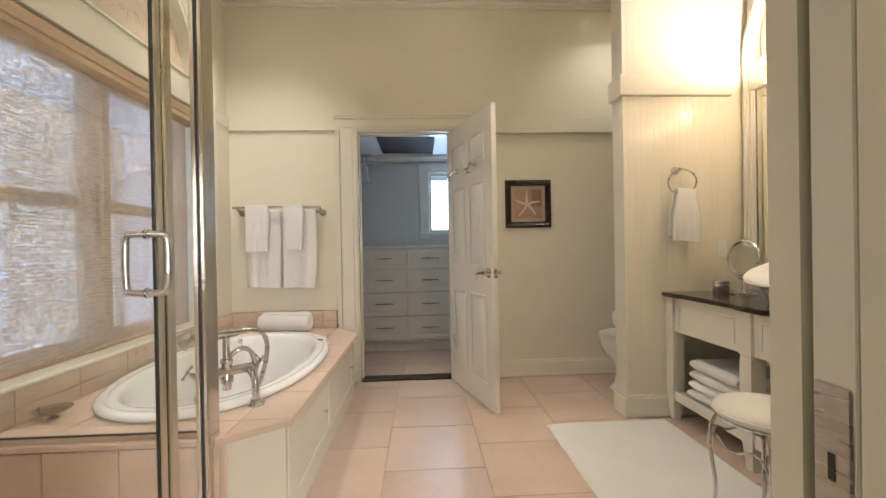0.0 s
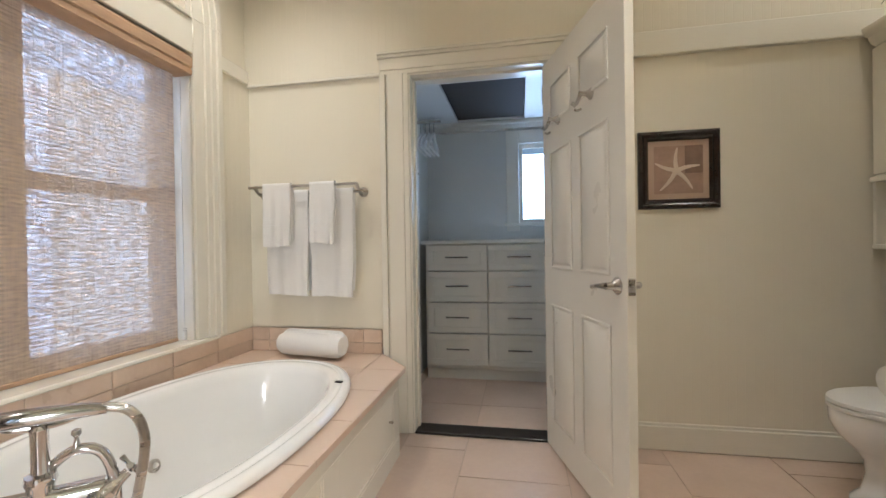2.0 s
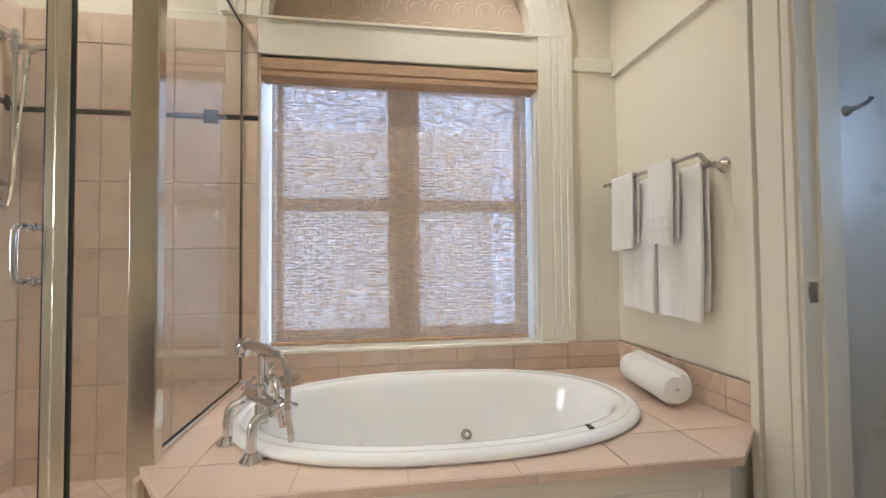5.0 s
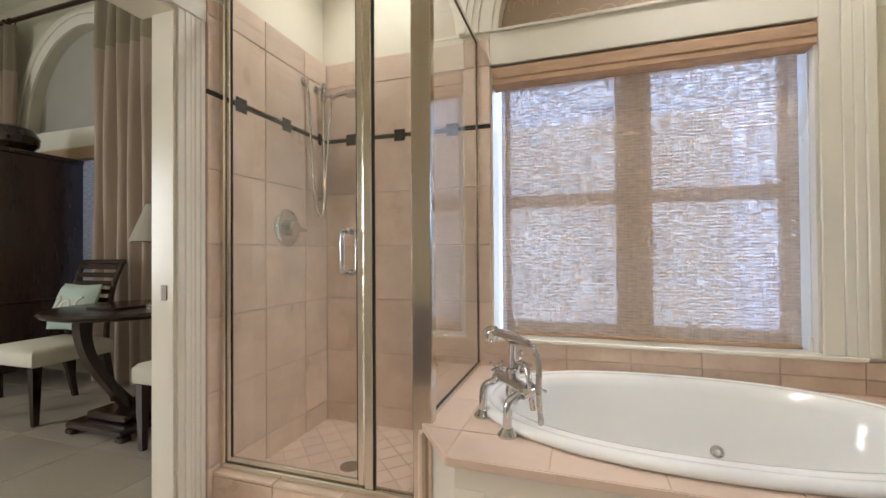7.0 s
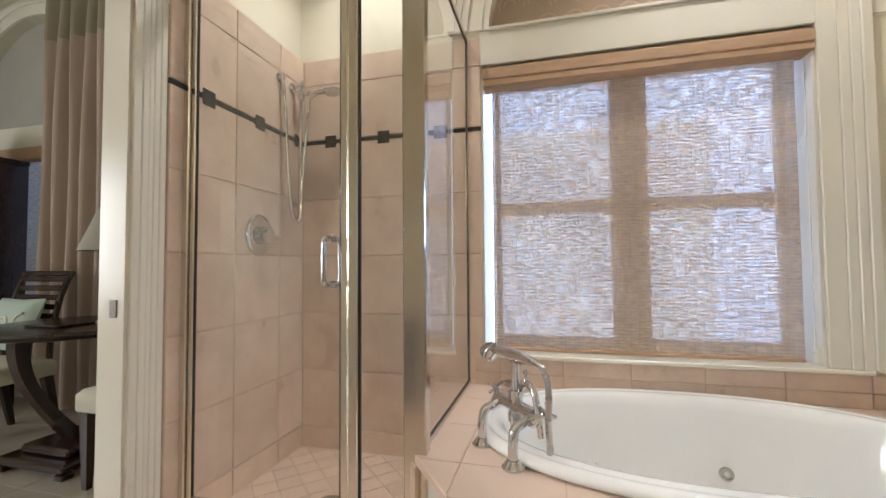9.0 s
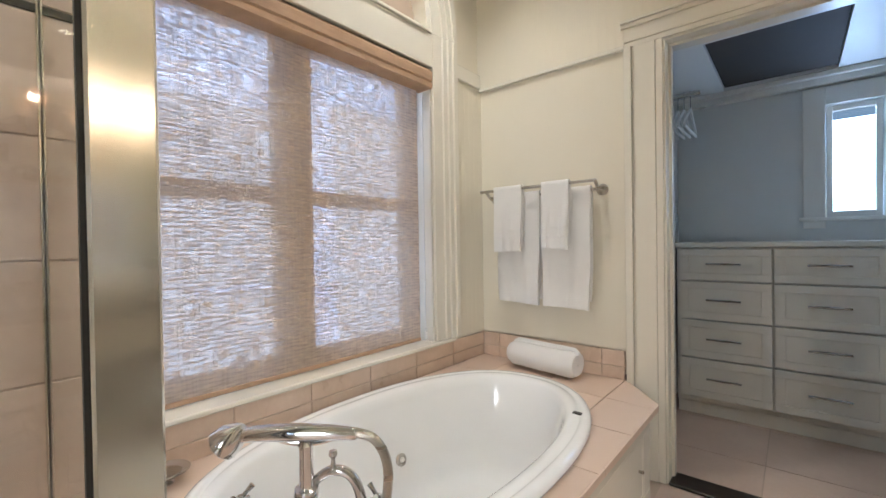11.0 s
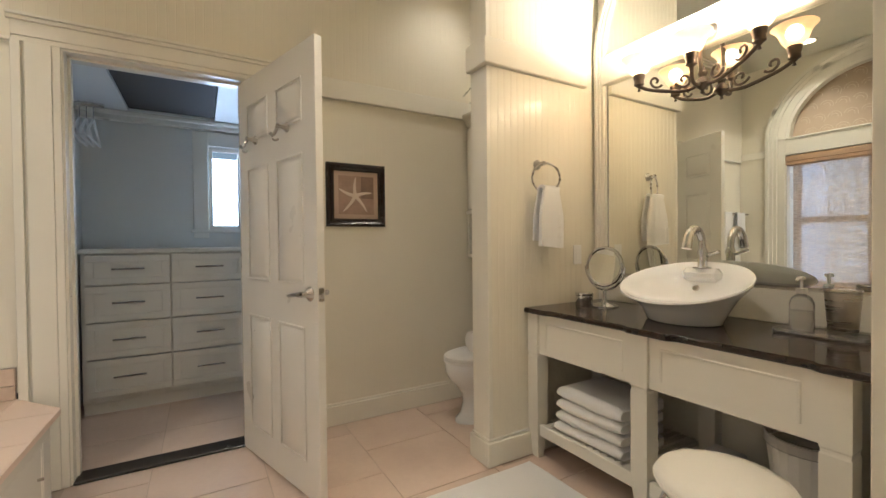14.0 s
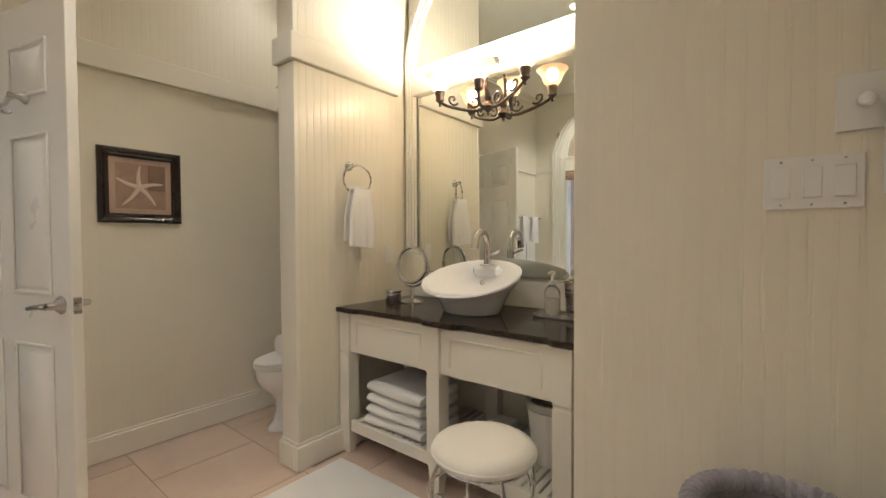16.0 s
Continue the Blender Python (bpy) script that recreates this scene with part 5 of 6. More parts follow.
# ---- framed starfish picture ----
pic = thing("framed_picture", (1.105, NORTH - B, 1.245), "starfish print in a dark carved frame", "picture")
PX0, PX1, PZ0, PZ1, PY = 0.912, 1.300, 1.250, 1.650, NORTH - B
m = M()
prof = ((0.0, 0.016), (0.006, 0.026), (0.018, 0.030), (0.030, 0.020), (0.040, 0.024), (0.050, 0.012))
rings = [[(PX0 + d, PY - h, PZ0 + d), (PX1 - d, PY - h, PZ0 + d), (PX1 - d, PY - h, PZ1 - d), (PX0 + d, PY - h, PZ1 - d)] for d, h in prof]
rings = [[(PX0, PY, PZ0), (PX1, PY, PZ0), (PX1, PY, PZ1), (PX0, PY, PZ1)]] + rings + [[(x, PY - 0.004, z) for x, _, z in rings[-1]]]
m.loft(rings, False, False)
part("frame", m, frame_wood, pic, smooth=20)
part("mat_board", M().box(PX0 + 0.045, PX1 - 0.045, PY - 0.009, PY - 0.004, PZ0 + 0.045, PZ1 - 0.045), mat_paper, pic)
part("print", M().box(PX0 + 0.078, PX1 - 0.078, PY - 0.0115, PY - 0.009, PZ0 + 0.078, PZ1 - 0.078), photo_tan, pic)
part("print_shadow", M().box(PX0 + 0.225, PX1 - 0.079, PY - 0.0125, PY - 0.0115, PZ0 + 0.18, PZ1 - 0.079), photo_dark, pic)
m = M()
sc = Vector(((PX0 + PX1) / 2 - 0.01, PY - 0.0145, 1.445))
for k, (aa, ln) in enumerate(((88, 0.118), (12, 0.112), (-52, 0.122), (-128, 0.128), (158, 0.112))):
    d = Vector((math.cos(radians(aa)), 0, math.sin(radians(aa))))
    bend = Vector((-d.z, 0, d.x)) * 0.008
    m.tube([sc, sc + d * ln * 0.5 + bend, sc + d * ln], [0.013, 0.009, 0.003], 8, 1)
m.v = [(x, sc.y + (y - sc.y) * 0.15, z) for x, y, z in m.v]
part("starfish", m, star_tan, pic)

# ---- vanity ----
VF = 1.745
vanity = thing("vanity_table", (2.04, 2.05, 0), "cream painted vanity with turned-in legs, aprons and a slatted shelf", "vanity")
posts = ((2.680, 2.752), (2.062, 2.134), (1.462, 1.534))
for y0, y1 in posts:
    for x0 in (VF, 2.24):
        yc = (y0 + y1) / 2
        h = (y1 - y0) / 2
        rings = []
        for z, k in ((0.0, 0.55), (0.14, 0.92), (0.15, 0.92), (0.16, 1.0), (0.535, 1.0), (0.541, 0.93), (0.549, 0.93), (0.555, 1.0), (0.765, 1.0)):
            hx = 0.036
            rings.append([(x0 + hx - hx * k, yc - h * k, z), (x0 + hx + hx * k, yc - h * k, z), (x0 + hx + hx * k, yc + h * k, z), (x0 + hx - hx * k, yc + h * k, z)])
        part("leg", M().loft(rings), trim_paint, vanity, smooth=20)
for (y1, y0) in ((2.680, 2.134), (2.062, 1.534)):
    m = M().box(VF + 0.016, VF + 0.036, y0, y1, 0.555, 0.765, 0.001)
    ap = part("apron", m, trim_paint, vanity)
    m = M()
    for a, b, c, d in ((y0 + 0.045, y1 - 0.045, 0.715, 0.724), (y0 + 0.045, y0 + 0.054, 0.595, 0.715), (y1 - 0.054, y1 - 0.045, 0.595, 0.715)):
        m.box(VF + 0.011, VF + 0.016, a, b, c, d, 0.002)
    part("panel_moulding", m, trim_paint, ap)
    part("back_board", M().box(2.30, 2.315, y0, y1, 0.16, 0.765), trim_paint, vanity)
    part("shelf_rail", M().box(VF + 0.012, VF + 0.036, y0, y1, 0.125, 0.185, 0.003), trim_paint, vanity)
    k = 14
    for i in range(k):
        a = y0 + (y1 - y0) * i / k
        part("shelf_slat", M().box(VF + 0.036, 2.30, a + 0.004, a + (y1 - y0) / k - 0.006, 0.158, 0.176, 0.002), trim_paint, vanity)
part("side_panel", M().box(1.817, 2.24, 2.735, 2.750, 0.555, 0.765), trim_paint, vanity)
top_poly = [(EAST - 0.001, 1.378), (1.722, 1.378), (1.722, 1.525), (1.742, 1.552), (1.742, 1.945), (1.722, 1.972), (1.722, 2.138), (1.742, 2.165), (1.742, 2.585), (1.722, 2.612), (1.722, 2.7535), (EAST - 0.001, 2.7535)]
counter = thing("countertop", (2.03, 2.05, 0.765), "polished black brown granite vanity top", "countertop")
rings = [[(x + (e if x < 2 else 0), y, z) for x, y in top_poly] for z, e in ((0.766, 0.006), (0.772, 0.0), (0.786, 0.0), (0.792, 0.005))]
part("slab", M().loft(rings), stone_top, counter, smooth=30)
splash = solid("backsplash", M().box(EAST - 0.022, EAST, 1.378, 2.7535, 0.792, 0.935, 0.003), trim_paint, "cream backsplash board behind the vanity", "backsplash", "structure")

# vessel sink
SC = Vector((2.035, 2.085, 0.793))


def egg(a, b, z, tilt, n=64, sx=0.0):
    a, b = a * 0.97, b * 1.0
    return [(SC.x + sx + a * math.cos(t), SC.y + b * math.sin(t), z + tilt * (math.cos(t) * a - 0.03 * math.sin(t) * b)) for t in (2 * math.pi * i / n for i in range(n))]


sink = thing("vessel_sink", SC, "white oval ceramic vessel sink with a raised back", "sink")
rings = [egg(a, b, SC.z + z, t * 1.35, sx=s) for a, b, z, t, s in ((0.120, 0.140, 0.0, 0, 0), (0.128, 0.150, 0.004, 0, 0), (0.145, 0.170, 0.05, 0.0, 0), (0.172, 0.208, 0.105, 0.10, -0.005), (0.200, 0.255, 0.150, 0.24, -0.012), (0.206, 0.268, 0.168, 0.28, -0.014), (0.204, 0.266, 0.175, 0.28, -0.014),
                                                     (0.196, 0.257, 0.172, 0.28, -0.014), (0.180, 0.235, 0.145, 0.22, -0.016), (0.150, 0.195, 0.110, 0.12, -0.018), (0.10, 0.14, 0.085, 0.03, -0.02), (0.03, 0.03, 0.078, 0, -0.02))]
part("bowl", M().loft(rings), ceramic, sink, smooth=50)
part("tap_ledge", M().box(SC.x + 0.118, SC.x + 0.184, SC.y - 0.085, SC.y + 0.085, SC.z + 0.16, SC.z + 0.222, 0.02), ceramic, sink)
part("drain", M().lathe([(0.024, 0), (0.022, 0.004), (0.0, 0.006)], (SC.x - 0.02, SC.y, SC.z + 0.079), 18), chrome, sink)
part("overflow", M().lathe([(0.015, 0.0), (0.014, 0.004), (0.008, 0.002), (0.0, 0.002)], (SC.x + 0.098, SC.y, SC.z + 0.135), 16, (-1, 0, 0.5)), chrome, sink)
tap = thing("sink_faucet", (SC.x + 0.150, SC.y, SC.z + 0.221), "chrome single-lever basin faucet", "faucet")
fx, fy, fz = SC.x + 0.150, SC.y, SC.z + 0.221
part("body", M().box(fx - 0.03, fx + 0.03, fy - 0.03, fy + 0.03, fz, fz + 0.008, 0.003).lathe([(0.020, 0.006), (0.019, 0.05), (0.022, 0.07), (0.016, 0.09)], (fx, fy, fz), 20), chrome, tap)
part("spout", M().tube([(fx, fy, fz + 0.07), (fx - 0.005, fy, fz + 0.14), (fx - 0.05, fy, fz + 0.185), (fx - 0.105, fy, fz + 0.16), (fx - 0.125, fy, fz + 0.09)], [0.014, 0.015, 0.017, 0.019, 0.021], 16, 3), chrome, tap)
part("lever", M().tube([(fx, fy - 0.015, fz + 0.06), (fx, fy - 0.045, fz + 0.066), (fx - 0.01, fy - 0.075, fz + 0.078)], [0.011, 0.008, 0.006], 10, 1), chrome, tap)

# things on the counter
mk = thing("makeup_mirror", (2.10, 2.545, 0.792), "round swivel makeup mirror on a chrome foot", "mirror")
mc = Vector((2.10, 2.545, 1.005))
look_d = Vector((-0.98, -0.12, 0.10)).normalized()
part("foot", M().lathe([(0.07, 0), (0.07, 0.005), (0.05, 0.014), (0.018, 0.022), (0.010, 0.04), (0.010, 0.085)], (2.10, 2.545, 0.7925), 28), chrome, mk)
sdv = look_d.cross(Vector((0, 0, 1))).normalized()
part("yoke", M().tube([mc + sdv * 0.113 * math.cos(a) + Vector((0, 0, 0.124 * math.sin(a))) for a in (math.pi + math.pi * i / 16 for i in range(17))], 0.006, 8), chrome, mk)
part("rim", M().torus(mc, 0.100, 0.010, look_d, 48, 10), chrome, mk)
part("glass", M().lathe([(0.0, -0.004), (0.098, -0.004), (0.098, 0.004), (0.0, 0.004)], mc, 40, look_d), mirror_glass, mk, "silvered mirror glass")
can = thing("small_canister", (1.99, 2.585, 0.792), "small lidded silver canister on the counter", "canister")
part("pot", M().lathe([(0.042, 0), (0.044, 0.004), (0.044, 0.062), (0.042, 0.064)], (1.99, 2.585, 0.7925), 28), chrome, can)
part("lid", M().lathe([(0.046, 0.064), (0.047, 0.074), (0.044, 0.078), (0.0, 0.080)], (1.99, 2.585, 0.7925), 28), chrome, can)
TRX, TRY = 2.17, 1.655
tray = thing("glass_tray", (TRX, TRY, 0.792), "clear tray with soap bottle on the vanity", "tray")
m = M().box(TRX - 0.075, TRX + 0.075, TRY - 0.13, TRY + 0.13, 0.7935, 0.800, 0.002)
m.box(TRX - 0.075, TRX - 0.069, TRY - 0.13, TRY + 0.13, 0.800, 0.812).box(TRX + 0.069, TRX + 0.075, TRY - 0.13, TRY + 0.13, 0.800, 0.812)
m.box(TRX - 0.069, TRX + 0.069, TRY - 0.13, TRY - 0.124, 0.800, 0.812).box(TRX - 0.069, TRX + 0.069, TRY + 0.124, TRY + 0.13, 0.800, 0.812)
part("plate", m, clear_plastic, tray)
px, py = TRX + 0.01, TRY + 0.07
pump = thing("soap_bottle", (px, py, 0.80), "clear pump soap bottle on the tray", "soap bottle")
part("bottle", M().lathe([(0.036, 0), (0.038, 0.004), (0.038, 0.10), (0.030, 0.122), (0.015, 0.134), (0.015, 0.142)], (px, py, 0.8005), 22), clear_plastic, pump)
part("liquid", M().lathe([(0.033, 0.004), (0.0345, 0.008), (0.0345, 0.072), (0.0, 0.072)], (px, py, 0.8005), 20), clear_plastic, pump)
part("pump_head", M().lathe([(0.017, 0.142), (0.017, 0.156), (0.006, 0.158), (0.006, 0.186), (0.013, 0.188), (0.013, 0.199), (0.0, 0.202)], (px, py, 0.8005), 16).tube([(px, py, 0.995), (px - 0.032, py, 0.995), (px - 0.043, py, 0.988)], 0.005, 8), plastic_white, pump)
cup = thing("silver_tumbler", (TRX - 0.02, TRY - 0.055, 0.80), "brushed silver tumbler on the tray", "tumbler")
part("cup", M().lathe([(0.038, 0), (0.039, 0.004), (0.050, 0.155), (0.054, 0.158), (0.050, 0.160), (0.046, 0.152), (0.036, 0.008), (0.0, 0.008)], (TRX - 0.02, TRY - 0.055, 0.8005), 28), nickel, cup)

# shelf towels
rng = random.Random(9)
zz = 0.177
for k in range(4):
    th = 0.058 if k < 3 else 0.066
    m = M()
    y0, y1 = 2.205 + rng.uniform(-0.004, 0.012), 2.605 + rng.uniform(-0.018, 0.01)
    rings = []
    prof = []
    for i in range(20):
        a = math.pi / 2 + math.pi * i / 19
        prof.append((0.035 * math.cos(a), th / 2 + th / 2 * math.sin(a)))
    prof = [(0.30, th)] + [(p[0] + 0.03, p[1]) for p in prof] + [(0.30, 0.0)]
    sag = rng.uniform(0.004, 0.01)
    for j in range(13):
        u = j / 12
        e = 1 - 0.35 * max(0, abs(u - 0.5) - 0.40) / 0.10
        rings.append([(1.79 + x + 0.006 * math.sin(u * 5 + k), y0 + (y1 - y0) * u, zz + th / 2 + (z - th / 2) * e + (sag * math.sin(math.pi * u) if z > th / 2 and k == 3 else 0)) for x, z in prof])
    m.loft(rings)
    tw = solid("folded_towel", m, towel_white, "thick white folded bath towel in a stack", "towel", group="stacked towels", smooth=50, at=(1.95, 2.37, zz))
    m = M()
    m.tube([(1.7935, y0 + (y1 - y0) * j / 12, zz + th / 2) for j in range(1, 12)], 0.0025, 5)
    part("fold_seam", m, towel_white, tw)
    zz += th - 0.002
tw = M()
for j in range(3):
    tw.box(1.93, 2.20, 1.91, 2.04, 0.177 + j * 0.022, 0.198 + j * 0.022, 0.008)
solid("folded_washcloths", tw, towel_white, "small pile of folded white washcloths", "towel", at=(2.06, 1.92, 0.177))

# arched mirror with casing
MY0, MY1, MC = 1.445, 2.685, 2.065
mir = thing("vanity_mirror", (EAST, MC, 0.935), "tall arched wall mirror in a cream fluted surround", "mirror")
part("lower_glass", M().box(2.305, 2.312, MY0, MY1, 0.955, 2.045), mirror_glass, mir, smooth=0)
HR = (MY1 - MY0) / 2
fan = [(MC + HR * math.cos(math.pi * i / 48), 2.22 + HR * 1.0 * math.sin(math.pi * i / 48)) for i in range(49)]
part("arched_glass", M().prism(fan, 2.305, 2.312, "x"), mirror_glass, mir, smooth=0)
part("backing", M().box(2.3125, EAST - 0.0005, MY0 - 0.06, 2.7535, 0.936, TOP), trim_paint, mir, smooth=0)
rail_ = part("cross_rail", M().box(2.284, 2.3125, MY0 - 0.03, MY1 + 0.03, 2.046, 2.215, 0.004), trim_paint, mir)
for z0, z1 in ((2.046, 2.062), (2.20, 2.215)):
    part("bead", M().box(2.276, 2.284, MY0, MY1, z0, z1, 0.003), trim_paint, rail_)
for s in (1, -1):
    m = M()
    for a, b, d in ((0.0, 0.010, 0.018), (0.010, 0.032, 0.026), (0.032, 0.047, 0.034), (0.047, 0.0645, 0.044)):
        y0, y1 = MC + s * (HR + a), MC + s * (HR + b)
        m.box(2.3125 - d, 2.3125, min(y0, y1), max(y0, y1), 0.936, 2.22, 0.002)
    part("pilaster", m, trim_paint, mir)
m = M()
for r0, r1, d in ((0.0, 0.010, 0.018), (0.010, 0.032, 0.026), (0.032, 0.047, 0.034), (0.047, 0.0645, 0.044)):
    for i in range(40):
        q = [(MC + (HR + r) * math.cos(a), 2.22 + (HR + r) * math.sin(a)) for a in (math.pi * i / 40, math.pi * (i + 1) / 40) for r in (r0, r1)]
        m.prism([q[0], q[1], q[3], q[2]], 2.3125 - d, 2.3125, "x")
part("arch_moulding", m, trim_paint, mir, smooth=40)
m = M()
for s in (1, -1):
    m.box(2.300, 2.3052, MC + s * HR - 0.006, MC + s * HR + 0.006, 0.955, 2.045)
m.box(2.300, 2.3052, MY0, MY1, 0.948, 0.958)
part("bevel_strip", m, chrome, mir)
solid("outlet_plate", M().box(2.093, 2.158, PS - 0.019, PS - 0.013, 1.008, 1.120, 0.002).box(2.108, 2.143, PS - 0.022, PS - 0.019, 1.028, 1.100, 0.002), plastic_white, "white outlet plate beside the mirror", "outlet")

# towel ring
ring = thing("towel_ring", (1.83, PS - 0.012, 1.55), "brushed nickel towel ring on the partition", "towel ring")
rc = Vector((1.845, PS - 0.065, 1.475))
part("mount", M().lathe([(0.026, 0), (0.026, 0.005), (0.018, 0.012), (0.011, 0.025), (0.012, 0.055)], (1.822, PS - 0.013, 1.557), 20, (0, -1, 0)), nickel, ring)
part("ring", M().torus((1.835, PS - 0.068, 1.480), 0.078, 0.0055, (0.35, 1, 0), 44, 8), nickel, ring)
hanging_towel("ring_towel", pose(1.845, PS - 0.074, 1.412, 0, 0, 4), 0.180, 0.30, 0.27, 0.014, 0.015, "white hand towel hung through a towel ring", "", 6, 0.06, 0.36)

# three-light fixture on the mirror's cross rail
LC = Vector((2.225, 2.105, 1.850))
Z = Vector((0, 0, 1))
light = thing("vanity_light", LC, "aged bronze vanity light with three frosted bell shades, lit", "wall lamp")
part("back_plate", M().lathe([(0.038, 0.0), (0.038, 0.006), (0.030, 0.012), (0.014, 0.018)], (2.2835, LC.y, 2.10), 28, (-1, 0, 0)), nickel, light)
part("bracket", M().tube([(2.27, LC.y, 2.10), (2.225, LC.y, 2.10), (2.200, LC.y, 2.04), (2.205, LC.y, 1.94), LC], 0.010, 10, 2), bronze, light)
part("hub", M().lathe([(0.0, -0.045), (0.009, -0.040), (0.006, -0.028), (0.020, -0.016), (0.034, 0.0), (0.028, 0.018), (0.014, 0.032), (0.020, 0.05), (0.009, 0.075), (0.0, 0.10)], LC, 20), bronze, light)
for k, yy in enumerate((2.371, 2.105, 1.850)):
    cup = Vector((2.150 if k != 1 else 2.135, yy, 1.925))
    if k == 1:
        pts = [LC + Z * 0.01, LC + Vector((-0.045, 0, -0.012)), LC + Vector((-0.085, 0, -0.005)), cup - Z * 0.012]
    else:
        d = cup - LC
        pts = [LC + Z * 0.005, LC + d * 0.25 - Z * 0.035, LC + d * 0.55 - Z * 0.035, LC + d * 0.85 - Z * 0.030, cup - Z * 0.012]
    arm = part("arm", M().tube(pts, [0.010, 0.008, 0.009, 0.008, 0.010], 8, 2), bronze, light)
    if k != 1:
        d = (cup - LC).normalized()
        o = LC + (cup - LC) * 0.72 + Z * 0.012
        part("scroll", M().tube([o + d * (0.034 * (1 - i / 16) * math.cos(i * 0.5 + 3.6)) + Z * (0.034 * (1 - i / 16) * math.sin(i * 0.5 + 3.6)) for i in range(15)], 0.006, 7, 1), bronze, arm)
        o = LC + (cup - LC) * 0.28 + Z * 0.02
        part("scroll", M().tube([o - d * (0.040 * (1 - i / 16) * math.cos(i * 0.5 + 3.6)) + Z * (0.040 * (1 - i / 16) * math.sin(i * 0.5 + 3.6)) for i in range(15)], 0.006, 7, 1), bronze, arm)
    part("cup", M().lathe([(0.0, -0.040), (0.008, -0.036), (0.004, -0.024), (0.013, -0.014), (0.024, -0.006), (0.022, 0.014), (0.027, 0.026), (0.028, 0.044), (0.0, 0.044)], cup, 16), bronze, arm)
    base = cup + Z * 0.042
    m = M().lathe([(0.022, 0.0), (0.034, 0.008), (0.048, 0.028), (0.055, 0.052), (0.068, 0.074), (0.083, 0.088), (0.081, 0.090), (0.065, 0.076), (0.052, 0.052), (0.045, 0.028), (0.030, 0.010), (0.019, 0.004)], base, 28)
    part("glass_shade", m, lamp_glass, arm, "amber frosted bell shade")
    lamp("vanity_bulb", "POINT", 20.0, (1.0, 0.935, 0.84), pose(base.x, base.y, base.z + 0.062), radius=0.03)

# ---- stool, bath mat, waste basket ----
SX, SY = 1.462, 1.645
stool = thing("vanity_stool", (SX, SY, 0), "round cream vinyl stool on scrolled chrome wire legs", "stool")
part("cushion", M().lathe([(0.0, 0.452), (0.150, 0.452), (0.165, 0.458), (0.170, 0.473), (0.161, 0.491), (0.127, 0.502), (0.065, 0.507), (0.0, 0.508)], (SX, SY, 0), 48), vinyl, stool, smooth=60)
part("piping", M().torus((SX, SY, 0.473), 0.169, 0.0035, (0, 0, 1), 56, 8), vinyl, stool)
part("seat_ring", M().torus((SX, SY, 0.446), 0.150, 0.006, (0, 0, 1), 48, 8), chrome, stool)
for k in range(4):
    a = radians(45 + 90 * k + 8)
    d = Vector((math.cos(a), math.sin(a), 0))
    o = Vector((SX, SY, 0))
    part("leg", M().tube([o + d * 0.15 + Vector((0, 0, 0.444)), o + d * 0.185 + Vector((0, 0, 0.37)), o + d * 0.17 + Vector((0, 0, 0.24)), o + d * 0.155 + Vector((0, 0, 0.12)), o + d * 0.19 + Vector((0, 0, 0.006))], 0.007, 10, 3), chrome, stool)
    d2 = Vector((math.cos(a + radians(90)), math.sin(a + radians(90)), 0))
    mid_ = (d + d2).normalized()
    part("scroll", M().tube([o + d * 0.17 + Vector((0, 0, 0.30)), o + (d * 0.8 + mid_ * 0.3).normalized() * 0.168 + Vector((0, 0, 0.385)), o + mid_ * 0.165 + Vector((0, 0, 0.33)), o + (d2 * 0.8 + mid_ * 0.3).normalized() * 0.168 + Vector((0, 0, 0.385)), o + d2 * 0.17 + Vector((0, 0, 0.30))], 0.005, 8, 3), chrome, stool)
rings = []
m = M()
nx, ny = 40, 60
vs = []
for j in range(ny + 1):
    for i in range(nx + 1):
        x, y = 0.948 + (1.70 - 0.948) * i / nx, 1.46 + (2.690 - 1.46) * j / ny
        e = min(i, nx - i, j, ny - j)
        x += 0.006 * noise.noise(Vector((y * 5, 0, i * 0.02)))
        y += 0.006 * noise.noise(Vector((x * 5, 3, j * 0.02)))
        vs.append((x, y, 0.003 if e == 0 else 0.016 + 0.003 * noise.noise(Vector((x * 7, y * 7, 0)))))
m.add(vs, [(j * (nx + 1) + i, j * (nx + 1) + i + 1, (j + 1) * (nx + 1) + i + 1, (j + 1) * (nx + 1) + i) for j in range(ny) for i in range(nx)])
solid("bath_mat", m, towel_white, "white terry bath mat spread on the tiles", "bath mat", smooth=60, at=(1.32, 2.1, 0))
WB = Vector((2.06, 1.665, 0.177))
basket = thing("waste_basket", WB, "white ribbed waste basket with a liner on the vanity shelf", "waste basket")
rings = []
for r, z in ((0.085, 0), (0.088, 0.004), (0.118, 0.27), (0.122, 0.275), (0.115, 0.272), (0.086, 0.012)):
    rings.append([WB + Vector(((r + (0.002 if i % 2 else 0)) * math.cos(2 * math.pi * i / 48), (r + (0.002 if i % 2 else 0)) * math.sin(2 * math.pi * i / 48), z)) for i in range(48)])
part("bin", M().loft(rings), plastic_white, basket, smooth=20)
part("liner", M().lathe([(0.124, 0.24), (0.1255, 0.278), (0.117, 0.280), (0.108, 0.20)], WB, 30), clear_plastic, basket, "folded clear liner")

# ---- toilet alcove ----
TX, TY = 1.60, 3.285
toilet = thing("toilet", (1.81, TY, 0), "white ceramic toilet with the lid down", "toilet")


def pear(k, z, x0, x1, w, n=40):
    out = []
    for i in range(n):
        t = 2 * math.pi * i / n
        c, s = math.cos(t), math.sin(t)
        out.append(((x0 + x1) / 2 - (x1 - x0) / 2 * c * k, TY + w / 2 * s * k * (1.0 - 0.10 * c), z))
    return out


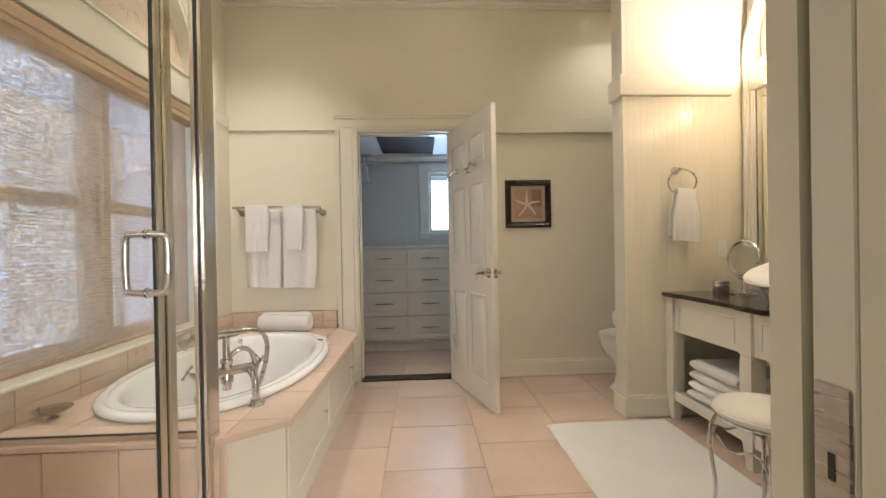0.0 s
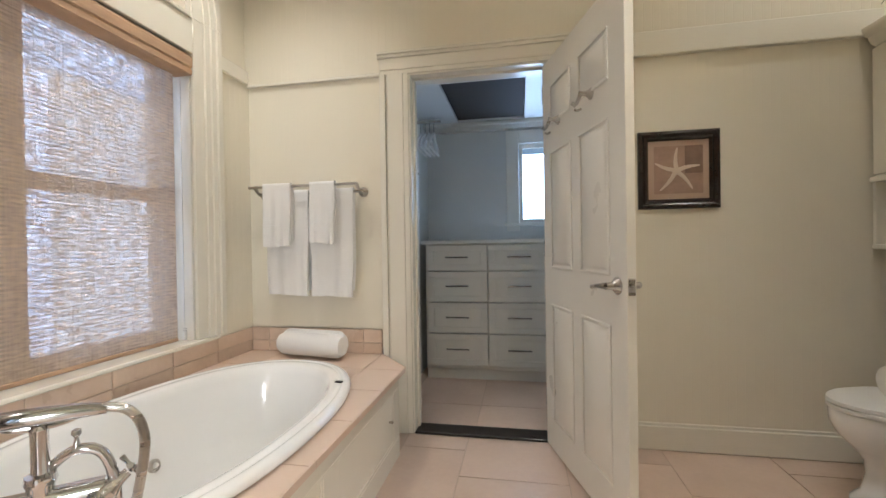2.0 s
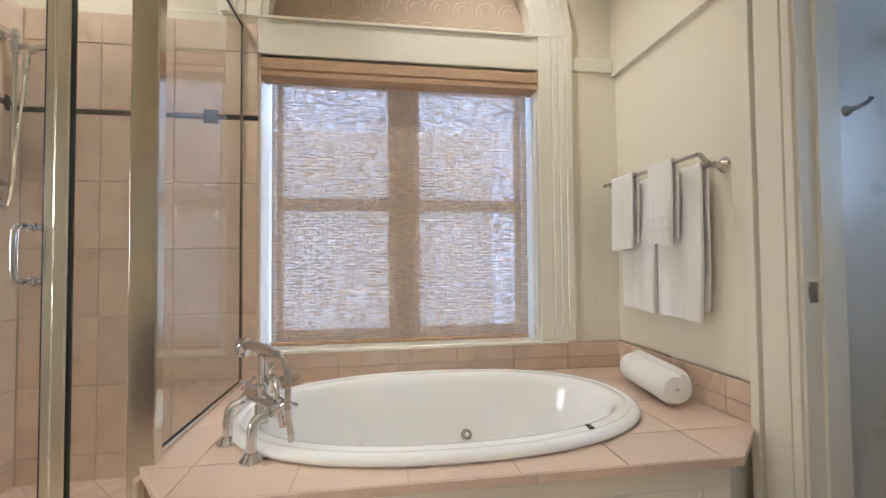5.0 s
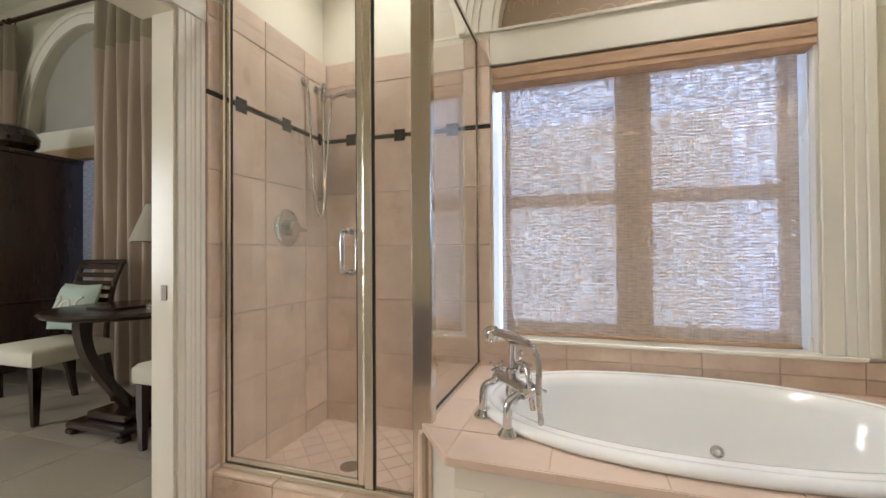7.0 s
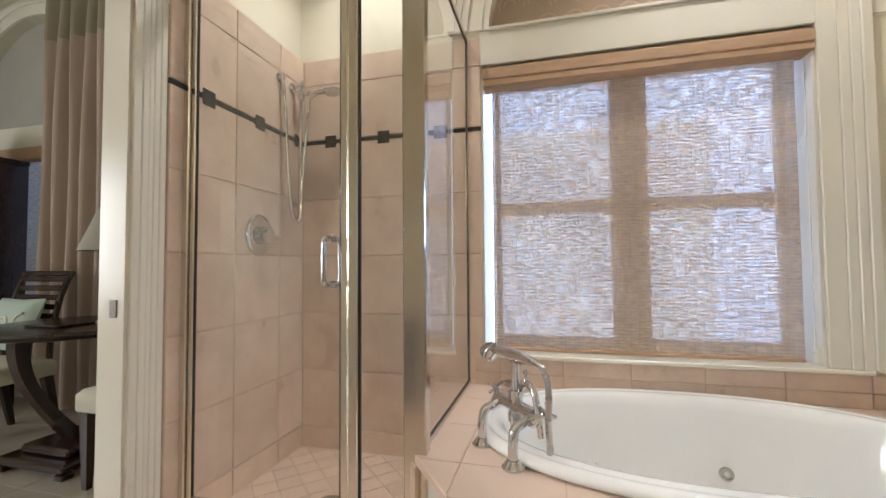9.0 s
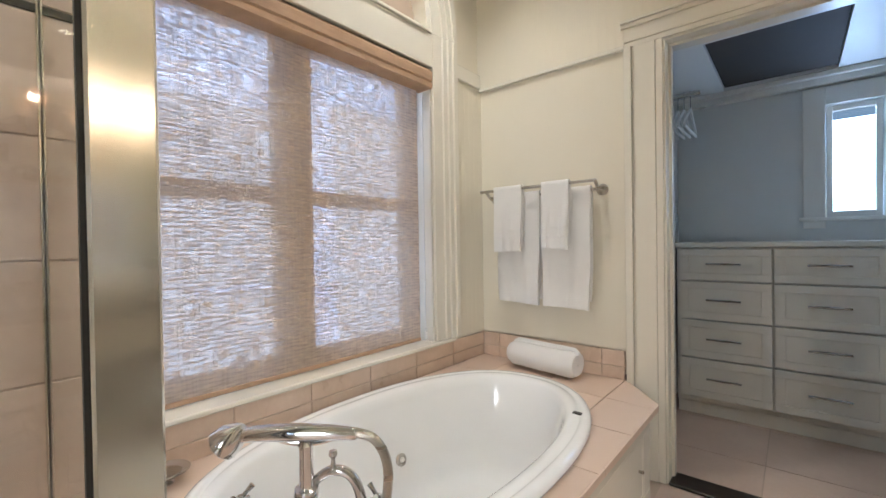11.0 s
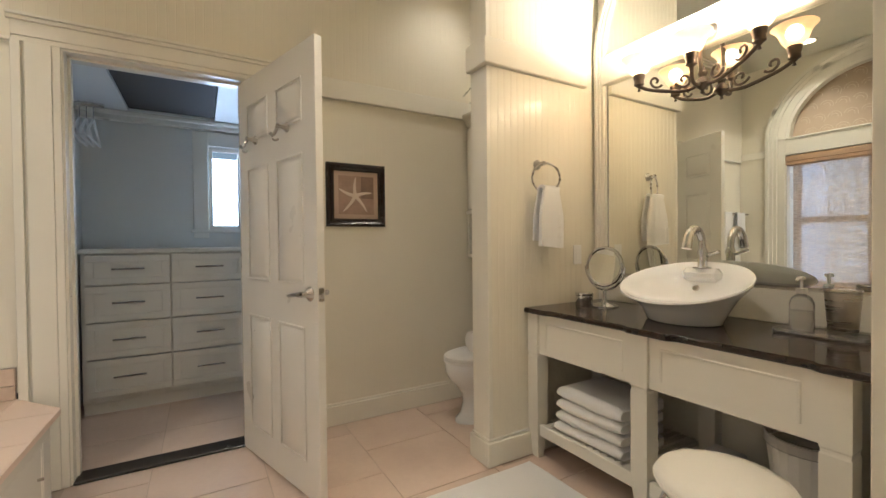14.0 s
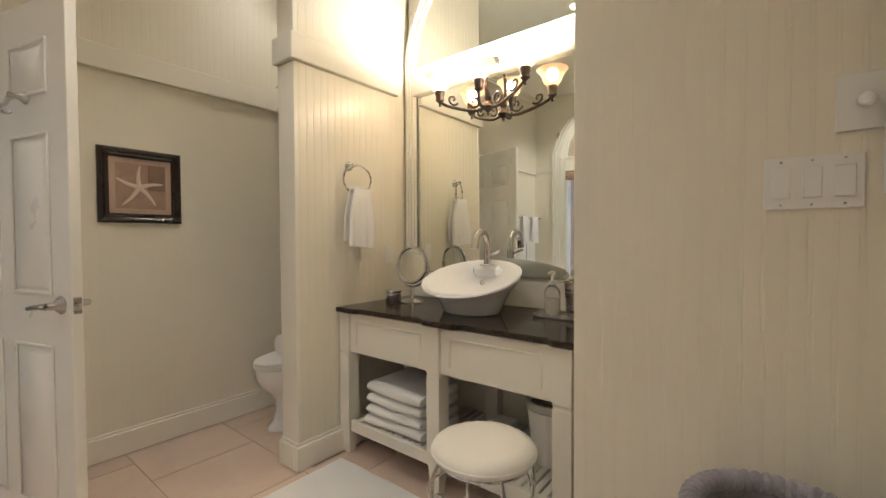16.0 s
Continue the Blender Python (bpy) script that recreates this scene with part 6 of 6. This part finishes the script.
part("pedestal", M().loft([pear(1, z, a - 0.045, b, w) for z, a, b, w in ((0.001, 1.665, 2.08, 0.235), (0.02, 1.668, 2.08, 0.25), (0.05, 1.705, 2.07, 0.215), (0.12, 1.722, 2.06, 0.20), (0.18, 1.715, 2.06, 0.215), (0.225, 1.68, 2.06, 0.27), (0.28, 1.625, 2.07, 0.33), (0.33, 1.602, 2.08, 0.36), (0.37, 1.600, 2.08, 0.366), (0.385, 1.602, 2.08, 0.362))]), ceramic, toilet, smooth=50)
part("seat", M().loft([pear(1, z, a - 0.045, 2.06, w) for z, a, w in ((0.386, 1.600, 0.365), (0.390, 1.594, 0.372), (0.402, 1.594, 0.372), (0.406, 1.600, 0.366))]), plastic_white, toilet, smooth=50)
part("lid", M().loft([pear(1, z, a - 0.045, 2.05, w) for z, a, w in ((0.408, 1.600, 0.362), (0.411, 1.594, 0.370), (0.424, 1.596, 0.366), (0.432, 1.615, 0.33), (0.435, 1.70, 0.2))]), plastic_white, toilet, smooth=50)
part("tank", M().box(2.08, 2.29, TY - 0.20, TY + 0.20, 0.37, 0.72, 0.02), ceramic, toilet)
part("tank_lid", M().box(2.07, 2.30, TY - 0.21, TY + 0.21, 0.721, 0.755, 0.010), ceramic, toilet)
part("flush_lever", M().cyl((2.08, TY + 0.13, 0.66), (2.06, TY + 0.13, 0.66), 0.010, n=12).tube([(2.062, TY + 0.13, 0.66), (2.058, TY + 0.07, 0.655)], 0.006, 8), chrome, toilet)
tp = thing("toilet_roll_holder", (1.575, PN + 0.02, 0.56), "white toilet roll on a nickel holder", "toilet roll")
part("arm", M().cyl((1.575, PN, 0.60), (1.575, PN + 0.075, 0.60), 0.008, n=12).lathe([(0.024, 0), (0.018, 0.008)], (1.575, PN, 0.60), 18, (0, 1, 0)), nickel, tp)
part("roll", M().lathe([(0.020, -0.05), (0.054, -0.05), (0.056, -0.045), (0.056, 0.045), (0.054, 0.05), (0.020, 0.05), (0.020, -0.05)], (1.575, PN + 0.085, 0.59), 30, (1, 0.0, 0)), plastic_white, tp)
cab = thing("wall_cabinet", (2.05, 3.3, 1.03), "cream wall cabinet with crown and open shelf above the toilet", "cabinet")
CX0, CY0, CY1 = 1.94, 2.92, 3.628
part("body", M().box(CX0 + 0.02, EAST, CY0, CY1, 1.36, 1.985, 0.003), trim_paint, cab)
part("side", M().box(CX0 + 0.005, EAST, CY1 - 0.02, CY1, 1.03, 1.36, 0.002), trim_paint, cab)
part("side", M().box(CX0 + 0.005, EAST, CY0, CY0 + 0.02, 1.03, 1.36, 0.002), trim_paint, cab)
part("shelf", M().box(CX0, EAST, CY0, CY1, 1.03, 1.055, 0.004), trim_paint, cab)
part("back", M().box(EAST - 0.015, EAST, CY0 + 0.02, CY1 - 0.02, 1.055, 1.36), trim_paint, cab)
part("ledge", M().box(CX0 - 0.006, EAST, CY0 - 0.006, CY1 + 0.004, 1.345, 1.372, 0.004), trim_paint, cab)
for y0, y1 in ((CY0 + 0.01, 3.26), (3.268, CY1 - 0.01)):
    d = part("door", M().box(CX0, CX0 + 0.02, y0, y1, 1.38, 1.97, 0.003), trim_paint, cab)
    part("knob", M().lathe([(0.006, 0), (0.006, 0.01), (0.013, 0.018), (0.0, 0.026)], (CX0, (y1 - 0.03 if y1 < 3.3 else y0 + 0.03), 1.45), 14, (-1, 0, 0)), nickel, d)
rings = [[(CX0 + 0.02 - d, CY0 - d * 0.4, z), (EAST, CY0 - d * 0.4, z), (EAST, CY1 + d * 0.3, z), (CX0 + 0.02 - d, CY1 + d * 0.3, z)] for z, d in ((1.985, 0.0), (2.0, 0.015), (2.03, 0.025), (2.05, 0.05), (2.062, 0.055), (2.07, 0.055))]
part("crown", M().loft(rings), trim_paint, cab, smooth=30)
fern = thing("fern_plant", (1.95, 3.25, 2.07), "small green fern on top of the cabinet", "plant")
part("pot", M().lathe([(0.045, 0), (0.06, 0.09), (0.064, 0.092), (0.055, 0.09), (0.0, 0.085)], (1.98, 3.20, 2.071), 20), dark_wood, fern)
rng = random.Random(3)
for k in range(14):
    a = radians(rng.uniform(60, 300))
    d = Vector((math.cos(a), math.sin(a), 0))
    o = Vector((1.98, 3.20, 2.15))
    ln = rng.uniform(0.20, 0.34)
    pts = [o + d * ln * u + Vector((0, 0, ln * (0.9 * u - 1.1 * u * u))) for u in (0, 0.2, 0.4, 0.6, 0.8, 1)]
    m = M().tube(pts, 0.0018, 5)
    sdv = Vector((-d.y, d.x, 0))
    for u in range(1, 12):
        q = o + d * ln * u / 12 + Vector((0, 0, ln * (0.9 * u / 12 - 1.1 * (u / 12) ** 2)))
        w = 0.030 * math.sin(math.pi * (u + 2) / 15)
        for s in (1, -1):
            e = q + sdv * s * w + d * 0.012
            m.add([q - d * 0.004, q + d * 0.006, e, e - d * 0.006 + Vector((0, 0, -0.003))], [(0, 1, 2, 3)])
    part("frond", m, leaf_green, fern)

# ---- switches, robe, hamper ----
sw = thing("light_switch", (SW - 0.012, 0.84, 1.27), "white three-gang rocker switch plate on the wall", "light switch")
FX = SW - 0.0105
part("plate", M().box(FX - 0.006, FX, 0.765, 0.930, 1.215, 1.330, 0.002), plastic_white, sw)
for y in (0.795, 0.8475, 0.900):
    part("rocker", M().box(FX - 0.010, FX - 0.005, y - 0.0165, y + 0.0165, 1.239, 1.306, 0.002), plastic_white, sw)
    part("screw", M().lathe([(0.003, 0), (0.0, 0.001)], (FX - 0.006, y, 1.225), 8, (-1, 0, 0)).lathe([(0.003, 0), (0.0, 0.001)], (FX - 0.006, y, 1.320), 8, (-1, 0, 0)), nickel, sw)
dim = thing("dimmer_switch", (SW - 0.012, 0.775, 1.43), "white dimmer plate with a round knob", "light switch")
part("plate", M().box(FX - 0.006, FX, 0.735, 0.812, 1.372, 1.490, 0.002), plastic_white, dim)
part("knob", M().lathe([(0.014, 0), (0.013, 0.016), (0.011, 0.018), (0.0, 0.018)], (FX - 0.006, 0.768, 1.432), 20, (-1, 0, 0)), plastic_white, dim)
robe = thing("bath_robe", (1.47, 0.735, 1.0), "white terry bath robe hanging from a wall hook", "robe")
rings = []
for i in range(19):
    z = 1.80 - 0.56 * i / 18
    w = 0.04 + 0.075 * min(1, i / 4) + 0.02 * i / 18
    rings.append([(SW - 0.04 + 0.9 * 0.04 * (0.4 + 0.6 * min(1, i / 4)) * math.cos(t) - 0.015 * (1 + math.cos(5 * t + i * 0.15)) * 0.5 * min(1, i / 6), 0.700 - 0.01 + (w * 0.4) * math.sin(t), z) for t in (2 * math.pi * j / 40 for j in range(40))])
part("cloth", M().loft(rings), towel_white, robe, smooth=60)
part("hook", M().lathe([(0.022, 0), (0.014, 0.01), (0.008, 0.03), (0.010, 0.05)], (SW - 0.011, 0.70, 1.79), 14, (-1, 0, 0)), nickel, robe)
HB = Vector((1.352, 0.885, 0))
hamper = thing("laundry_hamper", HB, "grey lilac plush-rimmed round hamper against the wall", "hamper")
part("body", M().lathe([(0.145, 0.001), (0.15, 0.01), (0.166, 0.58), (0.158, 0.585), (0.143, 0.02)], HB, 36), lilac_fur, hamper)
rings = []
for i in range(193):
    a = 2 * math.pi * i / 192
    rr_ = 0.017 + 0.006 * abs(math.sin(a * 24))
    rings.append([HB + Vector(((0.160 + rr_ * math.cos(b)) * math.cos(a), (0.160 + rr_ * math.cos(b)) * math.sin(a), 0.600 + rr_ * math.sin(b))) for b in (2 * math.pi * j / 10 for j in range(10))])
part("rim", M().loft(rings, False, False), lilac_fur, hamper, "ruffled plush lilac rim")
part("lining", M().lathe([(0.0, 0.50), (0.11, 0.515), (0.15, 0.56)], HB, 30), seat_cloth, hamper)


# ---- bedroom seen through the doorway ----
arm = thing("armoire", (-1.30, -2.5, 0), "black armoire with silver drawer fronts and tall doors", "armoire")
AX0, AX1, AY0, AY1 = -1.60, -1.02, -3.08, -1.93
part("upper_body", M().box(AX0, AX1 - 0.02, AY0, AY1, 0.72, 1.86, 0.004), dark_wood, arm)
part("top", M().box(AX0, AX1 + 0.02, AY0 - 0.02, AY1 + 0.015, 1.86, 1.895, 0.006), dark_wood, arm)
part("lower_body", M().box(AX0, AX1, AY0 - 0.01, AY1 + 0.01, 0.18, 0.70, 0.004), dark_wood, arm)
part("waist", M().box(AX0, AX1 + 0.015, AY0 - 0.02, AY1 + 0.02, 0.70, 0.725, 0.006), dark_wood, arm)
for x in (AX0 + 0.04, AX1 - 0.06):
    for y in (AY0 + 0.02, AY1 - 0.07):
        part("foot", M().box(x, x + 0.05, y, y + 0.05, 0.001, 0.18, 0.004), dark_wood, arm)
ym = (AY0 + AY1) / 2
for y0, y1, s in ((AY0 + 0.02, ym - 0.004, 1), (ym + 0.004, AY1 - 0.02, -1)):
    d = part("door", M().box(AX1 - 0.02, AX1 + 0.002, y0, y1, 0.745, 1.845, 0.003), dark_wood, arm)
    e = y1 - 0.10 if s > 0 else y0 + 0.10
    part("silver_strip", M().box(AX1 + 0.002, AX1 + 0.005, min(e, y1 if s > 0 else y0), max(e, y1 if s > 0 else y0), 0.76, 1.83), silver_front, d)
    part("dark_panel", M().box(AX1 + 0.002, AX1 + 0.004, y0 + 0.02 if s > 0 else e + 0.01, e - 0.01 if s > 0 else y1 - 0.02, 0.78, 1.81), stone_top, d)
    part("pull", M().box(AX1 + 0.005, AX1 + 0.02, (y1 - 0.05 if s > 0 else y0 + 0.015), (y1 - 0.015 if s > 0 else y0 + 0.05), 1.27, 1.32, 0.003), nickel, d)
    for z0, z1 in ((0.22, 0.44), (0.46, 0.68)):
        dr = part("drawer_front", M().box(AX1, AX1 + 0.012, y0, y1, z0, z1, 0.003), silver_front, arm, "silver drawer front")
        part("knob", M().lathe([(0.007, 0), (0.007, 0.012), (0.018, 0.02), (0.016, 0.03), (0.0, 0.034)], (AX1 + 0.012, (y0 + y1) / 2, (z0 + z1) / 2), 14, (1, 0, 0)), nickel, dr)
bowl = solid("lacquer_bowl", M().lathe([(0.07, 0), (0.11, 0.01), (0.185, 0.09), (0.192, 0.15), (0.15, 0.215), (0.07, 0.245), (0.0, 0.245)], (-1.25, -2.25, 1.8955), 32), stone_top, "round black lacquer vessel on the armoire", "vessel", at=(-1.25, -2.25, 1.8955))

table = thing("pedestal_table", (-1.02, -0.52, 0), "dark polished round table on a lyre pedestal", "table")
TCX, TCY = -1.02, -0.50
part("tabletop", M().lathe([(0.0, 0.70), (0.40, 0.70), (0.44, 0.712), (0.455, 0.73), (0.445, 0.742), (0.0, 0.744)], (TCX, TCY, 0), 56), dark_wood, table)
part("base", M().box(TCX - 0.24, TCX + 0.24, TCY - 0.24, TCY + 0.24, 0.03, 0.075, 0.012).box(TCX - 0.17, TCX + 0.17, TCY - 0.17, TCY + 0.17, 0.075, 0.12, 0.012), dark_wood, table)
for x in (-1, 1):
    for y in (-1, 1):
        part("foot", M().box(TCX + x * 0.21 - 0.03, TCX + x * 0.21 + 0.03, TCY + y * 0.21 - 0.03, TCY + y * 0.21 + 0.03, 0.001, 0.03, 0.005), dark_wood, table)
for s in (-1, 1):
    rings = []
    for i in range(17):
        u = i / 16
        z = 0.12 + 0.58 * u
        x = 0.02 + 0.20 * (math.sin(math.pi * u * 0.62)) + 0.04 * u
        w = 0.04 - 0.012 * math.sin(math.pi * u)
        cx, cy = TCX + s * x * 0.75, TCY - s * x * 0.66
        rings.append([(cx - w, cy - 0.035, z), (cx + w, cy - 0.035, z), (cx + w, cy + 0.035, z), (cx - w, cy + 0.035, z)])
    part("lyre_arm", M().loft(rings), dark_wood, table, smooth=60)
solid("dark_tray", M().box(-1.10, -0.82, -0.62, -0.38, 0.7445, 0.756, 0.004), dark_wood, "small dark tray on the table", "tray", at=(-0.96, -0.5, 0.7445))
lampt = thing("table_lamp", (-1.06, -0.35, 0.744), "table lamp with a pale tapered linen shade, lit", "lamp")
part("base", M().lathe([(0.06, 0), (0.06, 0.012), (0.018, 0.03), (0.012, 0.10), (0.028, 0.2), (0.012, 0.30), (0.008, 0.42)], (-1.06, -0.35, 0.7445), 24), nickel, lampt)
part("shade", M().lathe([(0.150, 1.150), (0.062, 1.385), (0.060, 1.385), (0.148, 1.150)], (-1.06, -0.35, 0), 36), lamp_cloth, lampt)
part("bulb", M().ball((-1.06, -0.35, 1.20), 0.028, 14), glow("lit bulb", (1, 0.8, 0.55), 8), lampt)


def dining_chair(name, m_at, label):
    ch = thing(name, m_at.translation, label, "chair", "chairs round the table")
    mm = M()
    rings = [[(x, y, z) for x, y in ((-0.23 + e, -0.24 + e), (0.23 - e, -0.24 + e), (0.23 - e, 0.24 - e), (-0.23 + e, 0.24 - e))] for z, e in ((0.37, 0.0), (0.38, -0.006), (0.45, -0.006), (0.475, 0.015), (0.485, 0.06))]
    part("seat", mm.loft(rings).turn(m_at), seat_cloth, ch, "cream upholstered seat", smooth=60)
    for x in (-0.2, 0.2):
        for y in (-0.21, 0.21):
            k = -0.07 if x < 0 else 0.0
            part("leg", M().loft([[(x + k * (1 - z / 0.37) + a * w, y + b * w, z) for a, b in ((-1, -1), (1, -1), (1, 1), (-1, 1))] for z, w in ((0.001, 0.015), (0.37, 0.026))]).turn(m_at), dark_wood, ch)
    for y in (-0.21, 0.21):
        part("back_post", M().tube([(-0.21, y, 0.37), (-0.22, y, 0.6), (-0.26, y, 0.85), (-0.33, y, 1.02)], 0.018, 8, 2).turn(m_at), dark_wood, ch)
    for i in range(7):
        z = 0.62 + 0.06 * i
        x = -0.222 - 0.10 * ((z - 0.6) / 0.42) ** 1.6
        part("back_slat", M().box(x - 0.008, x + 0.008, -0.21, 0.21, z - 0.018, z + 0.018, 0.004).turn(m_at), dark_wood, ch)
    part("crest_rail", M().box(-0.345, -0.315, -0.235, 0.235, 1.0, 1.035, 0.006).turn(m_at), dark_wood, ch)
    return ch


dining_chair("dining_chair", pose(-1.00, -1.26, 0), "dark slat-back chair with a cream upholstered seat")
dining_chair("dining_chair", pose(-0.98, 0.12, 0, 0, 0, -90), "dark chair with a cream seat tucked at the table")
PM = pose(-1.13, -1.25, 0.70, 0, -20, 0)
pillow = thing("throw_pillow", PM.translation, "pale aqua pillow with white scroll print on the chair", "pillow")
vs, fs = [], []
n = 16
for s in (1, -1):
    for j in range(n + 1):
        for i in range(n + 1):
            u, v = 2 * i / n - 1, 2 * j / n - 1
            th = 0.055 * (max(0, (1 - u ** 4) * (1 - v ** 4))) ** 0.6
            vs.append((s * th, 0.20 * u * (1 - 0.06 * (1 - abs(v))), 0.17 * v * (1 - 0.06 * (1 - abs(u)))))
k0 = (n + 1) ** 2
for s in (0, 1):
    fs += [(s * k0 + j * (n + 1) + i, s * k0 + j * (n + 1) + i + 1, s * k0 + (j + 1) * (n + 1) + i + 1, s * k0 + (j + 1) * (n + 1) + i) for j in range(n) for i in range(n)]
part("cushion", M().add(vs, fs).turn(PM), pillow_cloth, pillow, smooth=60)
m = M().torus((0.054, 0.0, -0.01), 0.042, 0.010, (1, 0, 0), 28, 6).tube([(0.052, -0.12, 0.05), (0.056, -0.08, 0.06), (0.056, -0.07, 0.02), (0.054, -0.11, -0.02), (0.052, -0.10, -0.06)], 0.009, 6, 2).tube([(0.052, 0.09, -0.05), (0.054, 0.12, -0.02), (0.054, 0.09, 0.01), (0.053, 0.11, 0.05), (0.05, 0.14, 0.06)], 0.009, 6, 2)
part("scroll_print", m.turn(PM), seat_cloth, pillow)

# curtains, rod and the arched bedroom window
bw = thing("window_3", (BX0, -2.125, 0.75), "tall bedroom window with an arched fabric panel", "window", kind="structure")
m = M()
for r0, r1, d in ((0.0, 0.09, 0.02), (0.09, 0.15, 0.035)):
    for i in range(36):
        q = [(-2.125 + (0.80 + r) * math.cos(a), 2.24 + (0.95 + r) * math.sin(a)) for a in (math.pi * i / 36, math.pi * (i + 1) / 36) for r in (r0, r1)]
        m.prism([q[0], q[1], q[3], q[2]], BX0, BX0 + d, "x")
part("arch_casing", m, trim_paint, bw, smooth=40)
part("head_rail", M().box(BX0 - 0.02, BX0 + 0.025, -3.0, -1.25, 2.06, 2.24, 0.004), trim_paint, bw)
part("arch_panel", M().prism([(-2.125 + 0.80 * math.cos(math.pi * i / 36), 2.24 + 0.95 * math.sin(math.pi * i / 36)) for i in range(37)], BX0 - 0.10, BX0 - 0.09, "x"), grey_panel, bw, smooth=0)
for y0, y1 in ((-3.02, -2.98), (-1.27, -1.23)):
    part("casing", M().box(BX0, BX0 + 0.03, y0 - 0.08, y1 + 0.08, 0.7, 2.06, 0.004), trim_paint, bw)
bl = thing("roller_shade", (BX0 - 0.05, -2.125, 0.75), "tan woven shade drawn over the bedroom window", "shade")
part("cloth", M().box(BX0 - 0.062, BX0 - 0.060, -3.0, -1.25, 0.75, 2.06), shade_cloth, bl, smooth=0)
part("valance", M().box(BX0 - 0.055, BX0 + 0.03, -2.98, -1.27, 1.95, 2.059, 0.008), valance_cloth, bl)
crod = thing("curtain_rod", (-1.56, -2.1, 3.27), "dark bronze curtain rod with ball ends", "curtain rod")
part("pole", M().cyl((-1.56, -3.22, 3.28), (-1.56, -0.95, 3.28), 0.022, n=16), dark_wood, crod)
for y in (-3.25, -0.93):
    part("finial", M().ball((-1.56, y, 3.28), 0.045, 16), dark_wood, crod)
for y in (-3.12, -1.0):
    part("bracket", M().box(BX0, -1.56, y - 0.012, y + 0.012, 3.27, 3.29, 0.004), dark_wood, crod)


def drape(y0, y1, folds, seed):
    rr = random.Random(seed)
    cu = thing("curtain", (-1.56, (y0 + y1) / 2, 0.02), "taupe silk curtain with an olive top band", "curtain", "curtains")
    def sheet(z0, z1, mat_, name):
        n = folds * 10
        rows_ = []
        for k in range(9):
            z = z0 + (z1 - z0) * k / 8
            pin = 0.65 + 0.35 * min(1, (3.24 - z) / 0.5)
            row = []
            for i in range(n + 1):
                u = i / n
                x = -1.57 + 0.05 * pin * math.sin(u * folds * 2 * math.pi) + 0.012 * math.sin(u * 17 + z * 2)
                row.append((x, (y0 + y1) / 2 + (u - 0.5) * (y1 - y0) * (0.92 + 0.08 * pin), z))
            rows_.append(row + [(x - 0.006, y, z) for x, y, z in row[::-1]])
        part(name, M().loft(rows_), mat_, cu, smooth=60)
    sheet(0.02, 2.82, curtain_cloth, "panel")
    sheet(2.822, 3.25, curtain_top, "top_band")
    for i in range(folds + 1):
        part("ring", M().torus((-1.56, y0 + (y1 - y0) * i / folds, 3.272), 0.030, 0.005, (0, 1, 0), 20, 6), dark_wood, cu)


drape(-3.12, -2.86, 3, 1)
drape(-1.72, -1.02, 5, 2)
solid("area_rug", M().box(-0.85, 1.2, -3.3, -1.85, 0.0, 0.012, 0.004), rug_cloth, "pale rug on the bedroom tiles", "rug", at=(0.2, -2.5, 0))

# ---- floor tiles ----
regions = [[(-0.484, SOUTH), (SW, SOUTH), (SW, 1.70), (-0.484, 1.70)],
           [(-0.335, 1.70), (SW, 1.70), (SW, NORTH - 0.03), (-0.335, NORTH - 0.03)],
           [(SW, SWY), (EAST, SWY), (EAST, 2.72), (SW, 2.72)],
           [(SW, PN), (EAST, PN), (EAST, NORTH - 0.03), (SW, NORTH - 0.03)]]
S = 0.500
for i in range(-1, 5):
    for j in range(0, 8):
        x0 = 0.005 + i * S
        y0 = 0.238 + j * S + (0.25 if i % 2 else 0)
        g = 0.0025
        cell = [(x0 + g, y0 + g), (x0 + S - g, y0 + g), (x0 + S - g, y0 + S - g), (x0 + g, y0 + S - g)]
        m = M()
        for reg in regions:
            q = clip_to(cell, reg)
            if area(q) > 2e-4:
                m.prism(q, -0.008, 0.0)
        if m.f:
            part("tile", m, tile_floor, floor, smooth=0)
for i in range(-1, 4):
    for j in range(0, 4):
        x0, y0 = 0.03 + i * S, 3.62 + j * S
        q = clip_to([(x0 + 0.0025, y0 + 0.0025), (x0 + S - 0.0025, y0 + 0.0025), (x0 + S - 0.0025, y0 + S - 0.0025), (x0 + 0.0025, y0 + S - 0.0025)], [(-0.53, 3.75), (1.3, 3.75), (1.3, 5.1), (-0.53, 5.1)])
        if area(q) > 2e-4:
            part("tile", M().prism(q, -0.008, 0.0), tile_floor, floor, smooth=0)
S2 = 0.61
for i in range(0, 9):
    for j in range(0, 8):
        x0, y0 = BX0 + i * S2 - 0.2, BY0 + j * S2
        q = clip_to([(x0 + 0.003, y0 + 0.003), (x0 + S2 - 0.003, y0 + 0.003), (x0 + S2 - 0.003, y0 + S2 - 0.003), (x0 + 0.003, y0 + S2 - 0.003)], [(BX0, BY0), (BX1, BY0), (BX1, 0.502), (BX0, 0.502)])
        if area(q) > 2e-4:
            part("tile", M().prism(q, -0.008, 0.0), bed_tile, floor_bed, smooth=0)
q = [(D0, 0.5025), (D1, 0.5025), (D1, SOUTH), (D0, SOUTH)]
part("tile", M().prism(q, -0.008, 0.0), tile_floor, floor, smooth=0)
